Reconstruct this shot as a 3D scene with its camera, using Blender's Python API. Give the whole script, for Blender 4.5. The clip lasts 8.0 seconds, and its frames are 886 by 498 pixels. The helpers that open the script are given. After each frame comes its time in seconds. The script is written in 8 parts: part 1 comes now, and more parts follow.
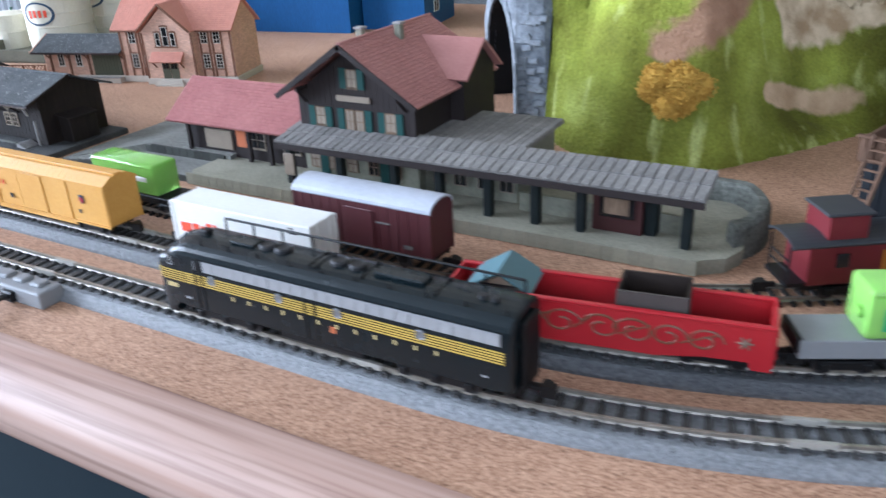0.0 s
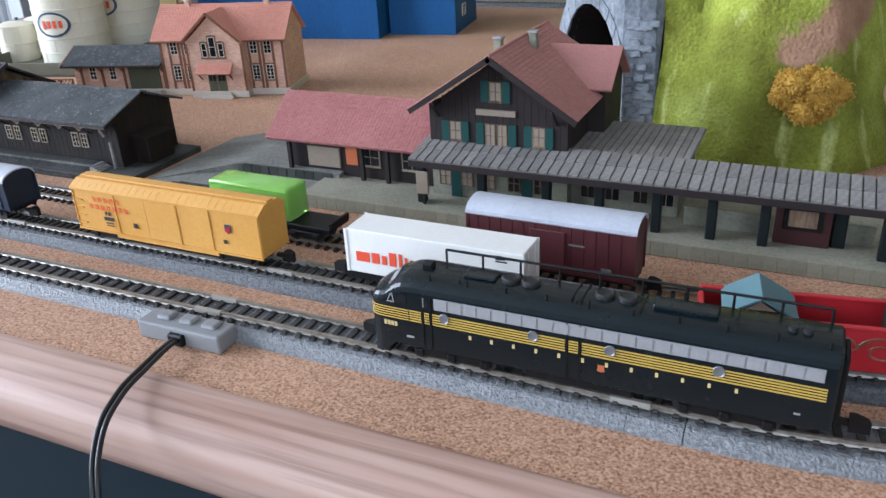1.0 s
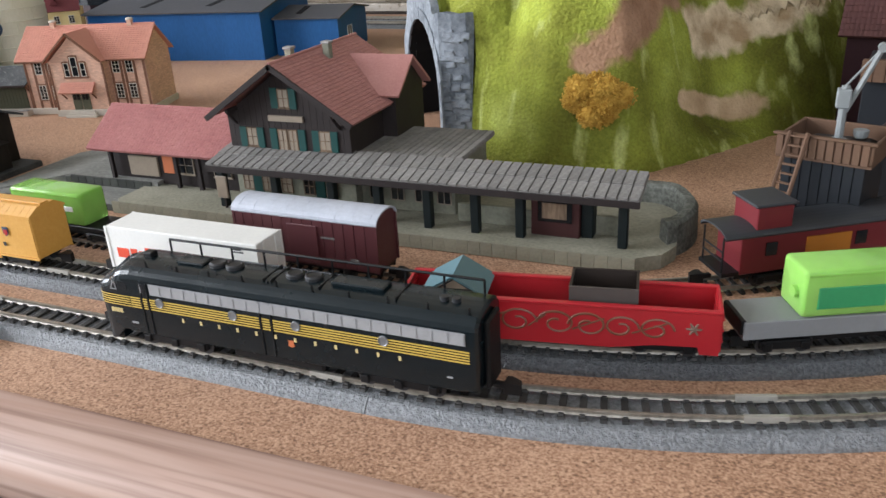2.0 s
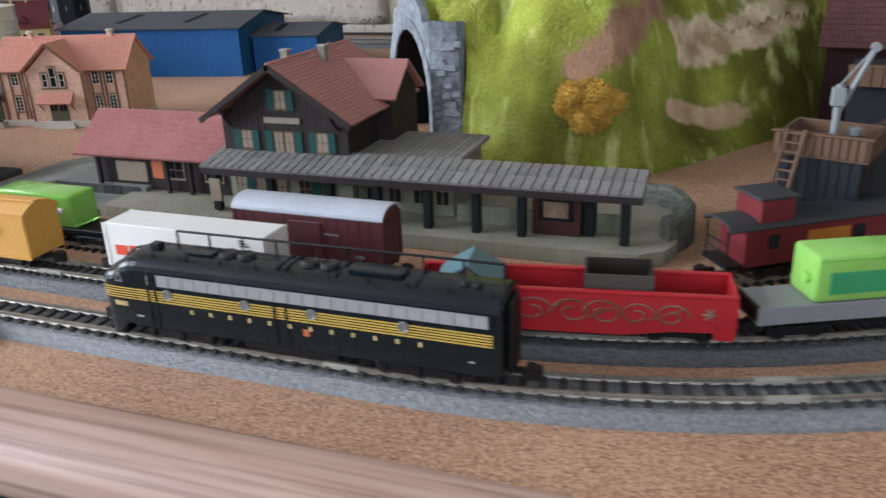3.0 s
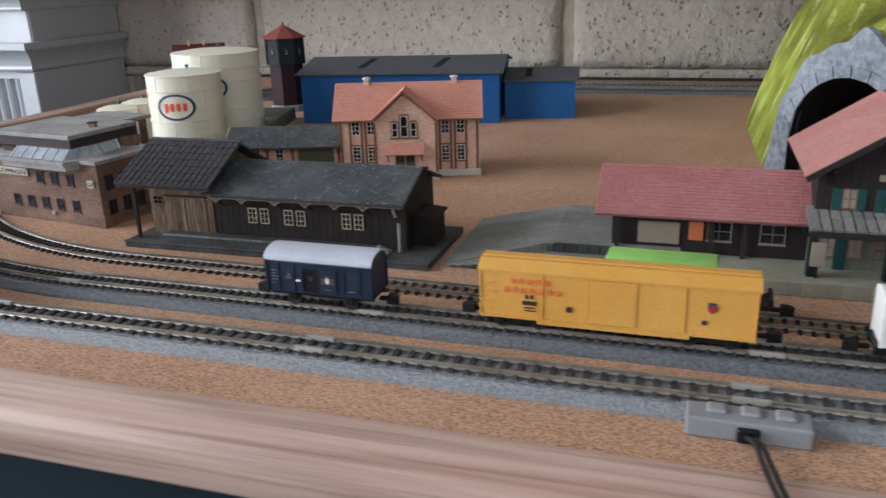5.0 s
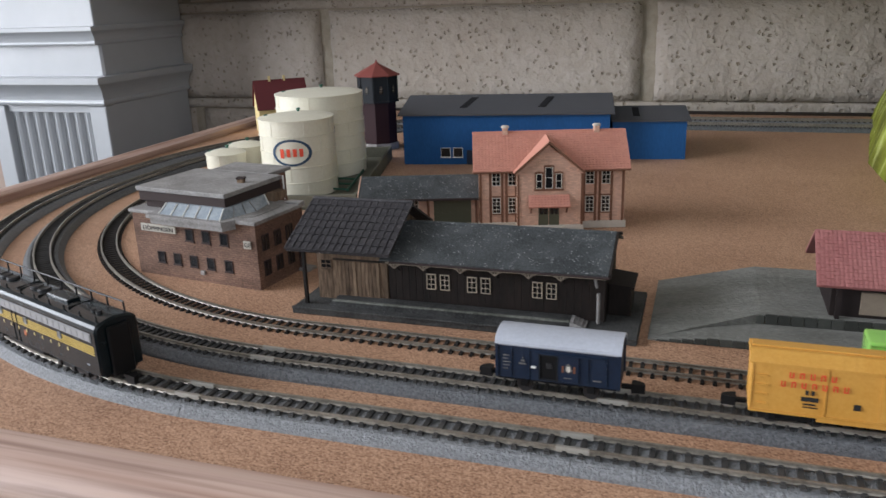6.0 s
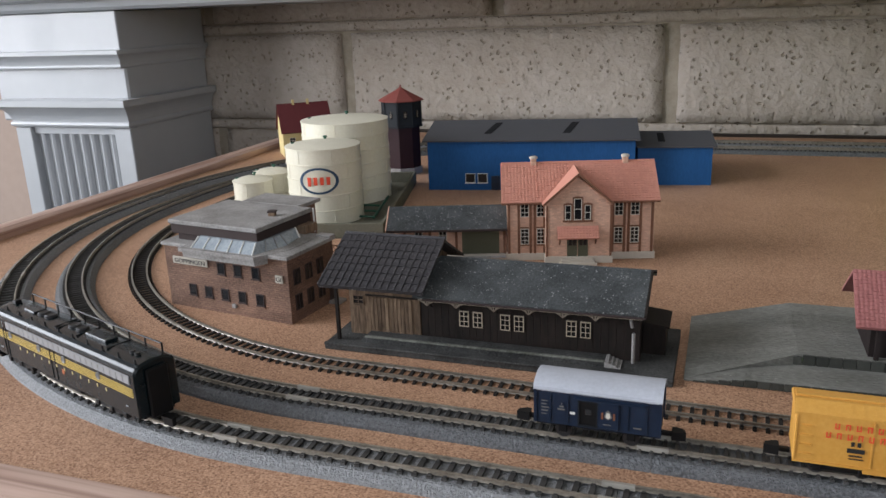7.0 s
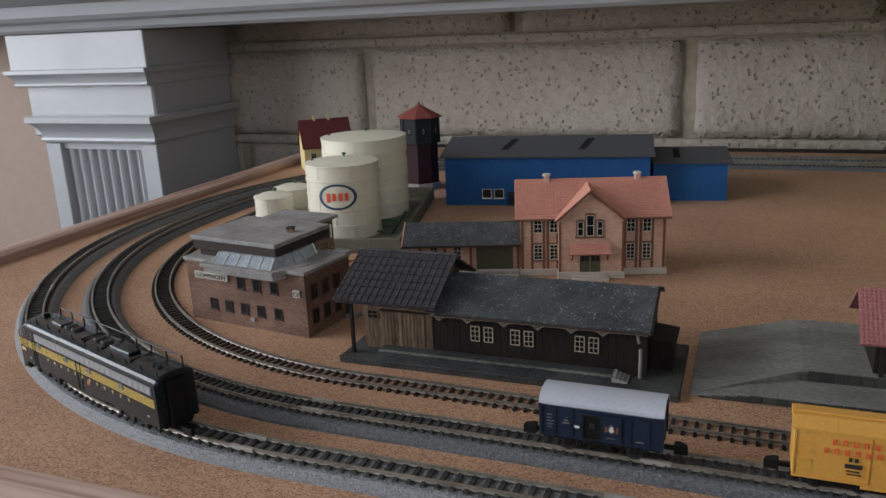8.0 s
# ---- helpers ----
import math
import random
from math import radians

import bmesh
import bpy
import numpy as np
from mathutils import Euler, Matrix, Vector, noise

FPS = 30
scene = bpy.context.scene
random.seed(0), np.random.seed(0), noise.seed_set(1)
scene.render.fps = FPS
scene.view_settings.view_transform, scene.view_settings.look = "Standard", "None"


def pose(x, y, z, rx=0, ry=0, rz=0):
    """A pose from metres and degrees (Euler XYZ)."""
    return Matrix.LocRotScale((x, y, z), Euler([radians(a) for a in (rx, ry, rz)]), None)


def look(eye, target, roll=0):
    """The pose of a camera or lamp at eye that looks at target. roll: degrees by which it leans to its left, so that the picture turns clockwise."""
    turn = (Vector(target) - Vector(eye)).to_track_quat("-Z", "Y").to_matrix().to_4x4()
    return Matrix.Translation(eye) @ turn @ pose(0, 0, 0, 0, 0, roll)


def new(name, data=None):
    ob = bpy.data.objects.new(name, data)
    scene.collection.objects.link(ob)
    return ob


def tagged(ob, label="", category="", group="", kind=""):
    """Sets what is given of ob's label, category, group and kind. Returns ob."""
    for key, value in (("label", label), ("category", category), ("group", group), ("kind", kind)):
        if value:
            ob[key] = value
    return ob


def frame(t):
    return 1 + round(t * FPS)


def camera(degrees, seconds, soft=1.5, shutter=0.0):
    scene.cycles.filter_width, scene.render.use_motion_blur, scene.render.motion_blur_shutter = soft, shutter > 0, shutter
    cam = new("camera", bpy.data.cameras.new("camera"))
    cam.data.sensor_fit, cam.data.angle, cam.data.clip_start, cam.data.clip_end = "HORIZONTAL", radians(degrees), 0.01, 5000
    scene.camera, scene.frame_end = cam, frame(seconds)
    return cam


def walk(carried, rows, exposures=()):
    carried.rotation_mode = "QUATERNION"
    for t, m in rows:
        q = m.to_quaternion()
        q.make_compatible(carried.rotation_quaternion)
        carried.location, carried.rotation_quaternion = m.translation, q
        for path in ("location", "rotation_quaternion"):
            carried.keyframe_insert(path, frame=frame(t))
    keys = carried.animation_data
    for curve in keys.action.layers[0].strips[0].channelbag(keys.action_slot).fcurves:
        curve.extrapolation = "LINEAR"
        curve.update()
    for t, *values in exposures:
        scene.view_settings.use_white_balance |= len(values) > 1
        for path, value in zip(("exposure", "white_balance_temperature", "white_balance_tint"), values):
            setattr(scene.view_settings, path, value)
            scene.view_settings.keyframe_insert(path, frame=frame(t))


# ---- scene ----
cam = camera(58.02, 8.0, shutter=0.25)
PATH = [
    (0, (0.10459, 0.04756, 0.10371), (-0.03153, 0.28222, -0.02436), -2.84),
    (0.5, (0.04702, 0.03108, 0.11136), (-0.07764, 0.27140, -0.01790), -3.01),
    (1, (0.03771, 0.03016, 0.10743), (-0.07961, 0.27423, -0.02166), -2.97),
    (1.5, (0.07342, 0.03979, 0.10437), (-0.03928, 0.28714, -0.02259), -3.44),
    (1.7, (0.09072, 0.04024, 0.10272), (-0.01992, 0.29031, -0.02068), -3.21),
    (2.8, (0.10256, 0.03610, 0.09459), (0.00247, 0.29438, -0.02061), -2.69),
    (3, (0.08775, 0.03344, 0.09261), (-0.00895, 0.29483, -0.01842), -2.21),
    (3.5, (0.03385, 0.03109, 0.09457), (-0.06260, 0.29232, -0.01704), -2.98),
    (4, (-0.02454, 0.01518, 0.10197), (-0.11858, 0.27932, -0.00474), -2.75),
    (4.5, (-0.07331, -0.00074, 0.10685), (-0.16351, 0.26663, 0.00496), -2.03),
    (5, (-0.11655, -0.00434, 0.09907), (-0.20321, 0.26569, 0.00122), -1.75),
    (5.2, (-0.13516, -0.00765, 0.10068), (-0.22182, 0.26302, 0.00464), -1.56),
    (6.3, (-0.19322, -0.00266, 0.11777), (-0.28518, 0.26818, 0.02726), -2.12),
    (6.5, (-0.19518, -0.00359, 0.12001), (-0.28770, 0.26726, 0.03014), -2.09),
    (7, (-0.19202, -0.00295, 0.12203), (-0.28825, 0.26763, 0.03526), -2.17),
    (7.5, (-0.18686, -0.00738, 0.12575), (-0.28767, 0.26280, 0.04303), -2.35),
    (8, (-0.18570, -0.00820, 0.12571), (-0.29025, 0.26074, 0.04361), -2.50),
]
# the clip's camera darkens and warms its picture on the way: seconds, stops, kelvin, tint
EXPOSURES = [
    (0.0, 1.41, 5450, 14), (0.5, 1.10, 5600, 14), (1.0, 1.10, 5700, 14), (1.5, 1.21, 6500, 14), (3.0, 0.93, 6100, 14), (3.5, 0.92, 6000, 14), (4.0, 0.85, 5950, 14),
    (4.5, 0.65, 6050, 15), (5.0, 0.55, 6200, 15), (6.5, 0.38, 6450, 15), (7.0, 0.40, 6480, 15), (7.5, 0.09, 6480, 15), (8.0, -0.12, 6480, 15),
]
walk(cam, [(t, look(eye, target, roll)) for t, eye, target, roll in PATH], EXPOSURES)


# ---------- world, sun and the window light ----------
world = bpy.data.worlds.new("daylight")
scene.world = world
world.use_nodes = True
sky = world.node_tree.nodes.new("ShaderNodeTexSky")
sky.sky_type, sky.sun_disc = "NISHITA", False
sky.sun_elevation, sky.sun_rotation = radians(38), radians(250)
world.node_tree.links.new(sky.outputs[0], world.node_tree.nodes["Background"].inputs[0])
world.node_tree.nodes["Background"].inputs[1].default_value = 0.10


def area_lamp(name, m, width, height, power, colour):
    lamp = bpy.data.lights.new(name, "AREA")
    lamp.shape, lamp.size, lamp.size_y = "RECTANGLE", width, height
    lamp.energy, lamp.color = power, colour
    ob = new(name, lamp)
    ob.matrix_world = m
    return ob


# daylight through the left-wall window; the second lamp is added fill, its source unseen
area_lamp("window_light_left", look((-1.96, -0.55, 0.62), (0, -0.30, 0.2)), 1.7, 1.35, 51, (0.88, 0.95, 1.0))
area_lamp("front_fill_lamp", look((0.95, -1.96, 0.80), (0.30, 0, 0.1)), 1.5, 1.1, 10, (0.92, 0.97, 1.0))


# ---------- building helpers ----------
def thing(name, label, category, group="", at=(0, 0, 0), turn=0.0, kind=""):
    ob = new(name)
    ob.empty_display_size = 0.005
    ob.matrix_basis = pose(*at, 0, 0, turn)
    return tagged(ob, label, category, group, kind)


def part(name, bm, material, parent=None, label="", smooth=False, at=None):
    bmesh.ops.recalc_face_normals(bm, faces=bm.faces)
    mesh = bpy.data.meshes.new(name)
    bm.to_mesh(mesh)
    bm.free()
    if smooth:
        for f in mesh.polygons:
            f.use_smooth = True
    mesh.materials.append(material)
    ob = new(name, mesh)
    if parent:
        ob.parent = parent
    if at is not None:
        ob.matrix_basis = at
    if label:
        ob["label"] = label
    return ob


def again(ob, name, m, parent=None):
    """One more piece on the same mesh."""
    c = new(name, ob.data)
    c.parent = parent or ob.parent
    c.matrix_basis = m
    return c


def B():
    return bmesh.new()


def add_box(bm, x0, x1, y0, y1, z0, z1, bevel=0.0, seg=1):
    v = [bm.verts.new(p) for p in ((x0, y0, z0), (x1, y0, z0), (x1, y1, z0), (x0, y1, z0), (x0, y0, z1), (x1, y0, z1), (x1, y1, z1), (x0, y1, z1))]
    faces = [bm.faces.new([v[i] for i in q]) for q in ((3, 2, 1, 0), (4, 5, 6, 7), (0, 1, 5, 4), (1, 2, 6, 5), (2, 3, 7, 6), (3, 0, 4, 7))]
    if bevel:
        edges = list({e for f in faces for e in f.edges})
        bmesh.ops.bevel(bm, geom=edges, offset=bevel, segments=seg, affect="EDGES", profile=0.5)
    return bm


def box(x0, x1, y0, y1, z0, z1, bevel=0.0, seg=1):
    return add_box(B(), x0, x1, y0, y1, z0, z1, bevel, seg)


def add_prism(bm, outline, a, b, axis="x"):
    """Extrudes a closed outline along an axis: (y, z) along x, (x, z) along y, (x, y) along z."""
    put = {"x": lambda p, s: (s, p[0], p[1]), "y": lambda p, s: (p[0], s, p[1]), "z": lambda p, s: (p[0], p[1], s)}[axis]
    one, two = [[bm.verts.new(put(p, s)) for p in outline] for s in (a, b)]
    bm.faces.new(one)
    bm.faces.new(two[::-1])
    n = len(outline)
    for i in range(n):
        bm.faces.new((one[i], one[(i + 1) % n], two[(i + 1) % n], two[i]))
    return bm


def prism(outline, a, b, axis="x"):
    return add_prism(B(), outline, a, b, axis)


def add_tube(bm, a, b, r, seg=8, r2=None):
    """A rod from a to b."""
    a, b = Vector(a), Vector(b)
    q = (b - a).to_track_quat("Z", "Y").to_matrix()
    rings = []
    for p, rr in ((a, r), (b, r if r2 is None else r2)):
        rings.append([bm.verts.new(p + q @ Vector((rr * math.cos(2 * math.pi * i / seg), rr * math.sin(2 * math.pi * i / seg), 0))) for i in range(seg)])
    for i in range(seg):
        bm.faces.new((rings[0][i], rings[0][(i + 1) % seg], rings[1][(i + 1) % seg], rings[1][i]))
    bm.faces.new(rings[0][::-1])
    bm.faces.new(rings[1])
    return bm


def tube(a, b, r, seg=8, r2=None):
    return add_tube(B(), a, b, r, seg, r2)


def lathe(profile, seg=40, at=(0, 0, 0)):
    """Turns (radius, height) pairs round the upright axis."""
    bm = B()
    rings = [[bm.verts.new((at[0] + r * math.cos(2 * math.pi * i / seg), at[1] + r * math.sin(2 * math.pi * i / seg), at[2] + z)) for i in range(seg)] for r, z in profile]
    for one, two in zip(rings, rings[1:]):
        for i in range(seg):
            bm.faces.new((one[i], one[(i + 1) % seg], two[(i + 1) % seg], two[i]))
    bm.faces.new(rings[0][::-1])
    bm.faces.new(rings[-1])
    return bm


def loft(rings, closed_ends=True):
    bm = B()
    made = [[bm.verts.new(p) for p in ring] for ring in rings]
    n = len(made[0])
    for one, two in zip(made, made[1:]):
        for i in range(n):
            bm.faces.new((one[i], one[(i + 1) % n], two[(i + 1) % n], two[i]))
    if closed_ends:
        bm.faces.new(made[0][::-1])
        bm.faces.new(made[-1])
    return bm


def sheet(corners, thick):
    """A slab on four corners, thickened downwards along its normal."""
    bm = B()
    c = [Vector(p) for p in corners]
    n = (c[1] - c[0]).cross(c[3] - c[0]).normalized()
    if n.z < 0:
        n = -n
    top = [bm.verts.new(p) for p in c]
    low = [bm.verts.new(p - n * thick) for p in c]
    bm.faces.new(top)
    bm.faces.new(low[::-1])
    for i in range(4):
        bm.faces.new((top[i], low[i], low[(i + 1) % 4], top[(i + 1) % 4]))
    return bm


def words(name, text, size, material, parent, m, depth=0.0001, wide=1.0):
    """Lettering in the built-in font, as a mesh; local x along the line, local z out of the face."""
    curve = bpy.data.curves.new(name, "FONT")
    curve.body, curve.size, curve.extrude = text, size, depth
    curve.align_x, curve.align_y = "CENTER", "CENTER"
    temp = new(name + "_source", curve)
    mesh = bpy.data.meshes.new_from_object(temp.evaluated_get(bpy.context.evaluated_depsgraph_get()))
    bpy.data.objects.remove(temp)
    mesh.name = name
    mesh.materials.clear()
    mesh.materials.append(material)
    ob = new(name, mesh)
    ob.parent = parent
    ob.matrix_basis = m @ Matrix.Diagonal((wide, 1, 1, 1))
    return ob


def ring_frame(x0, x1, z0, z1, b, y0, y1):
    bm = B()
    loops = []
    for y in (y0, y1):
        for k in (0, b):
            loops.append([bm.verts.new(p) for p in ((x0 + k, y, z0 + k), (x1 - k, y, z0 + k), (x1 - k, y, z1 - k), (x0 + k, y, z1 - k))])
    for one, two in ((0, 1), (2, 3), (0, 2), (1, 3)):
        for i in range(4):
            j = (i + 1) % 4
            bm.faces.new((loops[one][i], loops[one][j], loops[two][j], loops[two][i]))
    return bm


FRONT = Matrix.Rotation(radians(90), 4, "X")     # lettering on a face that looks towards -y


# ---------- materials ----------
def material(name, base, rough=0.6, metal=0.0, dark=None, light=None, coarse=60.0, fine=900.0, blend=0.35, bump=0.15, depth=0.0002,
             stretch=(1, 1, 1), specks=None, speck_size=500.0, speck_part=0.08, per_piece=0.0, coat=0.0, pits=0.0, in_room=False, speck_open=0.48, courses=None, islands=0.0):
    """A painted, cast or natural surface: two scales of colour variation, specks, and a fine relief."""
    m = bpy.data.materials.new(name)
    m.use_nodes = True
    t = m.node_tree
    n, link = t.nodes, t.links.new
    bsdf = n["Principled BSDF"]
    dark = dark or tuple(0.72 * c for c in base)
    light = light or tuple(min(1, 1.18 * c) for c in base)
    where = n.new("ShaderNodeTexCoord")
    scale = n.new("ShaderNodeMapping")
    scale.inputs["Scale"].default_value = stretch
    if in_room:
        link(n.new("ShaderNodeNewGeometry").outputs["Position"], scale.inputs["Vector"])
    else:
        link(where.outputs["Object"], scale.inputs["Vector"])

    def noise_at(size, detail=4.0, rough_=0.6):
        node = n.new("ShaderNodeTexNoise")
        node.inputs["Scale"].default_value, node.inputs["Detail"].default_value, node.inputs["Roughness"].default_value = size, detail, rough_
        link(scale.outputs[0], node.inputs["Vector"])
        return node
    big, small = noise_at(coarse), noise_at(fine, 3.0)
    ramp = n.new("ShaderNodeValToRGB")
    ramp.color_ramp.elements[0].position, ramp.color_ramp.elements[1].position = 0.36, 0.66
    ramp.color_ramp.elements[0].color, ramp.color_ramp.elements[1].color = (*dark, 1), (*light, 1)
    link(big.outputs["Fac"], ramp.inputs["Fac"])
    ramp2 = n.new("ShaderNodeValToRGB")
    ramp2.color_ramp.elements[0].position, ramp2.color_ramp.elements[1].position = 0.34, 0.68
    ramp2.color_ramp.elements[0].color, ramp2.color_ramp.elements[1].color = (*dark, 1), (*light, 1)
    link(small.outputs["Fac"], ramp2.inputs["Fac"])
    mix = n.new("ShaderNodeMixRGB")
    mix.inputs["Fac"].default_value = 0.5
    link(ramp.outputs[0], mix.inputs[1])
    link(ramp2.outputs[0], mix.inputs[2])
    plain = n.new("ShaderNodeMixRGB")
    plain.inputs["Fac"].default_value = blend
    plain.inputs[1].default_value = (*base, 1)
    link(mix.outputs[0], plain.inputs[2])
    colour = plain.outputs[0]
    if specks:
        spot = n.new("ShaderNodeTexVoronoi")
        spot.inputs["Scale"].default_value = speck_size
        ragged = n.new("ShaderNodeTexNoise")
        ragged.inputs["Scale"].default_value, ragged.inputs["Detail"].default_value = speck_size * 0.9, 3.0
        link(scale.outputs[0], ragged.inputs["Vector"])
        bent = n.new("ShaderNodeVectorMath")
        bent.operation = "MULTIPLY_ADD"
        bent.inputs[1].default_value = (0.9 / speck_size,) * 3
        link(ragged.outputs["Color"], bent.inputs[0])
        link(scale.outputs[0], bent.inputs[2])
        link(bent.outputs[0], spot.inputs["Vector"])
        gate = n.new("ShaderNodeTexNoise")
        gate.inputs["Scale"].default_value = speck_size * 0.37
        link(scale.outputs[0], gate.inputs["Vector"])
        cut = n.new("ShaderNodeValToRGB")
        cut.color_ramp.elements[0].position, cut.color_ramp.elements[1].position = speck_part * 1.6, speck_part * 3.2
        cut.color_ramp.elements[0].color, cut.color_ramp.elements[1].color = (1, 1, 1, 1), (0, 0, 0, 1)
        link(spot.outputs["Distance"], cut.inputs["Fac"])
        both = n.new("ShaderNodeMath")
        both.operation = "MULTIPLY"
        open_ = n.new("ShaderNodeValToRGB")
        open_.color_ramp.elements[0].position, open_.color_ramp.elements[1].position = speck_open, speck_open + 0.10
        link(gate.outputs["Fac"], open_.inputs["Fac"])
        link(cut.outputs[0], both.inputs[0])
        link(open_.outputs[0], both.inputs[1])
        holes = both.outputs[0]
        put = n.new("ShaderNodeMixRGB")
        put.inputs[2].default_value = (*specks, 1)
        link(colour, put.inputs[1])
        link(both.outputs[0], put.inputs["Fac"])
        colour = put.outputs[0]
    if per_piece:
        info = n.new("ShaderNodeObjectInfo")
        span = n.new("ShaderNodeMapRange")
        span.inputs["To Min"].default_value, span.inputs["To Max"].default_value = 1 - per_piece, 1 + per_piece
        link(info.outputs["Random"], span.inputs["Value"])
        hsv = n.new("ShaderNodeHueSaturation")
        link(span.outputs[0], hsv.inputs["Value"])
        link(colour, hsv.inputs["Color"])
        colour = hsv.outputs[0]
    if islands:
        geo = n.new("ShaderNodeNewGeometry")
        span = n.new("ShaderNodeMapRange")
        span.inputs["To Min"].default_value, span.inputs["To Max"].default_value = 1 - islands, 1 + islands
        link(geo.outputs["Random Per Island"], span.inputs["Value"])
        hsv = n.new("ShaderNodeHueSaturation")
        link(span.outputs[0], hsv.inputs["Value"])
        link(colour, hsv.inputs["Color"])
        colour = hsv.outputs[0]
    relief = None
    if courses:
        # moulded brickwork: width, height and joint of a brick, and how dark the joints are
        bw, bh, joint, shade = courses
        apart = n.new("ShaderNodeSeparateXYZ")
        link(where.outputs["Object"], apart.inputs[0])
        along = n.new("ShaderNodeMath")
        link(apart.outputs[0], along.inputs[0])
        link(apart.outputs[1], along.inputs[1])
        flat = n.new("ShaderNodeCombineXYZ")
        link(along.outputs[0], flat.inputs[0])
        link(apart.outputs[2], flat.inputs[1])
        bond = n.new("ShaderNodeTexBrick")
        bond.inputs["Scale"].default_value = 1.0
        bond.inputs["Brick Width"].default_value, bond.inputs["Row Height"].default_value, bond.inputs["Mortar Size"].default_value = bw, bh, joint
        bond.inputs["Mortar Smooth"].default_value = 0.3
        bond.inputs["Color1"].default_value, bond.inputs["Color2"].default_value, bond.inputs["Mortar"].default_value = (0.82, 0.82, 0.82, 1), (1.14, 1.1, 1.06, 1), (shade, shade, shade, 1)
        link(flat.outputs[0], bond.inputs["Vector"])
        laid = n.new("ShaderNodeMixRGB")
        laid.blend_type = "MULTIPLY"
        laid.inputs["Fac"].default_value = 1.0
        link(colour, laid.inputs[1])
        link(bond.outputs["Color"], laid.inputs[2])
        colour = laid.outputs[0]
        relief = bond.outputs["Fac"]
    link(colour, bsdf.inputs["Base Color"])
    bsdf.inputs["Roughness"].default_value, bsdf.inputs["Metallic"].default_value = rough, metal
    bsdf.inputs["Coat Weight"].default_value = coat
    if rough > 0.52 and not metal:
        bsdf.inputs["Specular IOR Level"].default_value = 0.18
    vary = n.new("ShaderNodeMapRange")
    vary.inputs["To Min"].default_value, vary.inputs["To Max"].default_value = max(0.03, rough - 0.12), min(1, rough + 0.12)
    link(big.outputs["Fac"], vary.inputs["Value"])
    link(vary.outputs[0], bsdf.inputs["Roughness"])
    if bump:
        lift = n.new("ShaderNodeBump")
        lift.inputs["Strength"].default_value, lift.inputs["Distance"].default_value = bump, depth
        if pits and specks:
            sink = n.new("ShaderNodeMath")
            sink.operation = "MULTIPLY_ADD"
            sink.inputs[1].default_value = -pits
            link(holes, sink.inputs[0])
            link(small.outputs["Fac"], sink.inputs[2])
            link(sink.outputs[0], lift.inputs["Height"])
        elif relief:
            sink = n.new("ShaderNodeMath")
            sink.operation = "MULTIPLY_ADD"
            sink.inputs[1].default_value = -0.8
            link(relief, sink.inputs[0])
            link(small.outputs["Fac"], sink.inputs[2])
            link(sink.outputs[0], lift.inputs["Height"])
        else:
            link(small.outputs["Fac"], lift.inputs["Height"])
        link(lift.outputs[0], bsdf.inputs["Normal"])
    return m


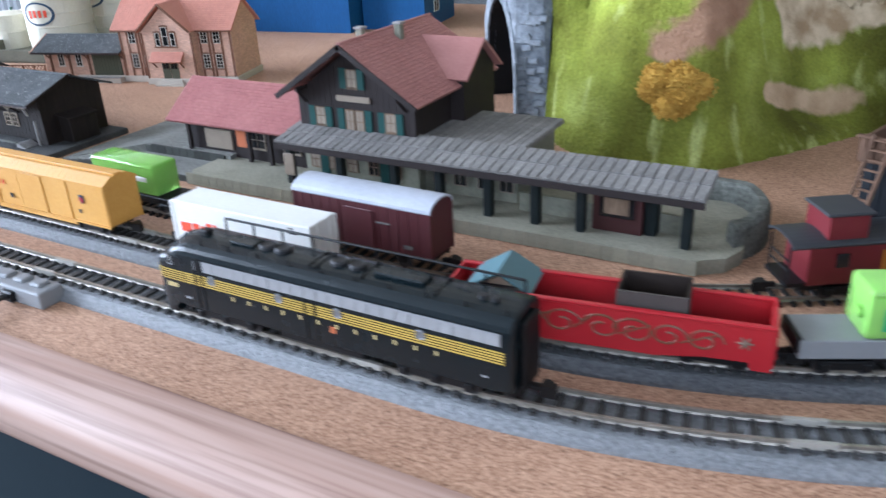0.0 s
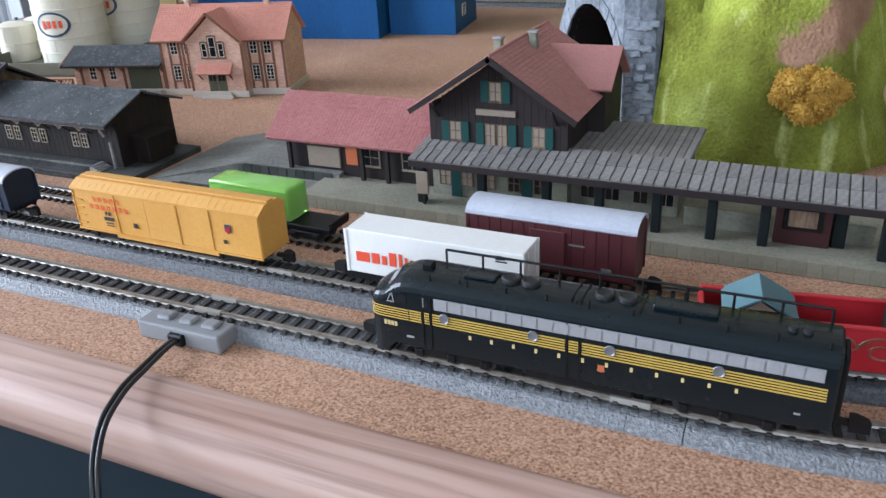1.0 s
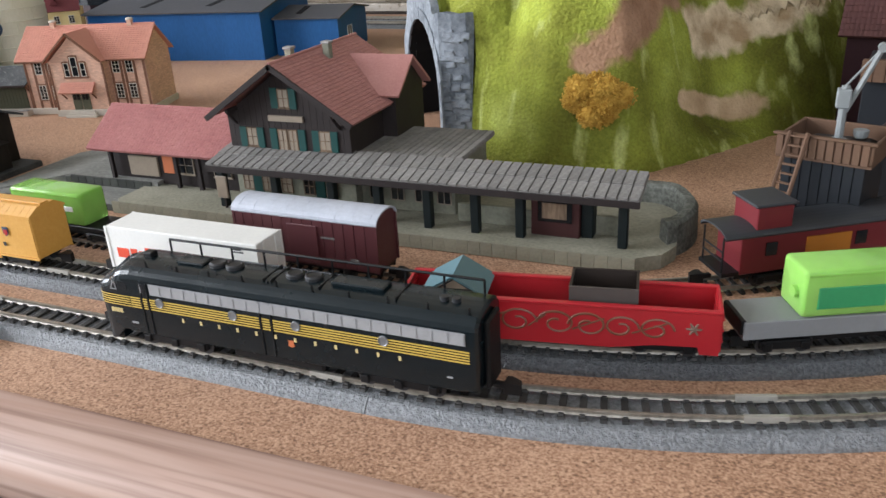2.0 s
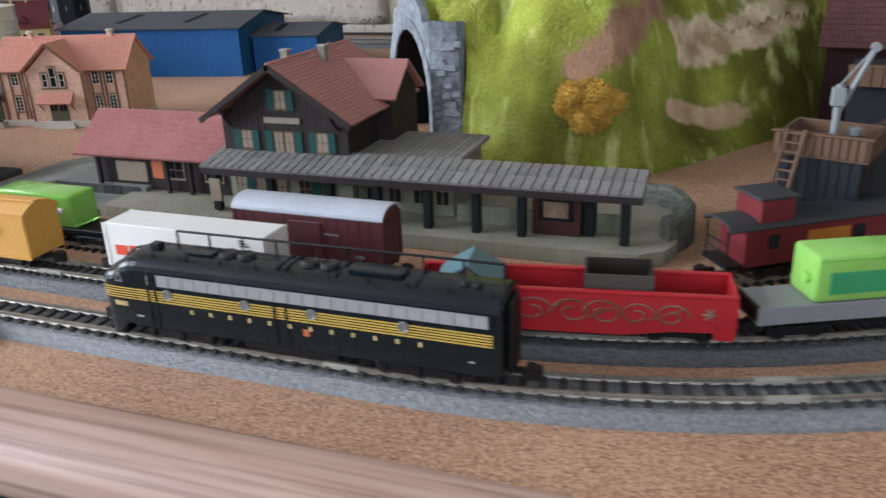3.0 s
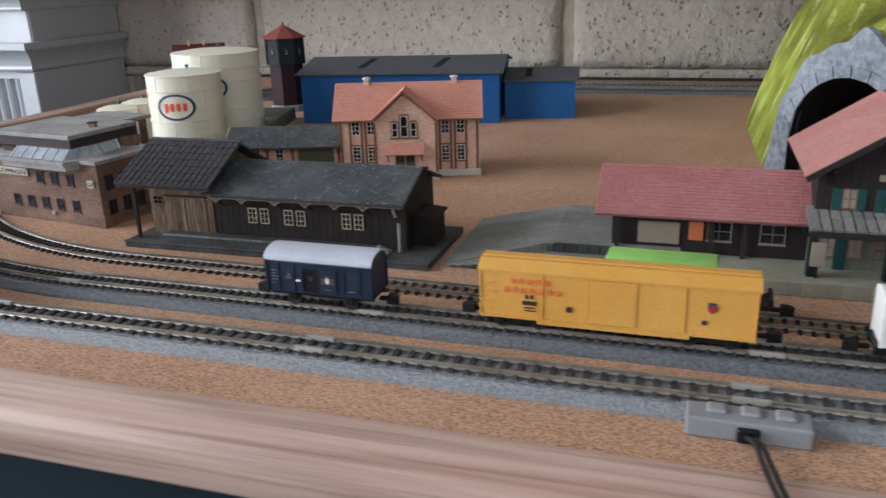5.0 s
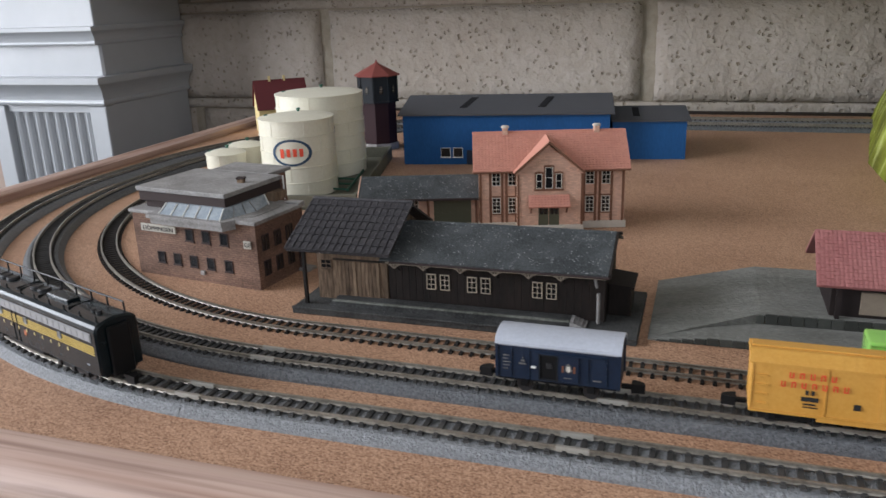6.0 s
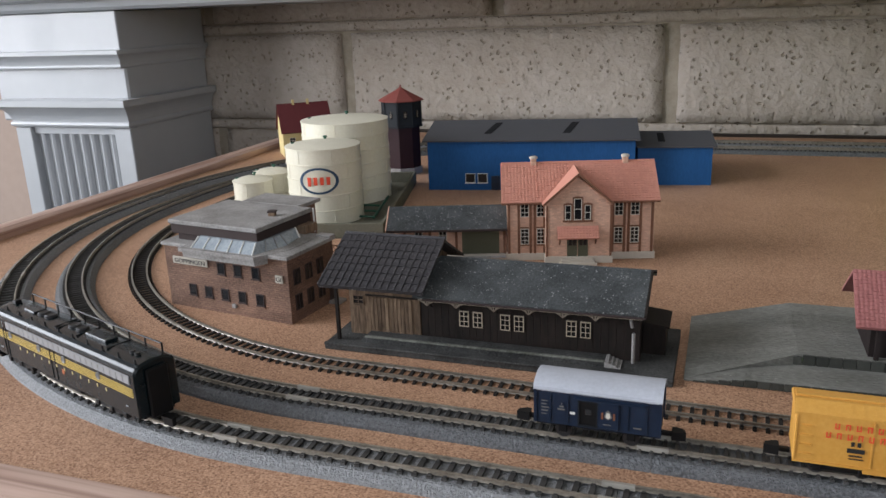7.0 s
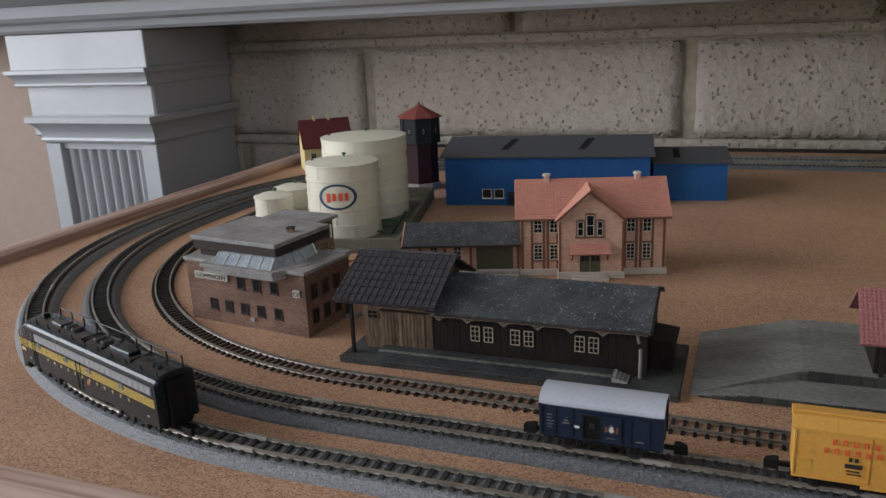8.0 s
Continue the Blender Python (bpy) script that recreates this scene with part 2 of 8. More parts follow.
def granules(name, stops, size, rough, relief):
    """Pressed cork: packed granules, each of its own shade, with broad stains over them."""
    m = bpy.data.materials.new(name)
    m.use_nodes = True
    n, link = m.node_tree.nodes, m.node_tree.links.new
    bsdf = n["Principled BSDF"]
    where = n.new("ShaderNodeTexCoord")
    warp = n.new("ShaderNodeTexNoise")
    warp.inputs["Scale"].default_value, warp.inputs["Detail"].default_value = size * 0.6, 2.0
    link(where.outputs["Object"], warp.inputs["Vector"])
    shift = n.new("ShaderNodeVectorMath")
    shift.operation = "MULTIPLY_ADD"
    shift.inputs[1].default_value = (0.0006, 0.0006, 0.0006)
    link(warp.outputs["Color"], shift.inputs[0])
    link(where.outputs["Object"], shift.inputs[2])
    cells = n.new("ShaderNodeTexVoronoi")
    cells.inputs["Scale"].default_value = size
    link(shift.outputs[0], cells.inputs["Vector"])
    grey = n.new("ShaderNodeSeparateColor")
    link(cells.outputs["Color"], grey.inputs[0])
    broad = n.new("ShaderNodeTexNoise")
    broad.inputs["Scale"].default_value, broad.inputs["Detail"].default_value = 22.0, 5.0
    link(where.outputs["Object"], broad.inputs["Vector"])
    tiny = n.new("ShaderNodeTexNoise")
    tiny.inputs["Scale"].default_value, tiny.inputs["Detail"].default_value = size * 1.0, 3.0
    link(where.outputs["Object"], tiny.inputs["Vector"])
    total = n.new("ShaderNodeMath")
    total.operation = "MULTIPLY_ADD"
    total.inputs[1].default_value = 0.24
    link(grey.outputs[0], total.inputs[0])
    half = n.new("ShaderNodeMath")
    half.operation = "MULTIPLY_ADD"
    half.inputs[1].default_value = 0.22
    link(broad.outputs["Fac"], half.inputs[0])
    less = n.new("ShaderNodeMath")
    less.operation = "MULTIPLY"
    less.inputs[1].default_value = 0.95
    link(tiny.outputs["Fac"], less.inputs[0])
    link(less.outputs[0], half.inputs[2])
    link(half.outputs[0], total.inputs[2])
    ramp = n.new("ShaderNodeValToRGB")
    while len(ramp.color_ramp.elements) < len(stops):
        ramp.color_ramp.elements.new(0.5)
    for e, (p, c) in zip(ramp.color_ramp.elements, stops):
        e.position, e.color = p, (*c, 1)
    link(total.outputs[0], ramp.inputs["Fac"])
    link(ramp.outputs[0], bsdf.inputs["Base Color"])
    bsdf.inputs["Roughness"].default_value = rough
    lift = n.new("ShaderNodeBump")
    lift.inputs["Strength"].default_value, lift.inputs["Distance"].default_value = 0.6, relief
    link(total.outputs[0], lift.inputs["Height"])
    link(lift.outputs[0], bsdf.inputs["Normal"])
    return m


def plastic(name, base, rough=0.42, **k):
    return material(name, base, rough, blend=k.pop("blend", 0.22), bump=k.pop("bump", 0.08), depth=0.0001, **k)


def wood_grain(name, axis):
    """Pale pinkish-brown varnished wood: broad cathedral figure, fine dark pores along the grain."""
    m = bpy.data.materials.new(name)
    m.use_nodes = True
    n, link = m.node_tree.nodes, m.node_tree.links.new
    bsdf = n["Principled BSDF"]
    where = n.new("ShaderNodeTexCoord")

    def grain(along, across, size, detail, warp=0.0):
        scale = n.new("ShaderNodeMapping")
        scale.inputs["Scale"].default_value = (along, across, across) if axis == "X" else (across, along, across)
        link(where.outputs["Object"], scale.inputs["Vector"])
        node = n.new("ShaderNodeTexNoise")
        node.inputs["Scale"].default_value, node.inputs["Detail"].default_value, node.inputs["Distortion"].default_value = size, detail, warp
        link(scale.outputs[0], node.inputs["Vector"])
        return node

    def ramp(node, stops):
        c = n.new("ShaderNodeValToRGB")
        while len(c.color_ramp.elements) < len(stops):
            c.color_ramp.elements.new(0.5)
        for e, (p, v) in zip(c.color_ramp.elements, stops):
            e.position, e.color = p, (*v, 1)
        link(node.outputs["Fac"], c.inputs["Fac"])
        return c
    figure = ramp(grain(0.045, 1.0, 95.0, 5.0, 0.6), [(0.30, (0.200, 0.105, 0.075)), (0.46, (0.375, 0.235, 0.180)), (0.56, (0.430, 0.290, 0.230)), (0.72, (0.520, 0.375, 0.310))])
    pores = ramp(grain(0.025, 1.0, 420.0, 4.0), [(0.34, (0.58, 0.52, 0.50)), (0.52, (1.0, 1.0, 1.0)), (0.75, (1.10, 1.10, 1.10))])
    both = n.new("ShaderNodeMixRGB")
    both.blend_type = "MULTIPLY"
    both.inputs["Fac"].default_value = 0.85
    link(figure.outputs[0], both.inputs[1])
    link(pores.outputs[0], both.inputs[2])
    link(both.outputs[0], bsdf.inputs["Base Color"])
    bsdf.inputs["Roughness"].default_value = 0.5
    bsdf.inputs["Specular IOR Level"].default_value = 0.35
    lift = n.new("ShaderNodeBump")
    lift.inputs["Strength"].default_value, lift.inputs["Distance"].default_value = 0.12, 0.0002
    link(pores.outputs[0], lift.inputs["Height"])
    link(lift.outputs[0], bsdf.inputs["Normal"])
    return m


def clear_plastic(name, tint, rough):
    """Tinted see-through plastic with a glossy skin and faint wrinkles."""
    m = plastic(name, tint, rough, coarse=90, blend=0.3, bump=0.5, fine=160)
    b = m.node_tree.nodes["Principled BSDF"]
    b.inputs["Transmission Weight"].default_value = 0.55
    b.inputs["IOR"].default_value = 1.35
    return m


CORK = granules("cork_board", [(0.50, (0.190, 0.094, 0.052)), (0.59, (0.325, 0.172, 0.100)), (0.71, (0.415, 0.232, 0.138)), (0.86, (0.56, 0.345, 0.220))], 1450.0, 0.62, 0.00030)
TRIM = wood_grain("varnished_wood", "X")
TRIM_SIDE = wood_grain("varnished_wood_side", "Y")
BALLAST = material("moulded_grey_ballast", (0.205, 0.212, 0.220), 0.50, dark=(0.105, 0.110, 0.116), light=(0.32, 0.33, 0.34), coarse=900, fine=1500, blend=0.85, bump=1.0, depth=0.0009)
BALLAST_DARK = material("weathered_ballast", (0.115, 0.122, 0.130), 0.46, dark=(0.038, 0.041, 0.045), light=(0.215, 0.225, 0.235), coarse=1000, fine=1700, blend=0.9, bump=1.0, depth=0.0010)
TIE = material("dark_plastic_sleeper", (0.018, 0.015, 0.013), 0.6, dark=(0.009, 0.008, 0.007), light=(0.040, 0.036, 0.033), coarse=200, fine=1500, blend=0.6, per_piece=0.25)
TIE_GREY = material("weathered_grey_sleeper", (0.046, 0.044, 0.042), 0.6, dark=(0.022, 0.021, 0.020), light=(0.085, 0.082, 0.078), coarse=250, fine=1500, blend=0.7, per_piece=0.25)
RAIL = material("nickel_silver_rail", (0.235, 0.213, 0.175), 0.36, 0.4, dark=(0.115, 0.098, 0.076), light=(0.37, 0.335, 0.28), coarse=150, fine=900, blend=0.75, bump=0.05)
JOINER = material("bright_rail_joiner", (0.34, 0.32, 0.28), 0.4, 0.2, coarse=300)
BLACK = plastic("black_plastic", (0.006, 0.006, 0.0065), 0.48)
DARKMETAL = material("dark_metal", (0.05, 0.05, 0.052), 0.42, 0.7, coarse=200)
CABLE = plastic("black_cable", (0.01, 0.01, 0.011), 0.4)
GREY_BOX = plastic("grey_plastic", (0.22, 0.225, 0.23), 0.5, coarse=80)
LOCO = plastic("dark_green_loco_paint", (0.0042, 0.0088, 0.0110), 0.25, coarse=120, fine=1800)
LOCO.node_tree.nodes["Principled BSDF"].inputs["Specular IOR Level"].default_value = 0.40
PORTHOLE = material("pale_metal_porthole", (0.21, 0.21, 0.215), 0.4, 0.4, coarse=600)
SILVER = plastic("silver_grille", (0.29, 0.285, 0.285), 0.55, coarse=300, fine=2200, blend=0.4)
GOLD = plastic("gold_stripe_paint", (0.53, 0.36, 0.065), 0.45)
PALE_GOLD = plastic("pale_gold_print", (0.58, 0.45, 0.20), 0.5)
CREST = plastic("red_crest_paint", (0.45, 0.12, 0.04), 0.5)
GLASS_DARK = plastic("dark_glazing", (0.012, 0.013, 0.015), 0.18)
WINDSCREEN = plastic("glossy_windscreen", (0.06, 0.075, 0.09), 0.06, coat=0.6)
CHROME = material("chrome", (0.6, 0.62, 0.64), 0.2, 1.0, coarse=300)
WHITE = plastic("white_plastic", (0.74, 0.73, 0.69), 0.4, coarse=90)
ORANGE_RED = plastic("orange_red_print", (0.72, 0.075, 0.03), 0.5)
PRINT = plastic("black_print", (0.02, 0.02, 0.02), 0.5)
YELLOW = plastic("yellow_boxcar_paint", (0.60, 0.30, 0.050), 0.5, dark=(0.50, 0.225, 0.03), light=(0.66, 0.37, 0.09), coarse=60, fine=1200, blend=0.5)
RED = plastic("red_plastic", (0.40, 0.014, 0.020), 0.38, coarse=120)
SCROLL = plastic("tarnished_gold_scroll", (0.17, 0.065, 0.035), 0.45)
MAROON = plastic("maroon_van_paint", (0.075, 0.016, 0.019), 0.5, coarse=150)
ROOF_GREY = plastic("light_grey_van_roof", (0.42, 0.44, 0.49), 0.5, dark=(0.33, 0.345, 0.385), coarse=60, blend=0.5)
NAVY = plastic("navy_van_paint", (0.006, 0.015, 0.036), 0.42, dark=(0.003, 0.008, 0.02), light=(0.010, 0.024, 0.052), coarse=150, blend=0.5)
GOLD_PRINT = plastic("faded_print", (0.20, 0.185, 0.17), 0.55, dark=(0.05, 0.05, 0.055), coarse=500, fine=2500, blend=0.8)
TEAL_ROOF = plastic("blue_green_roof", (0.10, 0.19, 0.215), 0.5, coarse=150)
CREAM_WALL = plastic("cream_wall", (0.50, 0.42, 0.31), 0.6)
GREY_WALL = plastic("grey_board_wall", (0.20, 0.18, 0.16), 0.6)
CREAM_DULL = plastic("dull_cream_rosette", (0.19, 0.125, 0.09), 0.5)
PLANK_TIN = plastic("dark_brown_board", (0.075, 0.062, 0.055), 0.6)
LIME = clear_plastic("clear_lime_plastic", (0.50, 0.92, 0.22), 0.07)
GREEN_PATCH = plastic("green_label", (0.035, 0.30, 0.115), 0.35)
GREEN_CORE = plastic("bright_green_core", (0.20, 0.52, 0.075), 0.4, dark=(0.10, 0.36, 0.06), light=(0.42, 0.70, 0.16), coarse=75, blend=0.7)
GLAZING = plastic("grey_blue_glazing", (0.30, 0.34, 0.37), 0.12, dark=(0.17, 0.20, 0.23), light=(0.44, 0.49, 0.52), coarse=160, blend=0.7)
CREAM_BAR = plastic("cream_glazing_bar", (0.42, 0.35, 0.26), 0.6, coarse=300)
CAB_ROOF = plastic("near_black_caboose_roof", (0.028, 0.030, 0.034), 0.5)
SLAB = material("green_beige_platform_top", (0.27, 0.255, 0.19), 0.8, dark=(0.15, 0.145, 0.105), light=(0.36, 0.34, 0.265), coarse=55, fine=900, blend=0.7, bump=0.4)
KERB = material("beige_kerb_stone", (0.25, 0.235, 0.175), 0.8, coarse=120, fine=900, blend=0.6, bump=0.5, per_piece=0.10)
POST = plastic("teal_black_post", (0.010, 0.014, 0.014), 0.6)
CABOOSE = plastic("caboose_red", (0.135, 0.011, 0.015), 0.45)
AMBER = plastic("amber_panel", (0.42, 0.15, 0.015), 0.45)
TILE_PINK = material("salmon_roof_tile", (0.55, 0.248, 0.180), 0.75, dark=(0.47, 0.198, 0.145), light=(0.60, 0.295, 0.225), coarse=90, fine=1600, blend=0.5, bump=0.3, islands=0.05)
PINK_BRICK = material("pale_brick_wall", (0.60, 0.385, 0.285), 0.78, dark=(0.48, 0.29, 0.21), light=(0.66, 0.44, 0.335), coarse=90, fine=1500, blend=0.45, bump=0.4, depth=0.00015, courses=(0.0021, 0.00082, 0.00012, 0.90))
PILASTER = material("brown_pilaster", (0.175, 0.085, 0.052), 0.75, coarse=200)
STONE_BASE = material("pale_stone_base", (0.50, 0.45, 0.38), 0.8, coarse=150)
GREEN_DOOR = plastic("olive_door_paint", (0.085, 0.085, 0.055), 0.6)
WINDOW_WHITE = plastic("pale_window_frame", (0.60, 0.56, 0.48), 0.6)
SLATE = material("dusty_slate_roof", (0.050, 0.056, 0.059), 0.66, dark=(0.020, 0.023, 0.025), light=(0.105, 0.114, 0.116), coarse=90, fine=1500, blend=0.8, bump=0.9, depth=0.0005,
                 specks=(0.27, 0.28, 0.275), speck_size=1050, speck_part=0.11, speck_open=0.50)
TILE_DARK = material("dark_ribbed_roof", (0.040, 0.038, 0.041), 0.6, dark=(0.016, 0.015, 0.017), light=(0.085, 0.080, 0.084), coarse=140, fine=1500, blend=0.8, bump=0.8, depth=0.0004,
                     specks=(0.25, 0.235, 0.23), speck_size=950, speck_part=0.09)
PLANK_DARK = material("dark_stained_boards", (0.013, 0.009, 0.008), 0.66, dark=(0.006, 0.005, 0.004), light=(0.028, 0.019, 0.015), coarse=150, fine=700, blend=0.7, stretch=(1, 1, 0.2), bump=0.3)
PLANK_TAN = material("weathered_tan_boards", (0.150, 0.098, 0.062), 0.75, dark=(0.040, 0.024, 0.016), light=(0.28, 0.195, 0.13), coarse=240, fine=1100, blend=0.9, stretch=(1, 1, 0.16), bump=0.4, per_piece=0.22)
LACE = plastic("grey_fretwork", (0.24, 0.20, 0.155), 0.7)
PLATFORM = material("grey_green_platform", (0.125, 0.130, 0.112), 0.8, dark=(0.045, 0.047, 0.038), light=(0.24, 0.245, 0.215), coarse=95, fine=900, blend=0.9, bump=0.5, depth=0.0003)
RAMP = material("rough_grey_ramp", (0.195, 0.195, 0.175), 0.85, dark=(0.105, 0.105, 0.092), light=(0.30, 0.30, 0.275), coarse=70, fine=1100, blend=0.8, stretch=(0.4, 1, 1), bump=1.0, depth=0.0007, specks=(0.34, 0.335, 0.31), speck_size=700, speck_part=0.05)
PLATFORM_DARK = material("dark_platform", (0.040, 0.042, 0.042), 0.75, dark=(0.015, 0.015, 0.015), light=(0.10, 0.10, 0.096), coarse=95, fine=1200, blend=0.85, bump=0.6, depth=0.0003, specks=(0.22, 0.22, 0.21), speck_size=800, speck_part=0.045)
STONE_DARK = material("dark_stone_blocks", (0.055, 0.057, 0.050), 0.8, coarse=120, fine=900, blend=0.6, bump=0.5, per_piece=0.3)
SIG_BRICK = material("brown_brick", (0.215, 0.118, 0.082), 0.82, dark=(0.060, 0.038, 0.031), light=(0.36, 0.225, 0.165), coarse=42, fine=1000, blend=0.8, bump=0.8, depth=0.0003, stretch=(1, 1, 1.8), courses=(0.0024, 0.00098, 0.00016, 0.72))
CONCRETE = material("grey_concrete", (0.275, 0.262, 0.25), 0.75, dark=(0.12, 0.112, 0.105), light=(0.41, 0.395, 0.38), coarse=85, fine=1300, blend=0.75, bump=0.45, depth=0.0003, specks=(0.42, 0.40, 0.38), speck_size=900, speck_part=0.045)
CONCRETE_DARK = material("brown_fascia", (0.045, 0.032, 0.03), 0.7, coarse=100)
TANK = material("cream_tank_paint", (0.68, 0.645, 0.52), 0.42, dark=(0.55, 0.50, 0.37), light=(0.75, 0.72, 0.61), coarse=40, fine=700, blend=0.4, bump=0.04)
BLUE_RING = plastic("navy_ring", (0.015, 0.05, 0.10), 0.45)
DARK_GREEN = plastic("dark_green_fitting", (0.02, 0.09, 0.055), 0.5)
BASIN = material("olive_grey_basin", (0.145, 0.14, 0.105), 0.8, dark=(0.08, 0.08, 0.06), coarse=70, fine=800, blend=0.6)
TOWER = plastic("dark_maroon_wall", (0.026, 0.009, 0.011), 0.6)
TOWER_TOP = plastic("charcoal_wall", (0.014, 0.016, 0.019), 0.6)
RED_ROOF = material("brick_red_roof", (0.20, 0.055, 0.045), 0.65, coarse=120)
CRIMSON_ROOF = material("crimson_roof", (0.125, 0.030, 0.032), 0.65, coarse=120, islands=0.12)
YELLOW_WALL = plastic("pale_yellow_wall", (0.62, 0.50, 0.24), 0.6)
BLUE_WALL = material("bright_blue_wall", (0.014, 0.082, 0.235), 0.55, dark=(0.009, 0.058, 0.17), light=(0.02, 0.11, 0.30), coarse=50, fine=800, blend=0.5, stretch=(1, 1, 0.3), bump=0.1)
CHARCOAL = material("charcoal_sheet_roof", (0.080, 0.080, 0.086), 0.6, coarse=50, fine=900, blend=0.4)
STATION_WALL = material("near_black_timber", (0.021, 0.015, 0.014), 0.7, coarse=140, fine=800, blend=0.6, bump=0.3)
for dull in (BLACK, TIE, PLANK_DARK, STATION_WALL):
    dull.node_tree.nodes["Principled BSDF"].inputs["Specular IOR Level"].default_value = 0.25
STATION_GREEN = material("green_grey_plaster", (0.24, 0.235, 0.18), 0.8, dark=(0.12, 0.125, 0.095), coarse=90, blend=0.7)
STATION_ROOF = material("brick_red_tile", (0.41, 0.190, 0.165), 0.75, dark=(0.31, 0.13, 0.112), light=(0.49, 0.25, 0.22), coarse=45, fine=1300, blend=0.6, bump=0.3, islands=0.07)
WING_ROOF = material("crimson_tile", (0.34, 0.135, 0.125), 0.78, dark=(0.26, 0.092, 0.088), light=(0.41, 0.185, 0.17), coarse=50, fine=1300, blend=0.6, bump=0.3, islands=0.07)
AWNING = material("grey_slat_roof", (0.21, 0.20, 0.185), 0.75, dark=(0.10, 0.092, 0.085), light=(0.30, 0.285, 0.265), coarse=90, fine=900, blend=0.65, bump=0.3, per_piece=0.16)
SHUTTER = plastic("green_shutter", (0.014, 0.055, 0.050), 0.55)
PANE_WARM = plastic("pale_curtained_pane", (0.255, 0.205, 0.155), 0.4, coarse=200, blend=0.4)
SIGN_CREAM = plastic("aged_cream_sign", (0.42, 0.385, 0.325), 0.5, coarse=200, blend=0.5)
BOOTH = plastic("dark_red_booth", (0.050, 0.013, 0.013), 0.5)
ROCK = material("blue_grey_stone", (0.168, 0.184, 0.204), 0.85, dark=(0.060, 0.069, 0.082), light=(0.315, 0.340, 0.365), coarse=30, fine=300, blend=0.85, bump=0.8, depth=0.0012, per_piece=0.06)
COAL = material("black_coal", (0.010, 0.010, 0.011), 0.5, coarse=500, fine=1600, blend=0.7, bump=1.0, depth=0.0012)
# near-black that carries the shade inside openings in its colour
OPENING_DARK = material("opening_black", (0.012, 0.012, 0.013), 0.9, coarse=60)
BUSH = material("ochre_foam_foliage", (0.50, 0.27, 0.035), 0.9, dark=(0.27, 0.13, 0.015), light=(0.66, 0.42, 0.09), coarse=180, fine=900, blend=0.8, bump=0.7, depth=0.0007)
TIMBER = material("brown_timber", (0.115, 0.066, 0.042), 0.7, coarse=150, per_piece=0.15)
BARN_ROOF = material("faded_maroon_tile", (0.105, 0.046, 0.042), 0.75, coarse=80, fine=900, blend=0.5, islands=0.08)
CRANE_GREY = plastic("grey_crane_paint", (0.21, 0.225, 0.225), 0.5)
WALL_PAINT = material("painted_rough_stone", (0.455, 0.395, 0.335), 0.8, dark=(0.34, 0.285, 0.225), light=(0.51, 0.455, 0.40), coarse=9, fine=80, blend=0.65, bump=1.0, depth=0.0042,
                      per_piece=0.03, in_room=True, specks=(0.34, 0.285, 0.22), speck_size=165, speck_part=0.090, pits=0.38, speck_open=0.42)
MORTAR = material("recessed_mortar", (0.36, 0.315, 0.25), 0.85, dark=(0.22, 0.18, 0.13), coarse=20, fine=120, blend=0.6, bump=0.8, depth=0.003)
MANTEL = material("white_gloss_paint", (0.40, 0.41, 0.42), 0.34, coarse=6, fine=60, blend=0.14, bump=0.02, coat=0.15)
ROOM_WALL = material("warm_plaster", (0.36, 0.275, 0.225), 0.85, coarse=4, fine=80, blend=0.25)
ROOM_PALE = material("pale_plaster", (0.48, 0.47, 0.45), 0.85, coarse=4, fine=80, blend=0.2)
FLOOR = material("dark_floor", (0.016, 0.020, 0.025), 0.6, coarse=5, fine=60, blend=0.4)
UNDER = material("dark_table_frame", (0.03, 0.022, 0.018), 0.6, coarse=10)
UNDER_TEAL = material("dark_teal_panel", (0.010, 0.019, 0.025), 0.7, coarse=10)


# ---------- the room ----------
def structure(name, bm, mat, label, category, smooth=False):
    return tagged(part(name, bm, mat, None, "", smooth), label, category, kind="structure")


structure("floor", box(-2.3, 2.1, -2.3, 1.0, -0.80, -0.75), FLOOR, "dark floor far below the layout table", "floor")
structure("ceiling", box(-2.3, 2.1, -2.3, 1.0, 1.60, 1.65), ROOM_PALE, "plain pale ceiling of the room", "ceiling")
structure("wall_east", box(2.0, 2.1, -2.3, 1.0, -0.75, 1.60), ROOM_PALE, "plain pale plaster wall", "wall")
# left wall, with a window opening
west = B()
add_box(west, -2.1, -2.0, -2.3, -1.45, -0.75, 1.60)
add_box(west, -2.1, -2.0, 0.35, 1.0, -0.75, 1.60)
add_box(west, -2.1, -2.0, -1.45, 0.35, -0.75, -0.10)
add_box(west, -2.1, -2.0, -1.45, 0.35, 1.35, 1.60)
structure("wall_west", west, ROOM_PALE, "pale plaster wall with a large window", "wall")
# unseen wall; its opening is added to let the fill lamp in
south = B()
add_box(south, -2.0, 0.15, -2.1, -2.0, -0.75, 1.60)
add_box(south, 1.75, 2.0, -2.1, -2.0, -0.75, 1.60)
add_box(south, 0.15, 1.75, -2.1, -2.0, -0.75, 0.20)
add_box(south, 0.15, 1.75, -2.1, -2.0, 1.40, 1.60)
structure("wall_south", south, ROOM_PALE, "pale plaster wall with an opening added for the fill lamp", "wall")


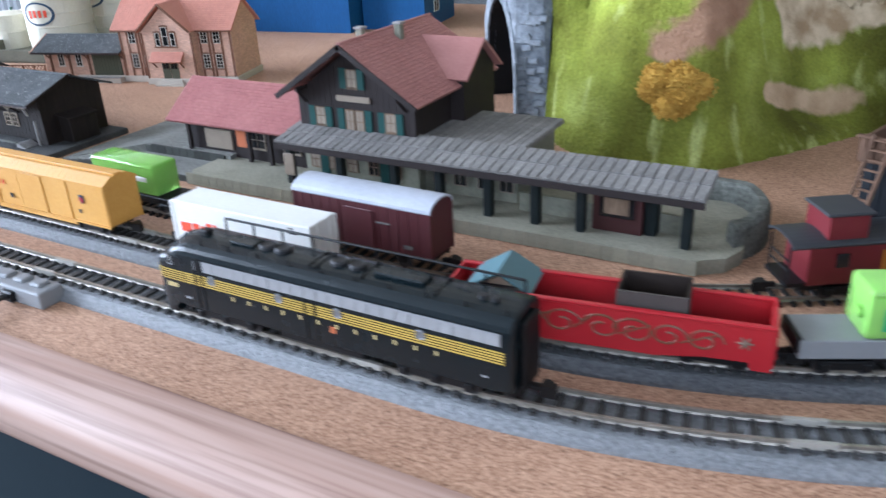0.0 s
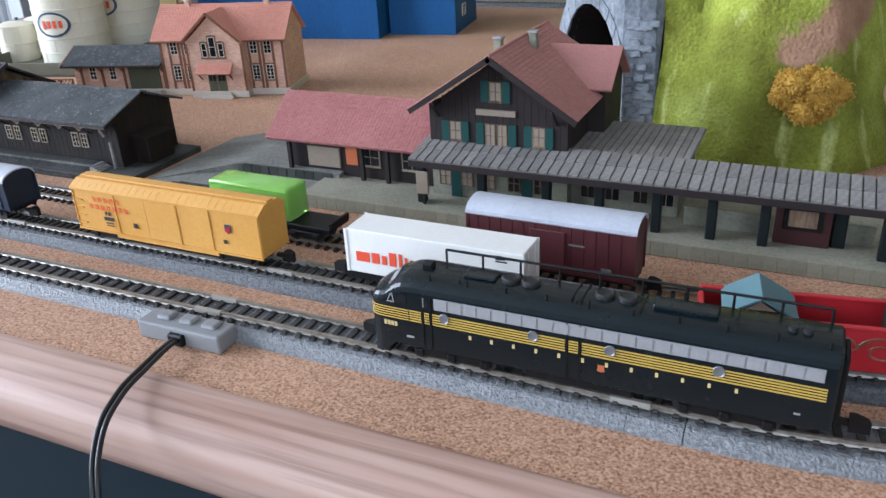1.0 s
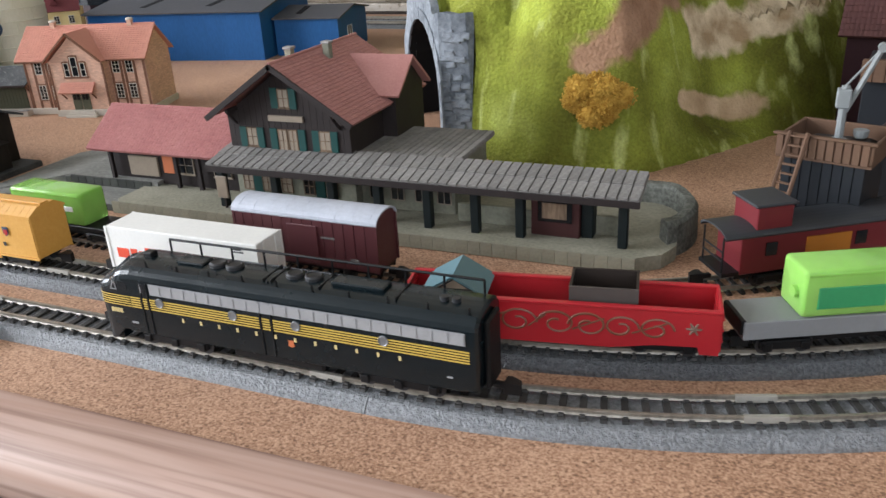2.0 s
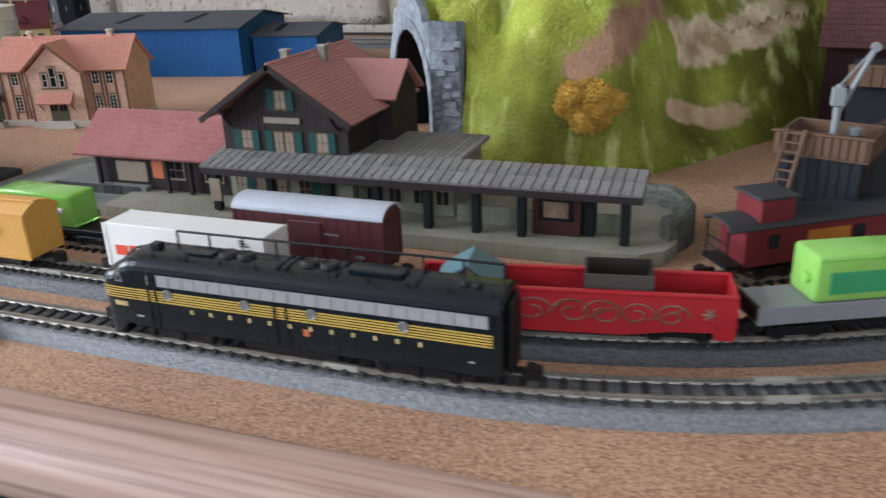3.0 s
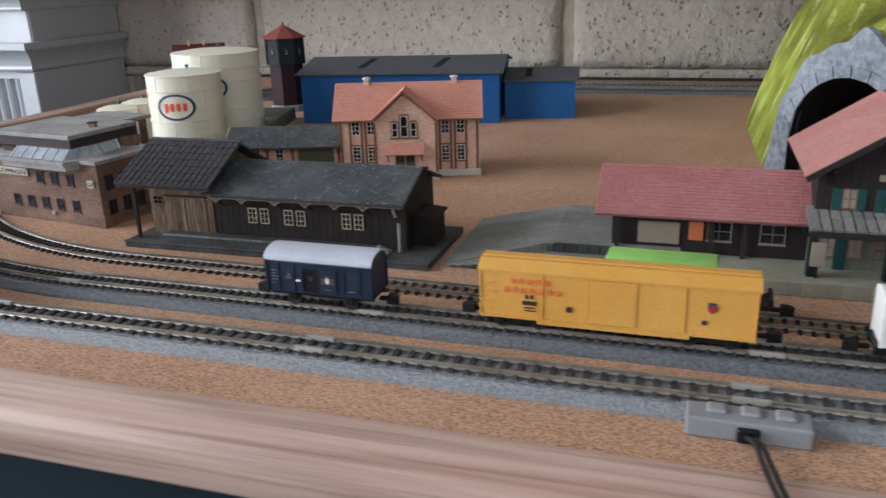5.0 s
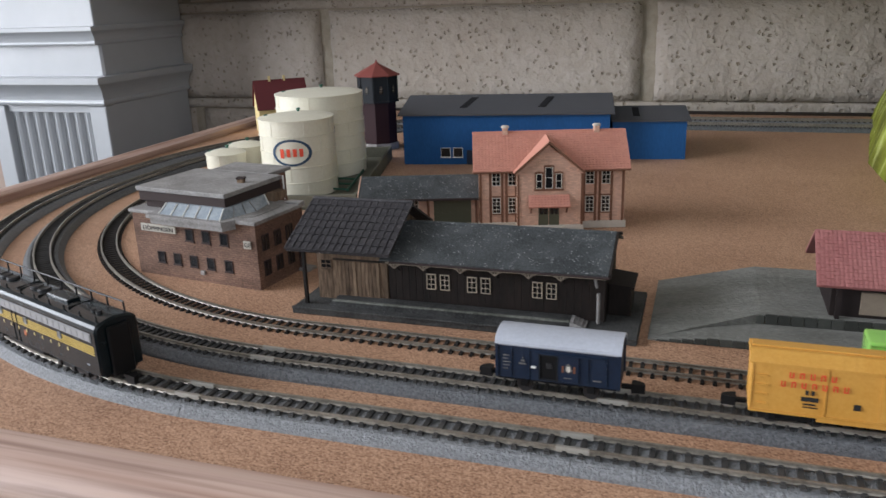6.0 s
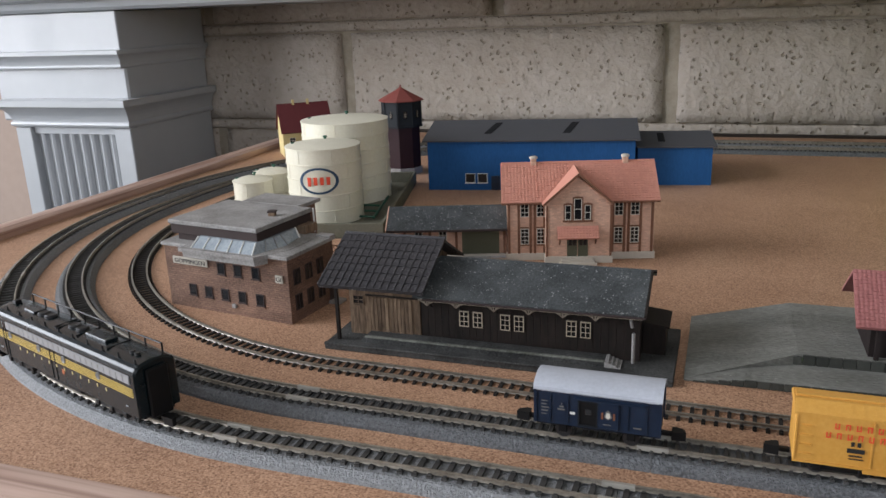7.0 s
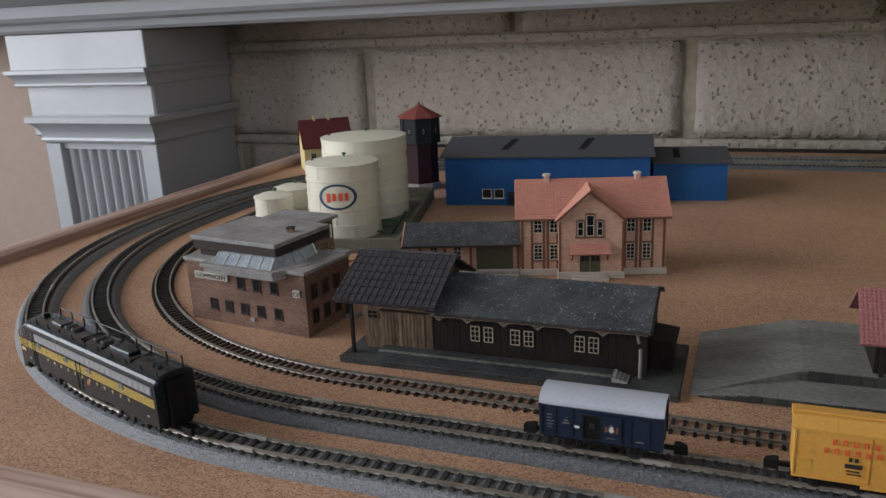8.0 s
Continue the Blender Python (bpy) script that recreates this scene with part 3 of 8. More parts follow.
def room_window(name, m, w, h):
    """Casing with a mullion, in its own plane: x across, z up, y through the wall."""
    ob = thing(name, "white painted window frame with two lights", "window", kind="structure")
    ob.matrix_basis = m
    for x0, x1, z0, z1 in ((-w / 2, -w / 2 + 0.05, 0, h), (w / 2 - 0.05, w / 2, 0, h), (-w / 2 + 0.05, w / 2 - 0.05, 0, 0.05), (-w / 2 + 0.05, w / 2 - 0.05, h - 0.05, h), (-0.02, 0.02, 0.05, h - 0.05)):
        part("window_frame", box(x0, x1, -0.03, 0.03, z0, z1, 0.004), MANTEL, ob)


room_window("window_1", pose(-2.05, -0.55, -0.10, 0, 0, 90), 1.8, 1.45)
# added frame, unseen, on the wall behind the camera
room_window("added_window_2", pose(-0.75, -2.05, 0.20), 1.6, 1.2)

# back wall: rough painted blocks with recessed joints
WALL_Y = 0.80
structure("wall_north", box(-2.0, 2.0, WALL_Y + 0.006, 1.0, -0.75, 1.60), MORTAR, "painted masonry wall with deep recessed mortar joints", "wall")
north = bpy.data.objects["wall_north"]
BLOCK_W, BLOCK_H, JOINT = 0.339, 0.1055, 0.0135
block_shapes = []
for k in range(6):
    bm = B()
    add_box(bm, 0, BLOCK_W - JOINT, 0, 0.02, 0, BLOCK_H - JOINT)
    bmesh.ops.subdivide_edges(bm, edges=[e for e in bm.edges if abs(e.verts[0].co.x - e.verts[1].co.x) > 0.1], cuts=26, use_grid_fill=True)
    bmesh.ops.subdivide_edges(bm, edges=[e for e in bm.edges if abs(e.verts[0].co.z - e.verts[1].co.z) > 0.05], cuts=9, use_grid_fill=True)
    for v in bm.verts:
        edge = min(v.co.x, BLOCK_W - JOINT - v.co.x, v.co.z, BLOCK_H - JOINT - v.co.z)
        wob = noise.noise(Vector((v.co.x * 30 + 9 * k, v.co.z * 30, 3.3)))
        if v.co.y < 0.001:
            v.co.y += 0.0012 * wob + 0.0010 * noise.noise(Vector((v.co.x * 95, v.co.z * 95 + 7 * k, 1.7))) + (0.003 if edge < 0.001 else 0)
        if edge < 0.001:
            v.co.x += 0.0016 * noise.noise(Vector((v.co.z * 60 + 5 * k, 2.2, v.co.x * 9)))
            v.co.z += 0.0014 * noise.noise(Vector((v.co.x * 60, 4.1 + 3 * k, v.co.z * 9)))
    block_shapes.append(bm)
block_meshes = []
for bm in block_shapes:
    ob = part("block", bm, WALL_PAINT, north, smooth=True, at=pose(0, 0, -3))
    block_meshes.append(ob.data)
    bpy.data.objects.remove(ob)
random.seed(4)
for row in range(-3, 4):
    for col in range(-4, 6):
        x = -0.2345 + BLOCK_W * (col + (0.5 if row % 2 else 0))
        ob = new("block", block_meshes[(row * 7 + col * 3) % 6])
        ob.parent = north
        ob.matrix_basis = pose(x, WALL_Y - 0.002 + 0.002 * random.random(), 0.0075 + BLOCK_H * row)

# bed joints: nearly flush, uneven ribbons of mortar between the courses
for row in range(-3, 5):
    z = 0.0075 + BLOCK_H * row - JOINT
    rings = []
    for i in range(161):
        x = -1.99 + 0.0248 * i
        lift = 0.0011 * noise.noise(Vector((x * 21, row * 3.7, 0.4)))
        out_ = 0.0010 * noise.noise(Vector((x * 34, row * 5.1, 7.7)))
        rings.append([(x, WALL_Y + 0.008, z + 0.0018), (x, WALL_Y + 0.0015 + out_, z + 0.0022 + lift), (x, WALL_Y + 0.0003 + out_, z + 0.0045 + lift), (x, WALL_Y + 0.0003 + out_, z + JOINT - 0.0032 + lift), (x, WALL_Y + 0.0015 + out_, z + JOINT - 0.0016 + lift), (x, WALL_Y + 0.008, z + JOINT - 0.0012)])
    part("bed_joint", loft(rings), WALL_PAINT, north, smooth=True)

# fireplace surround: a pillar with mouldings and flutes, and the shelf above
surround = thing("fireplace_surround", "white painted wooden mantel with a fluted pillar and moulded shelf", "mantel", kind="structure")
PX0, PX1, PY0, PY1 = -0.945, -0.757, 0.657, 0.797
SX0 = PX0 + 0.040      # the fluted shaft is narrower than the capital
part("shaft", box(SX0, PX1, PY0 + 0.008, PY1, -0.74, 0.022, 0.002), MANTEL, surround)
part("pillar", box(PX0 + 0.018, PX1, PY0 + 0.006, PY1, 0.022, 0.130, 0.002), MANTEL, surround)


def moulding(x0, z0, z1, out):
    """A bead, a hollow and a square lip, carried round the front and both sides."""
    rings = []
    for f, o in ((0.0, 0.10), (0.03, 0.22), (0.10, 0.28), (0.17, 0.22), (0.20, 0.14), (0.30, 0.18), (0.42, 0.27), (0.54, 0.42), (0.64, 0.60), (0.72, 0.80), (0.76, 0.86), (0.77, 1.0), (0.98, 1.0), (1.0, 0.95)):
        o *= out
        z = z0 + (z1 - z0) * f
        rings.append([(x0 - o * 0.6, PY0 - o, z), (PX1 + o * 0.6, PY0 - o, z), (PX1 + o * 0.6, PY1, z), (x0 - o * 0.6, PY1, z)])
    return loft(rings)


part("moulding", moulding(SX0, 0.017, 0.046, 0.016), MANTEL, surround)
part("moulding", moulding(PX0 + 0.012, 0.076, 0.094, 0.010), MANTEL, surround)
part("capital", box(PX0 + 0.006, PX1 + 0.002, PY0, PY1, 0.092, 0.131, 0.001), MANTEL, surround)
for i in range(8):
    x = SX0 + 0.026 + i * 0.0130
    part("flute", prism([(x, PY0 + 0.0085), (x + 0.0078, PY0 + 0.0085), (x + 0.0064, PY0 + 0.0040), (x + 0.0039, PY0 + 0.0026), (x + 0.0014, PY0 + 0.0040)], -0.70, 0.009, "z"), MANTEL, surround)
part("side_panel", box(SX0 - 0.001, SX0 + 0.020, PY0 - 0.001, PY0 + 0.012, -0.72, 0.016, 0.001), MANTEL, surround)
part("side_panel", box(PX1 - 0.020, PX1 + 0.001, PY0 - 0.001, PY0 + 0.012, -0.72, 0.016, 0.001), MANTEL, surround)
shelf = [(0.797, 0.127), (0.652, 0.127), (0.648, 0.130), (0.646, 0.136), (0.636, 0.138), (0.632, 0.142), (0.630, 0.153), (0.618, 0.156), (0.606, 0.160), (0.602, 0.164), (0.601, 0.172), (0.588, 0.174), (0.586, 0.178), (0.586, 0.196), (0.797, 0.196)]
part("shelf", prism([(y, z + 0.0045) for y, z in shelf], -1.10, 1.30), MANTEL, surround)
part("frieze", box(SX0 + 0.001, PX1 - 0.001, PY0 + 0.0035, PY0 + 0.010, 0.009, 0.018, 0.0005), MANTEL, surround)
tagged(part("alcove_wall", box(-2.0, -0.96, 0.74, 0.795, -0.75, 1.60), ROOM_WALL), "warm brown plaster wall beside the mantel", "wall", kind="structure")

# ---------- the table ----------
TX0, TX1, TY0, TY1 = -0.590, 0.62, 0.1455, 0.765
table = thing("layout_table", "wooden layout table with a cork top and rounded edge", "table")
part("top_board", box(TX0, TX1, TY0, TY1, -0.020, -0.003), UNDER, table)
edge = [(TY0, -0.003), (TY0, 0.0012)] + [(TY0 - 0.0164 * math.sin(radians(5 * k)) ** 0.92, -0.0090 + 0.0104 * max(0.0, math.cos(radians(5 * k))) ** 0.85) for k in range(1, 19)] + [(TY0 - 0.0164, -0.0128), (TY0 - 0.0158, -0.0140), (TY0 - 0.0146, -0.0146), (TY0, -0.0148)]
nose = part("front_edge", prism(edge, TX0 - 0.02, TX1 + 0.02), TRIM, table, "rounded varnished wood edge", smooth=True)
nose.data.set_sharp_from_angle(angle=radians(50))
side = [(TX0, -0.02), (TX0, 0.0045), (TX0 - 0.004, 0.0058), (TX0 - 0.010, 0.006), (TX0 - 0.016, 0.0048), (TX0 - 0.020, 0.001), (TX0 - 0.021, -0.012), (TX0 - 0.018, -0.02)]
part("side_edge", prism(side, TY0 - 0.02, TY1 + 0.01, "y"), TRIM_SIDE, table, "rounded varnished wood edge")
part("back_edge", box(TX0, TX1, TY1, TY1 + 0.012, -0.02, 0.0015, 0.001), UNDER, table)
for x in (TX0 + 0.03, TX1 - 0.06):
    for y in (TY0 + 0.022, TY1 - 0.06):
        part("leg", box(x, x + 0.04, y, y + 0.04, -0.75, -0.020, 0.003), UNDER, table)
# added dark board: fills the dark space below the edge and hides the pillar
part("front_panel", box(TX0 + 0.02, TX1 - 0.02, TY0 + 0.004, TY0 + 0.018, -0.74, -0.0204), UNDER_TEAL, table, "dark panel added to fill the view under the table edge")
structure("cork_ground", box(TX0, TX1, TY0, TY1, -0.003, 0.0), CORK, "tan cork sheet with dark granules covering the table", "ground")


# ---------- railway tracks: straights and quarter circles ----------
XL, XR, YC, RISE = -0.309, 0.024, 0.4285, 0.031      # arc centres, and the short straight up the sides


def loop_at(s, r, front):
    """Place and heading at s metres along an oval; it starts at the right end of the front straight and runs to the left. front: (y at the left, y at the right)."""
    yl, yr = front
    r, xr = r if isinstance(r, tuple) else (r, XR)
    length = xr - XL
    quarter = math.pi / 2 * r
    if s < length:
        f = s / length
        return xr - s, yr + (yl - yr) * f, math.pi - math.atan2(yl - yr, length)
    s -= length
    if s < quarter:
        a = s / r
        return XL - r * math.sin(a), yl + r - r * math.cos(a), math.pi - a
    s -= quarter
    if s < RISE:
        return XL - r, yl + r + s, math.pi / 2
    s -= RISE
    if s < quarter:
        a = s / r
        return XL - r * math.cos(a), yl + r + RISE + r * math.sin(a), math.pi / 2 - a
    s -= quarter
    if s < length:
        return XL + s, yl + 2 * r + RISE, 0.0
    s -= length
    yb = yl + 2 * r + RISE
    if s < quarter:
        a = s / r
        return xr + r * math.sin(a), yb - r + r * math.cos(a), -a
    s -= quarter
    gap = yb - r - (yr + r)
    if s < gap:
        return xr + r, yb - r - s, -math.pi / 2
    s -= gap
    a = s / r
    return xr + r * math.cos(a), yr + r - r * math.sin(a), -math.pi / 2 - a


def loop_length(r, front):
    r, xr = r if isinstance(r, tuple) else (r, XR)
    return 2 * (xr - XL) + 2 * math.pi * r + RISE + (front[0] + 2 * r + RISE - r) - (front[1] + r)


def sweep(outline, s0, s1, r, front, step=0.006, closed=False):
    """Carries an outline (across, up) along the oval."""
    n = max(2, int(round((s1 - s0) / step)))
    total = loop_length(r, front)
    rings = []
    for i in range(n + (0 if closed else 1)):
        x, y, a = loop_at((s0 + (s1 - s0) * i / n) % total, r, front)
        rings.append([(x - math.sin(a) * u, y + math.cos(a) * u, z) for u, z in outline])
    bm = B()
    made = [[bm.verts.new(p) for p in ring] for ring in rings]
    m = len(outline)
    pairs = list(zip(made, made[1:])) + ([(made[-1], made[0])] if closed else [])
    for one, two in pairs:
        for i in range(m):
            bm.faces.new((one[i], one[(i + 1) % m], two[(i + 1) % m], two[i]))
    if not closed:
        bm.faces.new(made[0][::-1])
        bm.faces.new(made[-1])
    return bm


GAUGE = 0.00352    # half the distance between the rail centres


def track(label, r, front, bed, bed_mat, tie_step, tie_len, tie_wid, s0, s1, closed, near, joints, tie_gap=0.0):
    """Rails on sleepers, with or without a moulded ballast bed. near: which sleepers are pieces of their own."""
    ob = thing("railway_track", label, "track", "railway tracks")
    total = loop_length(r, front)
    base = 0.0
    if bed:
        base = 0.0030
        # bed sections butt together with a fine gap, as clip-together track does
        outline = [(-0.0088, 0.0), (-0.0086, 0.0008), (-0.0066, 0.0029), (-0.0058, base), (0.0058, base), (0.0066, 0.0029), (0.0086, 0.0008), (0.0088, 0.0)]
        cuts = [s0] + [j for j in joints if s0 < j < s1] + [s1]
        for a, b in zip(cuts, cuts[1:]):
            bm = sweep(outline, a + 0.00006, b - 0.00006, r, front, 0.004)
            part("ballast_bed", bm, bed_mat, ob, "moulded grey ballast")
    tie = B()
    add_box(tie, -tie_wid / 2, tie_wid / 2, -tie_len / 2, tie_len / 2, base - 0.0002, base + 0.0007)
    for sgn in (-1, 1):
        for off in (-0.0008, 0.0008):
            y = sgn * GAUGE + off
            add_box(tie, -tie_wid * 0.35, tie_wid * 0.35, y - 0.00035, y + 0.00035, base + 0.0007, base + 0.0011)
    first, rest = None, []
    n = int((s1 - s0) / tie_step)
    tie_mesh = None
    far = B()
    for i in range(n):
        s = s0 + tie_step * (i + 0.5)
        x, y, a = loop_at(s % total, r, front)
        if near(x, y):
            m = pose(x, y, 0, 0, 0, math.degrees(a))
            if first is None:
                first = part("sleeper", tie, TIE_GREY if bed else TIE, ob, at=m)
            else:
                again(first, "sleeper", m)
        else:
            c, d = math.cos(a), math.sin(a)
            q = [(x + c * u - d * v, y + d * u + c * v) for u, v in ((-tie_wid / 2, -tie_len / 2), (tie_wid / 2, -tie_len / 2), (tie_wid / 2, tie_len / 2), (-tie_wid / 2, tie_len / 2))]
            lo, hi = [[far.verts.new((*p, z)) for p in q] for z in (base - 0.0002, base + 0.0007)]
            far.faces.new(hi)
            for k in range(4):
                far.faces.new((lo[k], lo[(k + 1) % 4], hi[(k + 1) % 4], hi[k]))
    if far.verts:
        part("sleeper_run", far, TIE_GREY if bed else TIE, ob)["kind"] = "stuff"
    rb = base + 0.0007
    for sgn in (-1, 1):
        u = sgn * GAUGE
        prof = [(u - 0.00042, rb), (u + 0.00042, rb), (u + 0.00024, rb + 0.0003), (u + 0.00018, rb + 0.0004), (u + 0.00018, rb + 0.0009), (u + 0.00036, rb + 0.001), (u + 0.00034, rb + 0.0013),
                (u - 0.00034, rb + 0.0013), (u - 0.00036, rb + 0.001), (u - 0.00018, rb + 0.0009), (u - 0.00018, rb + 0.0004), (u - 0.00024, rb + 0.0003)]
        part("rail", sweep(prof, s0, s1, r, front, 0.005, closed), RAIL, ob, "tarnished metal rail")
        for j in joints:
            if s0 < j < s1 and near(*loop_at(j, r, front)[:2]):
                w = 0.0007
                prof = [(u - w, rb), (u + w, rb), (u + 0.0006, rb + 0.0009), (u + 0.00050, rb + 0.00135), (u - 0.00050, rb + 0.00135), (u - 0.0006, rb + 0.0009)]
                part("rail_joiner", sweep(prof, j - 0.0042, j + 0.0042, r, front, 0.002), JOINER, ob, "bright metal rail joiner")
    return ob


F1, F2, F3 = (0.1740, 0.1735), (0.2020, 0.1985), (0.2310, 0.2225)
R1, R2, R3 = YC - F1[0], YC - F2[0], YC - F3[0]
LEN1, LEN2 = loop_length(R1, F1), loop_length(R2, F2)
T1_JOINTS = sorted([0.0117 + 0.1118 * k for k in range(21)])
T2_JOINTS = sorted([0.0085 + 0.110 * k for k in range(19)])
track("outer oval track on a grey ballast bed with brassy rails", R1, F1, True, BALLAST, 0.0042, 0.0104, 0.0015, 0.0, LEN1 - 0.0001, False, lambda x, y: y < 0.36 and x < 0.18, T1_JOINTS)
track("middle oval track on a dark grey ballast bed", R2, F2, True, BALLAST_DARK, 0.0032, 0.0102, 0.0011, 0.0, LEN2 - 0.0001, False, lambda x, y: y < 0.295 and x < 0.12, T2_JOINTS)
R3R, F3R = (0.2198, -0.010), (0.2235, 0.2235)
LEN3 = loop_length(R3R, F3R)
track("inner track laid bare on cork with dark sleepers", R3, F3, False, None, 0.0036, 0.0110, 0.0012, 0.034, 0.335 + math.pi / 2 * R3 + 0.05, False, lambda x, y: y < 0.44, [])
track("inner track laid bare on cork with dark sleepers", R3R, F3R, False, None, 0.0036, 0.0110, 0.0012, LEN3 - 0.20, LEN3 - 0.0002, False, lambda x, y: True, [])
RAIL1, RAIL3 = 0.0050, 0.0020        # rail tops


def on_track(s, r, front, z):
    """Pose of a vehicle whose middle is at s along the oval; its local -x looks along the running direction."""
    x, y, a = loop_at(s, r, front)
    return pose(x, y, z, 0, 0, math.degrees(a) - 180)


def at_x(x):
    return XR - x


# feeder box clipped to the bed, with its cable over the table edge
feeder = thing("track_feeder", "grey plastic track power feeder clipped to the ballast bed", "connector", at=(-0.0999, 0.1603, 0))
part("housing", box(-0.0138, 0.0126, -0.0014, 0.0062, 0, 0.0050, 0.0006, 2), GREY_BOX, feeder)
for x in (-0.0072, 0.0, 0.0072):
    part("rib", box(x - 0.0022, x + 0.0022, 0.0012, 0.0052, 0.0045, 0.0060, 0.0007, 2), GREY_BOX, feeder)
part("socket", box(-0.0030, 0.0018, -0.0028, -0.0010, 0.0005, 0.0038, 0.0004), BLACK, feeder)


def cable(name, points, radius, mat, label, category):
    curve = bpy.data.curves.new(name, "CURVE")
    curve.dimensions, curve.bevel_depth, curve.bevel_resolution, curve.resolution_u = "3D", radius, 3, 10
    line = curve.splines.new("BEZIER")
    line.bezier_points.add(len(points) - 1)
    for b, p in zip(line.bezier_points, points):
        b.co = p
        b.handle_left_type = b.handle_right_type = "AUTO"
    curve.materials.append(mat)
    temp = new(name, curve)
    mesh = bpy.data.meshes.new_from_object(temp.evaluated_get(bpy.context.evaluated_depsgraph_get()))
    bpy.data.objects.remove(temp)
    mesh.name = name
    return tagged(new(name, mesh), label, category)


for k, dx in enumerate((0.0, 0.0016)):
    cable("feeder_cable", [(-0.1011 + dx * 0.7, 0.1582, 0.0020), (-0.0997 + dx * 0.8, 0.1540, 0.0034), (-0.0983 + dx, 0.1450, 0.0036), (-0.0956 + dx, 0.1325, 0.0032), (-0.0916 + dx, 0.1225, 0.0006), (-0.0876 + dx, 0.1150, -0.0090), (-0.0851 + dx, 0.1115, -0.035), (-0.0831 + dx, 0.1130, -0.12), (-0.084 + dx, 0.116, -0.75)],
          0.00062, CABLE, "thin black twin feeder cable hanging over the table edge", "cable")


# ---------- rolling stock: local x along the vehicle, z up from the rail top ----------
def wheelset(parent, x, r=0.0020):
    for y in (-GAUGE, GAUGE):
        w = lathe([(r * 0.3, -0.0006), (r, -0.0006), (r, 0.0002), (r * 1.18, 0.0002), (r * 1.18, 0.0006), (r * 0.3, 0.0006)], 16)
        part("wheel", w, DARKMETAL, parent, at=pose(x, y, r, 90, 0, 0))
    part("axle", tube((x, -GAUGE, r), (x, GAUGE, r), 0.0004), DARKMETAL, parent)


def coupler(parent, x, sgn):
    bm = B()
    add_box(bm, min(x, x + sgn * 0.0032), max(x, x + sgn * 0.0032), -0.0007, 0.0007, 0.0022, 0.0034, 0.0002)
    add_prism(bm, [(x + sgn * 0.0028, -0.0016), (x + sgn * 0.0066, -0.0012), (x + sgn * 0.0062, 0.0004), (x + sgn * 0.0040, 0.0016), (x + sgn * 0.0028, 0.0014)], 0.0016, 0.0042, "z")
    part("coupler", bm, BLACK, parent, "black hook coupler")


def bogie(parent, x, wheels=2, base=0.0105):
    bm = B()
    for y in (-0.0049, 0.0049):
        add_box(bm, x - base / 2 - 0.0015, x + base / 2 + 0.0015, y - 0.0005, y + 0.0005, 0.0012, 0.0034, 0.0003)
        for i in range(wheels):
            cx = x - base / 2 + base * i / (wheels - 1)
            add_box(bm, cx - 0.0010, cx + 0.0010, y - 0.0010 if y < 0 else y, y if y < 0 else y + 0.0010, 0.0010, 0.0030, 0.0002)
    add_box(bm, x - base / 2, x + base / 2, -0.0044, 0.0044, 0.0026, 0.0038)
    bg = part("bogie", bm, BLACK, parent, "black moulded bogie")
    for i in range(wheels):
        cx = x - base / 2 + base * i / (wheels - 1)
        for y in (-GAUGE, GAUGE):
            part("wheel", lathe([(0.0006, -0.0006), (0.0019, -0.0006), (0.0019, 0.0002), (0.0023, 0.0002), (0.0023, 0.0006), (0.0006, 0.0006)], 14), DARKMETAL, bg, at=pose(cx, y, 0.0019, 90, 0, 0))


def under_frame(parent, x0, x1, z0=0.0030, z1=0.0050, half=0.0046):
    bm = box(x0, x1, -half, half, z1 - 0.0012, z1)
    for y in (-half + 0.0004, half - 0.0010):
        add_box(bm, x0, x1, y, y + 0.0006, z0, z1 - 0.0012)
    add_box(bm, x0 * 0.25, x1 * 0.25, -half * 0.8, half * 0.8, z0 - 0.0004, z1 - 0.0012)
    part("underframe", bm, BLACK, parent, "black underframe")


def body_ring(x, w, h_side, h_top, z0, n=9, inset=0.0):
    """A cross-section: upright sides, then an arched roof."""
    pts = [(x, -w, z0), (x, -w, h_side)]
    for i in range(1, n):
        a = math.pi * i / n
        pts.append((x, -w * math.cos(a), h_side + (h_top - h_side) * math.sin(a) ** 0.8))
    return pts + [(x, w, h_side), (x, w, z0)]


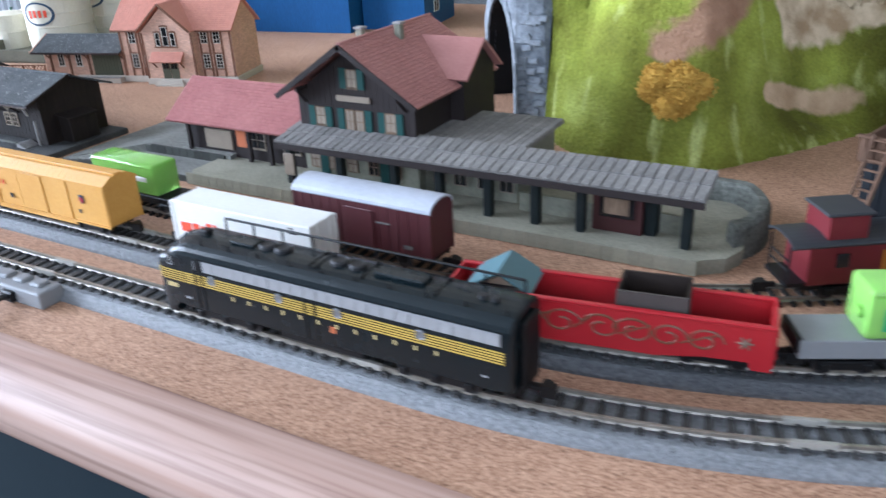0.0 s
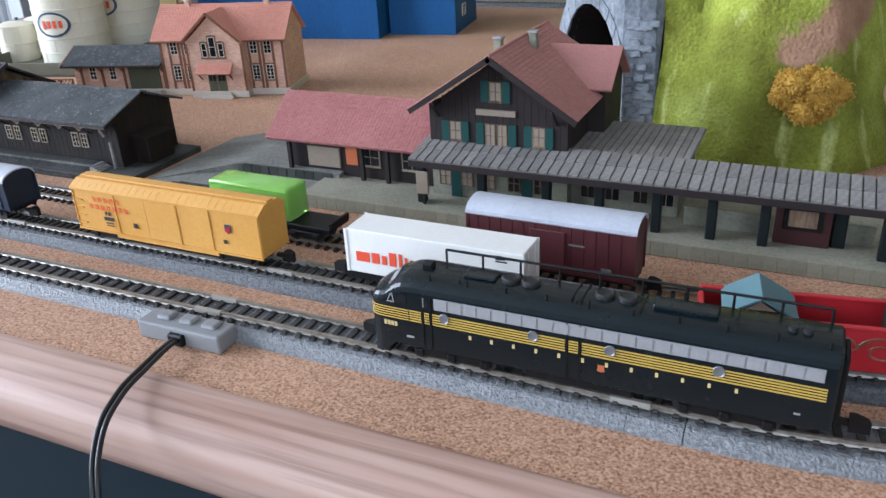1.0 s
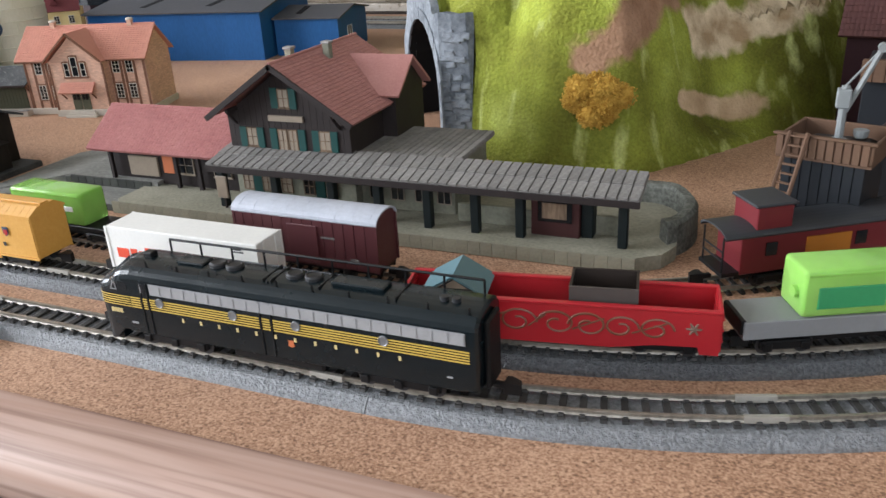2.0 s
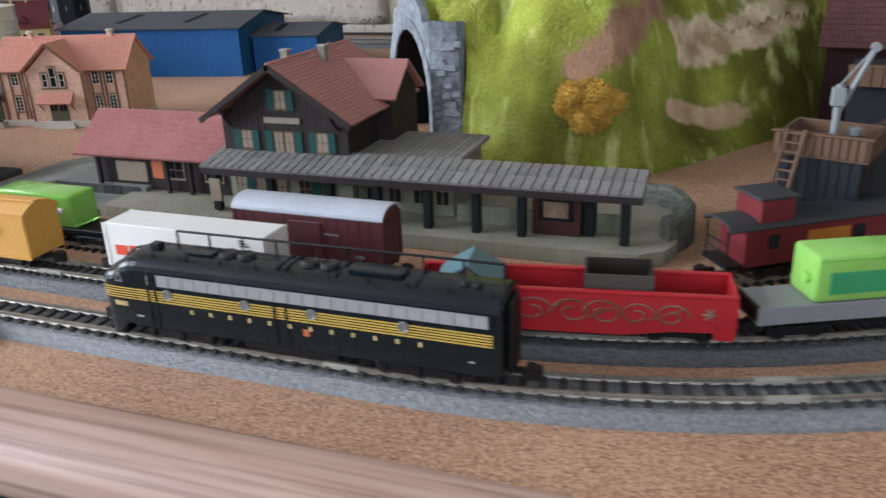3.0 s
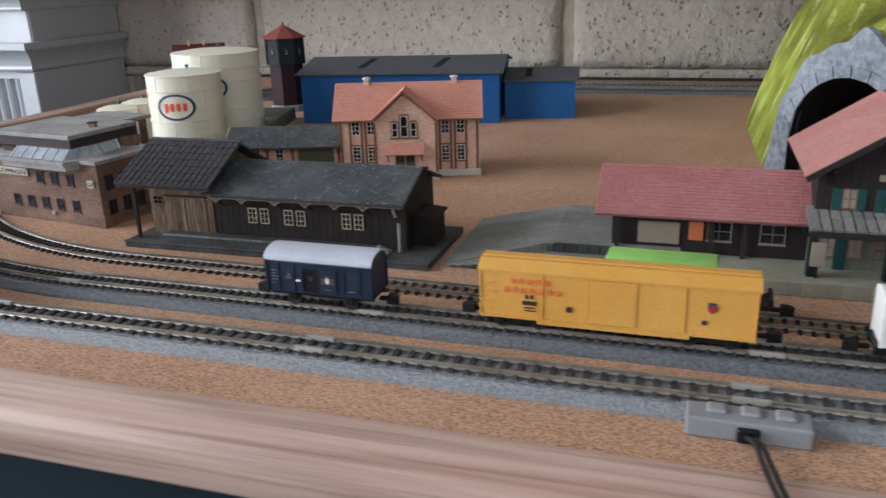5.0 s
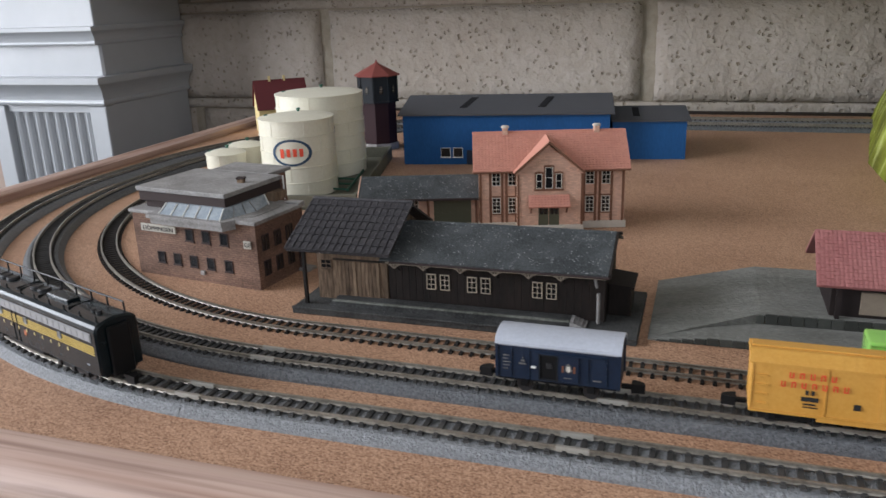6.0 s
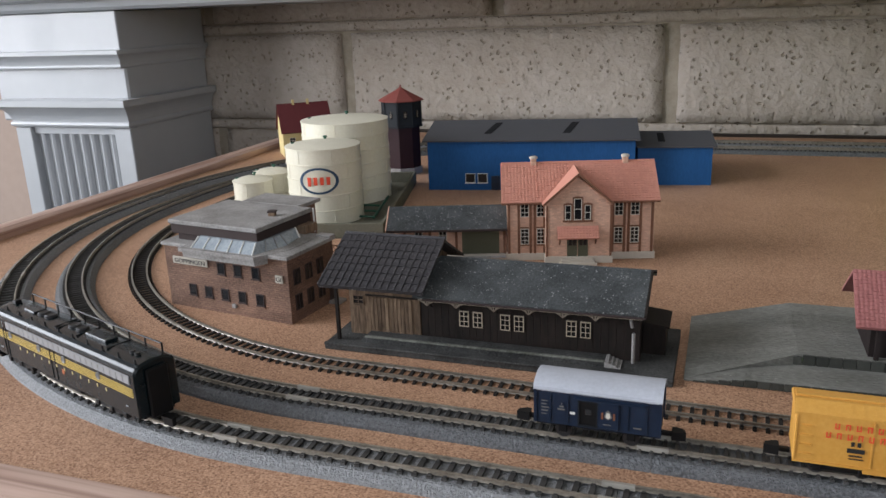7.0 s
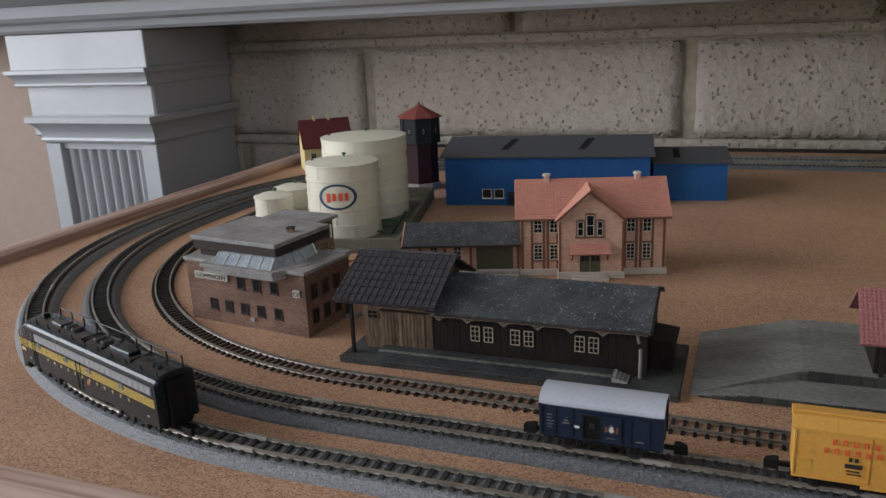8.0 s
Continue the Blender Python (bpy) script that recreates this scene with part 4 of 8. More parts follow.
def diesel(label, m):
    """A long streamlined diesel locomotive; its nose looks along local -x."""
    L0, L1, W = -0.0487, 0.0488, 0.0070
    ob = thing("diesel_locomotive", label, "locomotive", "diesel locomotives")
    ob.matrix_basis = m
    Z0, ZS, ZT = 0.0046, 0.0183, 0.0216
    rings = []
    # blunt nose with a bonnet, then the raked windscreen and the full body
    for x, w, zs, zt, z0 in ((L0 + 0.0000, 0.0042, 0.0138, 0.0155, 0.0022), (L0 + 0.0005, 0.0057, 0.0143, 0.0167, 0.0014), (L0 + 0.0015, 0.0065, 0.0148, 0.0175, 0.0012), (L0 + 0.0026, 0.0068, 0.0151, 0.0179, 0.0012),
                             (L0 + 0.0040, 0.0069, 0.0154, 0.0182, 0.0022), (L0 + 0.0066, 0.0070, 0.0172, 0.0206, Z0), (L0 + 0.0084, W, ZS - 0.0003, 0.0213, Z0), (L0 + 0.0110, W, ZS, ZT, Z0), (0.0, W, ZS, ZT, Z0),
                             (L1 - 0.0006, W, ZS, ZT, Z0), (L1, W - 0.0006, ZS - 0.0003, ZT - 0.0007, Z0)):
        rings.append(body_ring(x, w, zs, zt, z0, 12))
    part("body", loft(rings), LOCO, ob, "very dark green painted body")
    part("rear_diaphragm", box(L1, L1 + 0.0012, -0.0036, 0.0036, 0.0034, 0.0192, 0.0004), BLACK, ob)
    part("nose_pilot", prism([(-0.0056, 0.0006), (0.0056, 0.0006), (0.0050, 0.0046), (-0.0050, 0.0046)], L0 + 0.0004, L0 + 0.0040), LOCO, ob)
    for sgn in (-1, 1):
        part("windscreen", sheet([(L0 + 0.0042, sgn * 0.0004, 0.0186), (L0 + 0.0064, sgn * 0.0004, 0.0207), (L0 + 0.0065, sgn * 0.0044, 0.0197), (L0 + 0.0045, sgn * 0.0054, 0.0175)], -0.0004), WINDSCREEN, ob, "glossy reflecting windscreen")
    part("headlight", lathe([(0.0002, 0), (0.0012, 0), (0.0012, 0.0007), (0.0009, 0.0008)], 16), CHROME, ob, at=pose(L0 + 0.0004, 0, 0.0152, 0, -66, 0))
    for sgn in (-1, 1):
        # flank details sit a little proud of the body side
        def band(x0, x1, z0, z1, out=0.00014):
            a, b = sgn * (W - 0.0003), sgn * (W + out)
            return x0, x1, min(a, b), max(a, b), z0, z1
        a_, b_ = band(0, 0, 0, 0)[2:4]
        gr = part("grille_band", box(*band(-0.0320, 0.0462, 0.0150, 0.0178)), SILVER, ob, "silver ventilation grille band")
        for i in range(23):
            x = -0.0320 + 0.0782 * (i + 0.5) / 23
            part("grille_louvre", box(*band(x - 0.00150, x + 0.00150, 0.01525, 0.01755, 0.00030)), SILVER, gr)
        for k in range(5):
            z = 0.0110 + 0.00062 * k
            bm = B()
            for a, b in ((-0.0382, -0.0353), (-0.0345, -0.0333), (-0.0325, -0.0023), (-0.0015, 0.0005), (0.0013, 0.0470)):
                add_box(bm, *band(a, b, z, z + 0.00030))
            part("gold_stripe", bm, GOLD, ob, "thin gold pinstripe")
        bm = B()
        for k in range(5):
            z = 0.0110 + 0.00062 * k
            pts = [(-0.0384, 0.00712), (L0 + 0.0040, 0.00704), (L0 + 0.0026, 0.00692), (L0 + 0.0015, 0.00662), (L0 + 0.0004, 0.0058), (L0 - 0.0002, 0.0044)]
            for (xa, ya), (xb, yb) in zip(pts, pts[1:]):
                bm.faces.new([bm.verts.new(p) for p in ((xa, sgn * ya, z), (xb, sgn * yb, z), (xb, sgn * yb, z + 0.00030), (xa, sgn * ya, z + 0.00030))])
        part("nose_stripe", bm, GOLD, ob, "gold stripes wrapped round the nose")
        for x in (-0.0296, -0.0092, 0.0071, 0.0281):
            part("porthole", lathe([(0.0002, 0.0002), (0.0009, 0.0002), (0.0011, 0.0004), (0.0012, 0.0003), (0.0012, 0)][::-1], 20), PORTHOLE, ob, "round porthole", at=pose(x, sgn * W, 0.0132, -90 * sgn, 0, 0))
        # the flank lettering, as plain small bars
        for i in range(12):
            x = (-0.0236 + 0.00502 * i) * (1 if sgn < 0 else -1)
            part("flank_bar", box(*band(x - 0.00030, x + 0.00030, 0.0091, 0.0101)), PALE_GOLD, ob, "pale gold lettering bar")
        part("crest", prism([(0.0046, 0.0079), (0.0048, 0.0090), (0.0046, 0.0093), (0.0062, 0.0093), (0.0060, 0.0090), (0.0062, 0.0079), (0.0054, 0.0076)], a_, b_, "y"), CREST, ob, "small red crest")
        for i in range(4):
            x = -0.0448 + 0.00088 * i
            part("number_bar", box(*band(x, x + 0.00066, 0.0090, 0.0101)), PALE_GOLD, ob, "pale gold number bar")
        part("builder_plate", box(*band(-0.0392, -0.0374, 0.0066, 0.0071)), SILVER, ob)
        part("rear_plate", box(*band(0.0420, 0.0432, 0.0070, 0.0074)), SILVER, ob)
        part("side_window", prism([(-0.0416, 0.0153), (-0.0388, 0.0153), (-0.0388, 0.0174), (-0.0412, 0.0174)], a_, b_, "y"), GLASS_DARK, ob, "dark cab window")
        o_ = b_ + (0.0001 if sgn > 0 else 0)
        part("window_surround", prism([(-0.0438, 0.0151), (-0.0419, 0.0151), (-0.0419, 0.0153), (-0.0435, 0.0153)], a_, o_, "y"), SILVER, ob)
        part("window_surround", prism([(-0.0438, 0.0151), (-0.0435, 0.0153), (-0.0425, 0.0172), (-0.0427, 0.0174)], a_, o_, "y"), SILVER, ob)
        part("window_surround", prism([(-0.0421, 0.0153), (-0.0419, 0.0153), (-0.0423, 0.0174), (-0.0425, 0.0172)], a_, o_, "y"), SILVER, ob)
        part("door_window", box(*band(-0.0345, -0.0333, 0.0153, 0.0173)), GLASS_DARK, ob, "dark cab door window")
        part("window_surround", box(*band(-0.0347, -0.0345, 0.0152, 0.0174, 0.0002)), SILVER, ob)
        for x in (-0.0349, -0.0329, -0.0019, 0.0009):
            part("door_seam", box(*band(x - 0.00013, x + 0.00013, 0.0044, 0.0178, 0.0002)), BLACK, ob)
        part("skirt", box(L0 + 0.0080, L1 - 0.0030, min(sgn * 0.0060, sgn * 0.0069), max(sgn * 0.0060, sgn * 0.0069), 0.0040, 0.0056, 0.0003), LOCO, ob)
        # grab rail on stanchions along the roof edge
        bm = B()
        y2 = sgn * 0.0046
        if sgn > 0:
            add_tube(bm, (-0.0338, y2, 0.0241), (0.0464, y2, 0.0241), 0.00030, 6)
            part("roof_handrail", bm, BLACK, ob, "thin black roof handrail")
        else:
            bm.free()
        for i in range(10):
            x = -0.0338 + 0.00891 * i
            part("handrail_stanchion", tube((x, y2, 0.0202), (x, y2, 0.0241 if sgn > 0 else 0.0222), 0.00028, 6), BLACK, ob)
    # roof equipment
    for x in (-0.0165, -0.0120, 0.0040, 0.0088):
        part("roof_fan", lathe([(0.0003, 0), (0.0021, 0), (0.0021, 0.0007), (0.0017, 0.0010), (0.0014, 0.0008), (0.0004, 0.0007)], 22), DARKMETAL, ob, at=pose(x, 0, ZT - 0.0001))
    for x in (0.0398, 0.0424):
        part("exhaust_stack", lathe([(0.0003, 0), (0.0009, 0), (0.0009, 0.0010), (0.0005, 0.0010)], 16), DARKMETAL, ob, at=pose(x, -0.0012, ZT - 0.0002))
    part("roof_hatch", box(0.0140, 0.0265, -0.0022, 0.0022, ZT - 0.0003, ZT + 0.0009, 0.0003), LOCO, ob)
    part("roof_hatch", box(-0.0270, -0.0195, -0.0022, 0.0022, ZT - 0.0003, ZT + 0.0006, 0.0003), LOCO, ob)
    part("horn_box", box(-0.0374, -0.0348, -0.0012, 0.0012, ZT - 0.0003, ZT + 0.0012, 0.0003), BLACK, ob)
    for x in (-0.0270, -0.0010, 0.0300):
        part("lift_ring", tube((x, -0.0042, 0.0204), (x, -0.0038, 0.0218), 0.0002, 6), BLACK, ob)
    for x in (-0.0020, 0.0000, 0.0120, 0.0300):
        part("roof_seam", box(x - 0.00012, x + 0.00012, -0.0040, 0.0040, ZT - 0.0014, ZT + 0.00012), BLACK, ob)
    bogie(ob, -0.0290, 3, 0.0160)
    bogie(ob, 0.0300, 3, 0.0160)
    part("fuel_tank", box(-0.0120, 0.0120, -0.0055, 0.0055, 0.0012, 0.0044, 0.0006), BLACK, ob)
    part("frame", box(L0 + 0.0050, L1 - 0.0010, -0.0052, 0.0052, 0.0034, 0.0050), BLACK, ob)
    coupler(ob, L1 + 0.0004, 1)
    coupler(ob, L0 + 0.0010, -1)
    return ob


LOCO_S1 = at_x(0.0012)
diesel("dark green streamlined diesel locomotive with gold pinstripes and roof handrails", on_track(LOCO_S1, R1, F1, RAIL1))
LOCO_S2 = (XR - XL) + R1 * radians(19.0)
diesel("dark green streamlined diesel locomotive rounding the curve", on_track(LOCO_S2, R1, F1, RAIL1))


def arched_roof(x0, x1, w, z_side, z_top, thick=0.0005, n=12):
    top = [(-w * math.cos(math.pi * i / n), z_side + (z_top - z_side) * math.sin(math.pi * i / n)) for i in range(n + 1)]
    low = [(y * 0.95, z - thick) for y, z in top[::-1]]
    return prism(top + low, x0, x1)


def van(name, label, category, m, half, w, z_top, wall, roof, planks=0):
    """A four-wheeled van with an arched roof."""
    ob = thing(name, label, category, "freight wagons")
    ob.matrix_basis = m
    z0, zs = 0.0044, z_top - 0.0030
    n = 10
    prof = [(-w, z0), (-w, zs)] + [(-w * math.cos(math.pi * i / n), zs + 0.0024 * math.sin(math.pi * i / n)) for i in range(1, n)] + [(w, zs), (w, z0)]
    part("body", prism(prof, -half, half), wall, ob)
    part("roof", arched_roof(-half - 0.0005, half + 0.0005, w + 0.0005, zs - 0.0001, z_top), roof, ob, "pale grey arched roof")
    under_frame(ob, -half, half)
    for x in (-half * 0.55, half * 0.55):
        wheelset(ob, x)
        for y in (-0.0050, 0.0050):
            part("axle_guard", box(x - 0.0012, x + 0.0012, y - 0.0003, y + 0.0003, 0.0016, 0.0046, 0.0002), BLACK, ob)
    for sgn in (-1, 1):
        coupler(ob, sgn * half, sgn)
        y = sgn * w
        for i in range(planks):
            x = -half + 2 * half * (i + 0.5) / planks
            part("board", box(x - half / planks + 0.00012, x + half / planks - 0.00012, min(y, y + sgn * 0.00025), max(y, y + sgn * 0.00025), z0 + 0.0003, zs - 0.0004), wall, ob)
        for x in (-half, half):
            part("corner_post", box(x - 0.0004, x + 0.0004, min(y - sgn * 0.0002, y + sgn * 0.0004), max(y - sgn * 0.0002, y + sgn * 0.0004), z0, zs), wall, ob)
    return ob


# navy van with a half-open sliding door and pale printing
navy = van("covered_van", "navy blue covered van with a pale grey roof and open doorway", "wagon", on_track(at_x(-0.2197), R2, F2, RAIL1), 0.0170, 0.0060, 0.0178, NAVY, ROOF_GREY)
y = -0.0060
part("sliding_door", box(0.0000, 0.0062, y - 0.0005, y, 0.0050, 0.0128, 0.0002), NAVY, navy, "navy sliding door with a pale crest")
# the body is solid here; a black plate paints the shaded inside
part("doorway", box(-0.0046, 0.0000, y - 0.0003, y + 0.0002, 0.0052, 0.0126), BLACK, navy, "black plate for the dark open doorway")
part("hatch", box(-0.0030, -0.0012, y - 0.0005, y - 0.0002, 0.0086, 0.0102, 0.0002), DARKMETAL, navy)
part("door_rail", box(-0.0060, 0.0130, y - 0.0007, y - 0.0002, 0.0128, 0.0132), NAVY, navy)
crest = part("crest", prism([(0.0022, 0.0086), (0.0026, 0.0102), (0.0033, 0.0108), (0.0040, 0.0102), (0.0044, 0.0086), (0.0033, 0.0078)], y - 0.0006, y - 0.0004, "y"), GOLD_PRINT, navy, "faded printed crest")
part("crest_field", prism([(0.0027, 0.0088), (0.0029, 0.0100), (0.0037, 0.0100), (0.0039, 0.0088), (0.0033, 0.0082)], y - 0.0007, y - 0.00058, "y"), WINDOW_WHITE, crest)
for s in (-1, 1):
    part("crest_supporter", box(0.0033 + s * 0.0016 - 0.0003, 0.0033 + s * 0.0016 + 0.0003, y - 0.0006, y - 0.0004, 0.0080, 0.0100), SCROLL, crest)
for i in range(5):
    part("printed_line", box(-0.0152, -0.0152 + 0.0014 + 0.0004 * (i % 3), y - 0.00045, y - 0.0001, 0.0072 + 0.0010 * i, 0.0074 + 0.0010 * i), GOLD_PRINT, navy)
for k in range(3):
    part("printed_sign", box(-0.0106 + 0.0005 * k, -0.0086 - 0.0004 * k, y - 0.00045, y - 0.0001, 0.0090 + 0.0009 * k, 0.0094 + 0.0009 * k), GOLD_PRINT, navy)
part("printed_sign", box(-0.0072, -0.0058, y - 0.00045, y - 0.0001, 0.0082, 0.0088), WHITE, navy)
part("door_frame", ring_frame(-0.0050, 0.0004, 0.0050, 0.0128, 0.0004, y - 0.0006, y), TOWER_TOP, navy)
for x in (0.0020, 0.0100):
    part("printed_line", box(x, x + 0.0022, y - 0.0006, y - 0.0001, 0.0063, 0.0065), GOLD_PRINT, navy)
for x in (-0.0128, -0.0078, 0.0085, 0.0135):
    part("side_rib", box(x - 0.0002, x + 0.0002, y - 0.0003, y, 0.0050, 0.0134), NAVY, navy)

# maroon van
maroon = van("covered_van", "dark maroon boarded covered van with a pale grey roof", "wagon", on_track(at_x(-0.0210), R3, F3, RAIL3), 0.0235, 0.0058, 0.0218, MAROON, ROOF_GREY, 14)
y = -0.0061
part("sliding_door", box(-0.0050, 0.0050, y - 0.0004, y, 0.0052, 0.0168, 0.0002), MAROON, maroon)
part("printed_line", box(0.0060, 0.0105, y - 0.0003, y, 0.0132, 0.0137), GOLD_PRINT, maroon)
part("printed_line", box(0.0150, 0.0178, y - 0.0003, y, 0.0070, 0.0080), GOLD_PRINT, maroon)
for i in range(9):
    x = -0.0215 + 0.0054 * i
    part("roof_seam", arched_roof(x - 0.00012, x + 0.00012, 0.00636, 0.01872, 0.02184), ROOF_GREY, maroon)

# white container on a flat wagon
cont = thing("container_wagon", "black flat wagon carrying a container", "wagon", "freight wagons")
cont.matrix_basis = on_track(at_x(-0.0444), R2, F2, RAIL1)
under_frame(cont, -0.0262, 0.0262, 0.0026, 0.0050, 0.0052)
for x in (-0.0150, 0.0150):
    wheelset(cont, x)
for sgn in (-1, 1):
    coupler(cont, sgn * 0.0262, sgn)
box_ob = thing("freight_container", "glossy white container with orange-red printed bars", "container")
box_ob.matrix_basis = on_track(at_x(-0.0444), R2, F2, RAIL1)
part("shell", box(-0.0250, 0.0250, -0.0056, 0.0056, 0.0050, 0.0176, 0.0003, 2), WHITE, box_ob)
for x in (-0.0249, 0.0249):
    for y in (-0.0056, 0.0056):
        part("corner_post", box(x - 0.0006, x + 0.0003, y - 0.0002, y + 0.0002, 0.0051, 0.0175), WHITE, box_ob)
y = -0.0057
for x, w, h in ((-0.0222, 0.0040, 0.0028), (-0.0174, 0.0022, 0.0030), (-0.0144, 0.0014, 0.0026), (-0.0122, 0.0020, 0.0038), (-0.0094, 0.0010, 0.0038), (-0.0076, 0.0008, 0.0030), (-0.0060, 0.0024, 0.0026)):
    part("printed_bar", box(x, x + w, y - 0.0001, y + 0.0002, 0.0086, 0.0086 + h), ORANGE_RED, box_ob, "orange-red printed bar")
part("printed_plate", box(0.0150, 0.0182, y - 0.0001, y + 0.0002, 0.0072, 0.0080), PRINT, box_ob)
for i in range(3):
    part("printed_line", box(0.0178, 0.0208 - 0.0006 * i, y - 0.0001, y + 0.0002, 0.0148 + 0.0007 * i, 0.0151 + 0.0007 * i), PRINT, box_ob)
for y in (-0.0026, 0.0026):
    part("door_rod", tube((0.0252, y, 0.0056), (0.0252, y, 0.0170), 0.0002, 6), WHITE, box_ob)

# yellow boxcar
yc = thing("boxcar", "yellow boxcar with red and black printed markings", "wagon", "freight wagons")
yc.matrix_basis = on_track(at_x(-0.1338), R2, F2, RAIL1)
H, W = 0.0362, 0.0062
part("body", box(-H, H, -W, W, 0.0038, 0.0172, 0.0002), YELLOW, yc)
part("roof", prism([(-W - 0.0004, 0.0168), (-W - 0.0004, 0.0174), (-0.0030, 0.0195), (0.0030, 0.0195), (W + 0.0004, 0.0174), (W + 0.0004, 0.0168)], -H - 0.0004, H + 0.0004), YELLOW, yc)
for i in range(26):
    x = -H + 0.0014 + 0.00278 * i
    for sgn in (-1, 1):
        part("roof_rib", sheet([(x - 0.0003, sgn * 0.0032, 0.01945), (x + 0.0003, sgn * 0.0032, 0.01945), (x + 0.0003, sgn * (W + 0.0004), 0.01746), (x - 0.0003, sgn * (W + 0.0004), 0.01746)], 0.0003), YELLOW, yc)
part("roof_walk", box(-H, H, -0.0016, 0.0016, 0.0195, 0.0200, 0.0001), YELLOW, yc)
for sgn in (-1, 1):
    y = sgn * W
    a, b = min(y, y + sgn * 0.0003), max(y, y + sgn * 0.0003)
    part("sliding_door", box(-0.0060, 0.0060, a, b, 0.0042, 0.0166, 0.0001), YELLOW, yc)
    for x in (-H + 0.0004, -0.0185, -0.0062, 0.0062, 0.0185, H - 0.0004):
        part("panel_rib", box(x - 0.00018, x + 0.00018, a, b, 0.0040, 0.0166), YELLOW, yc)
    part("sill", box(-H, H, a, b, 0.0034, 0.0040), YELLOW, yc)
    part("sill", box(-0.020, 0.020, a, b, 0.0024, 0.0036), YELLOW, yc)
    for k in range(4):
        part("ladder_rung", box(-H + 0.0012 if sgn < 0 else H - 0.0042, -H + 0.0042 if sgn < 0 else H - 0.0012, a - (0.0003 if sgn < 0 else 0), b + (0.0003 if sgn > 0 else 0), 0.0058 + 0.0026 * k, 0.0061 + 0.0026 * k), YELLOW, yc)
y = -W - 0.0003
for row, x0, n in ((0.0138, -0.0272, 5), (0.0112, -0.0290, 7)):
    for i in range(n):
        x = x0 + 0.0024 * i
        bm = box(x, x + 0.0003, y - 0.0001, y, row, row + 0.0016)
        add_box(bm, x + 0.0008, x + 0.0011, y - 0.0001, y, row, row + 0.0016)
        add_box(bm, x + 0.0003, x + 0.0008, y - 0.0001, y, row + (0.0013 if i % 2 else 0.0), row + (0.0016 if i % 2 else 0.0003))
        part("printed_bar", bm, ORANGE_RED, yc, "red printed bar")
for x, w, z, h in ((-0.0232, 0.0008, 0.0096, 0.0012), (-0.0218, 0.0008, 0.0096, 0.0012), (-0.0240, 0.0040, 0.0078, 0.0012), (-0.0235, 0.0030, 0.0068, 0.0004), (-0.0235, 0.0034, 0.0060, 0.0003), (0.0228, 0.0012, 0.0070, 0.0012), (-0.0120, 0.0016, 0.0068, 0.0016)):
    part("number_bar", box(x, x + w, y - 0.0001, y, z, z + h), PRINT, yc, "black printed bar")
part("shield", prism([(0.0240, 0.0112), (0.0240, 0.0132), (0.0262, 0.0132), (0.0262, 0.0112), (0.0251, 0.0102)], y - 0.0001, y, "y"), BLUE_RING, yc, "small blue and red printed shield")
part("shield_field", prism([(0.0243, 0.0113), (0.0243, 0.0124), (0.0259, 0.0124), (0.0259, 0.0113), (0.0251, 0.0105)], y - 0.0002, y - 0.0001, "y"), RED, yc)
under_frame(yc, -H + 0.004, H - 0.004, 0.0022, 0.0040, 0.0040)
bogie(yc, -0.0250)
bogie(yc, 0.0250)
for sgn in (-1, 1):
    coupler(yc, sgn * H, sgn)

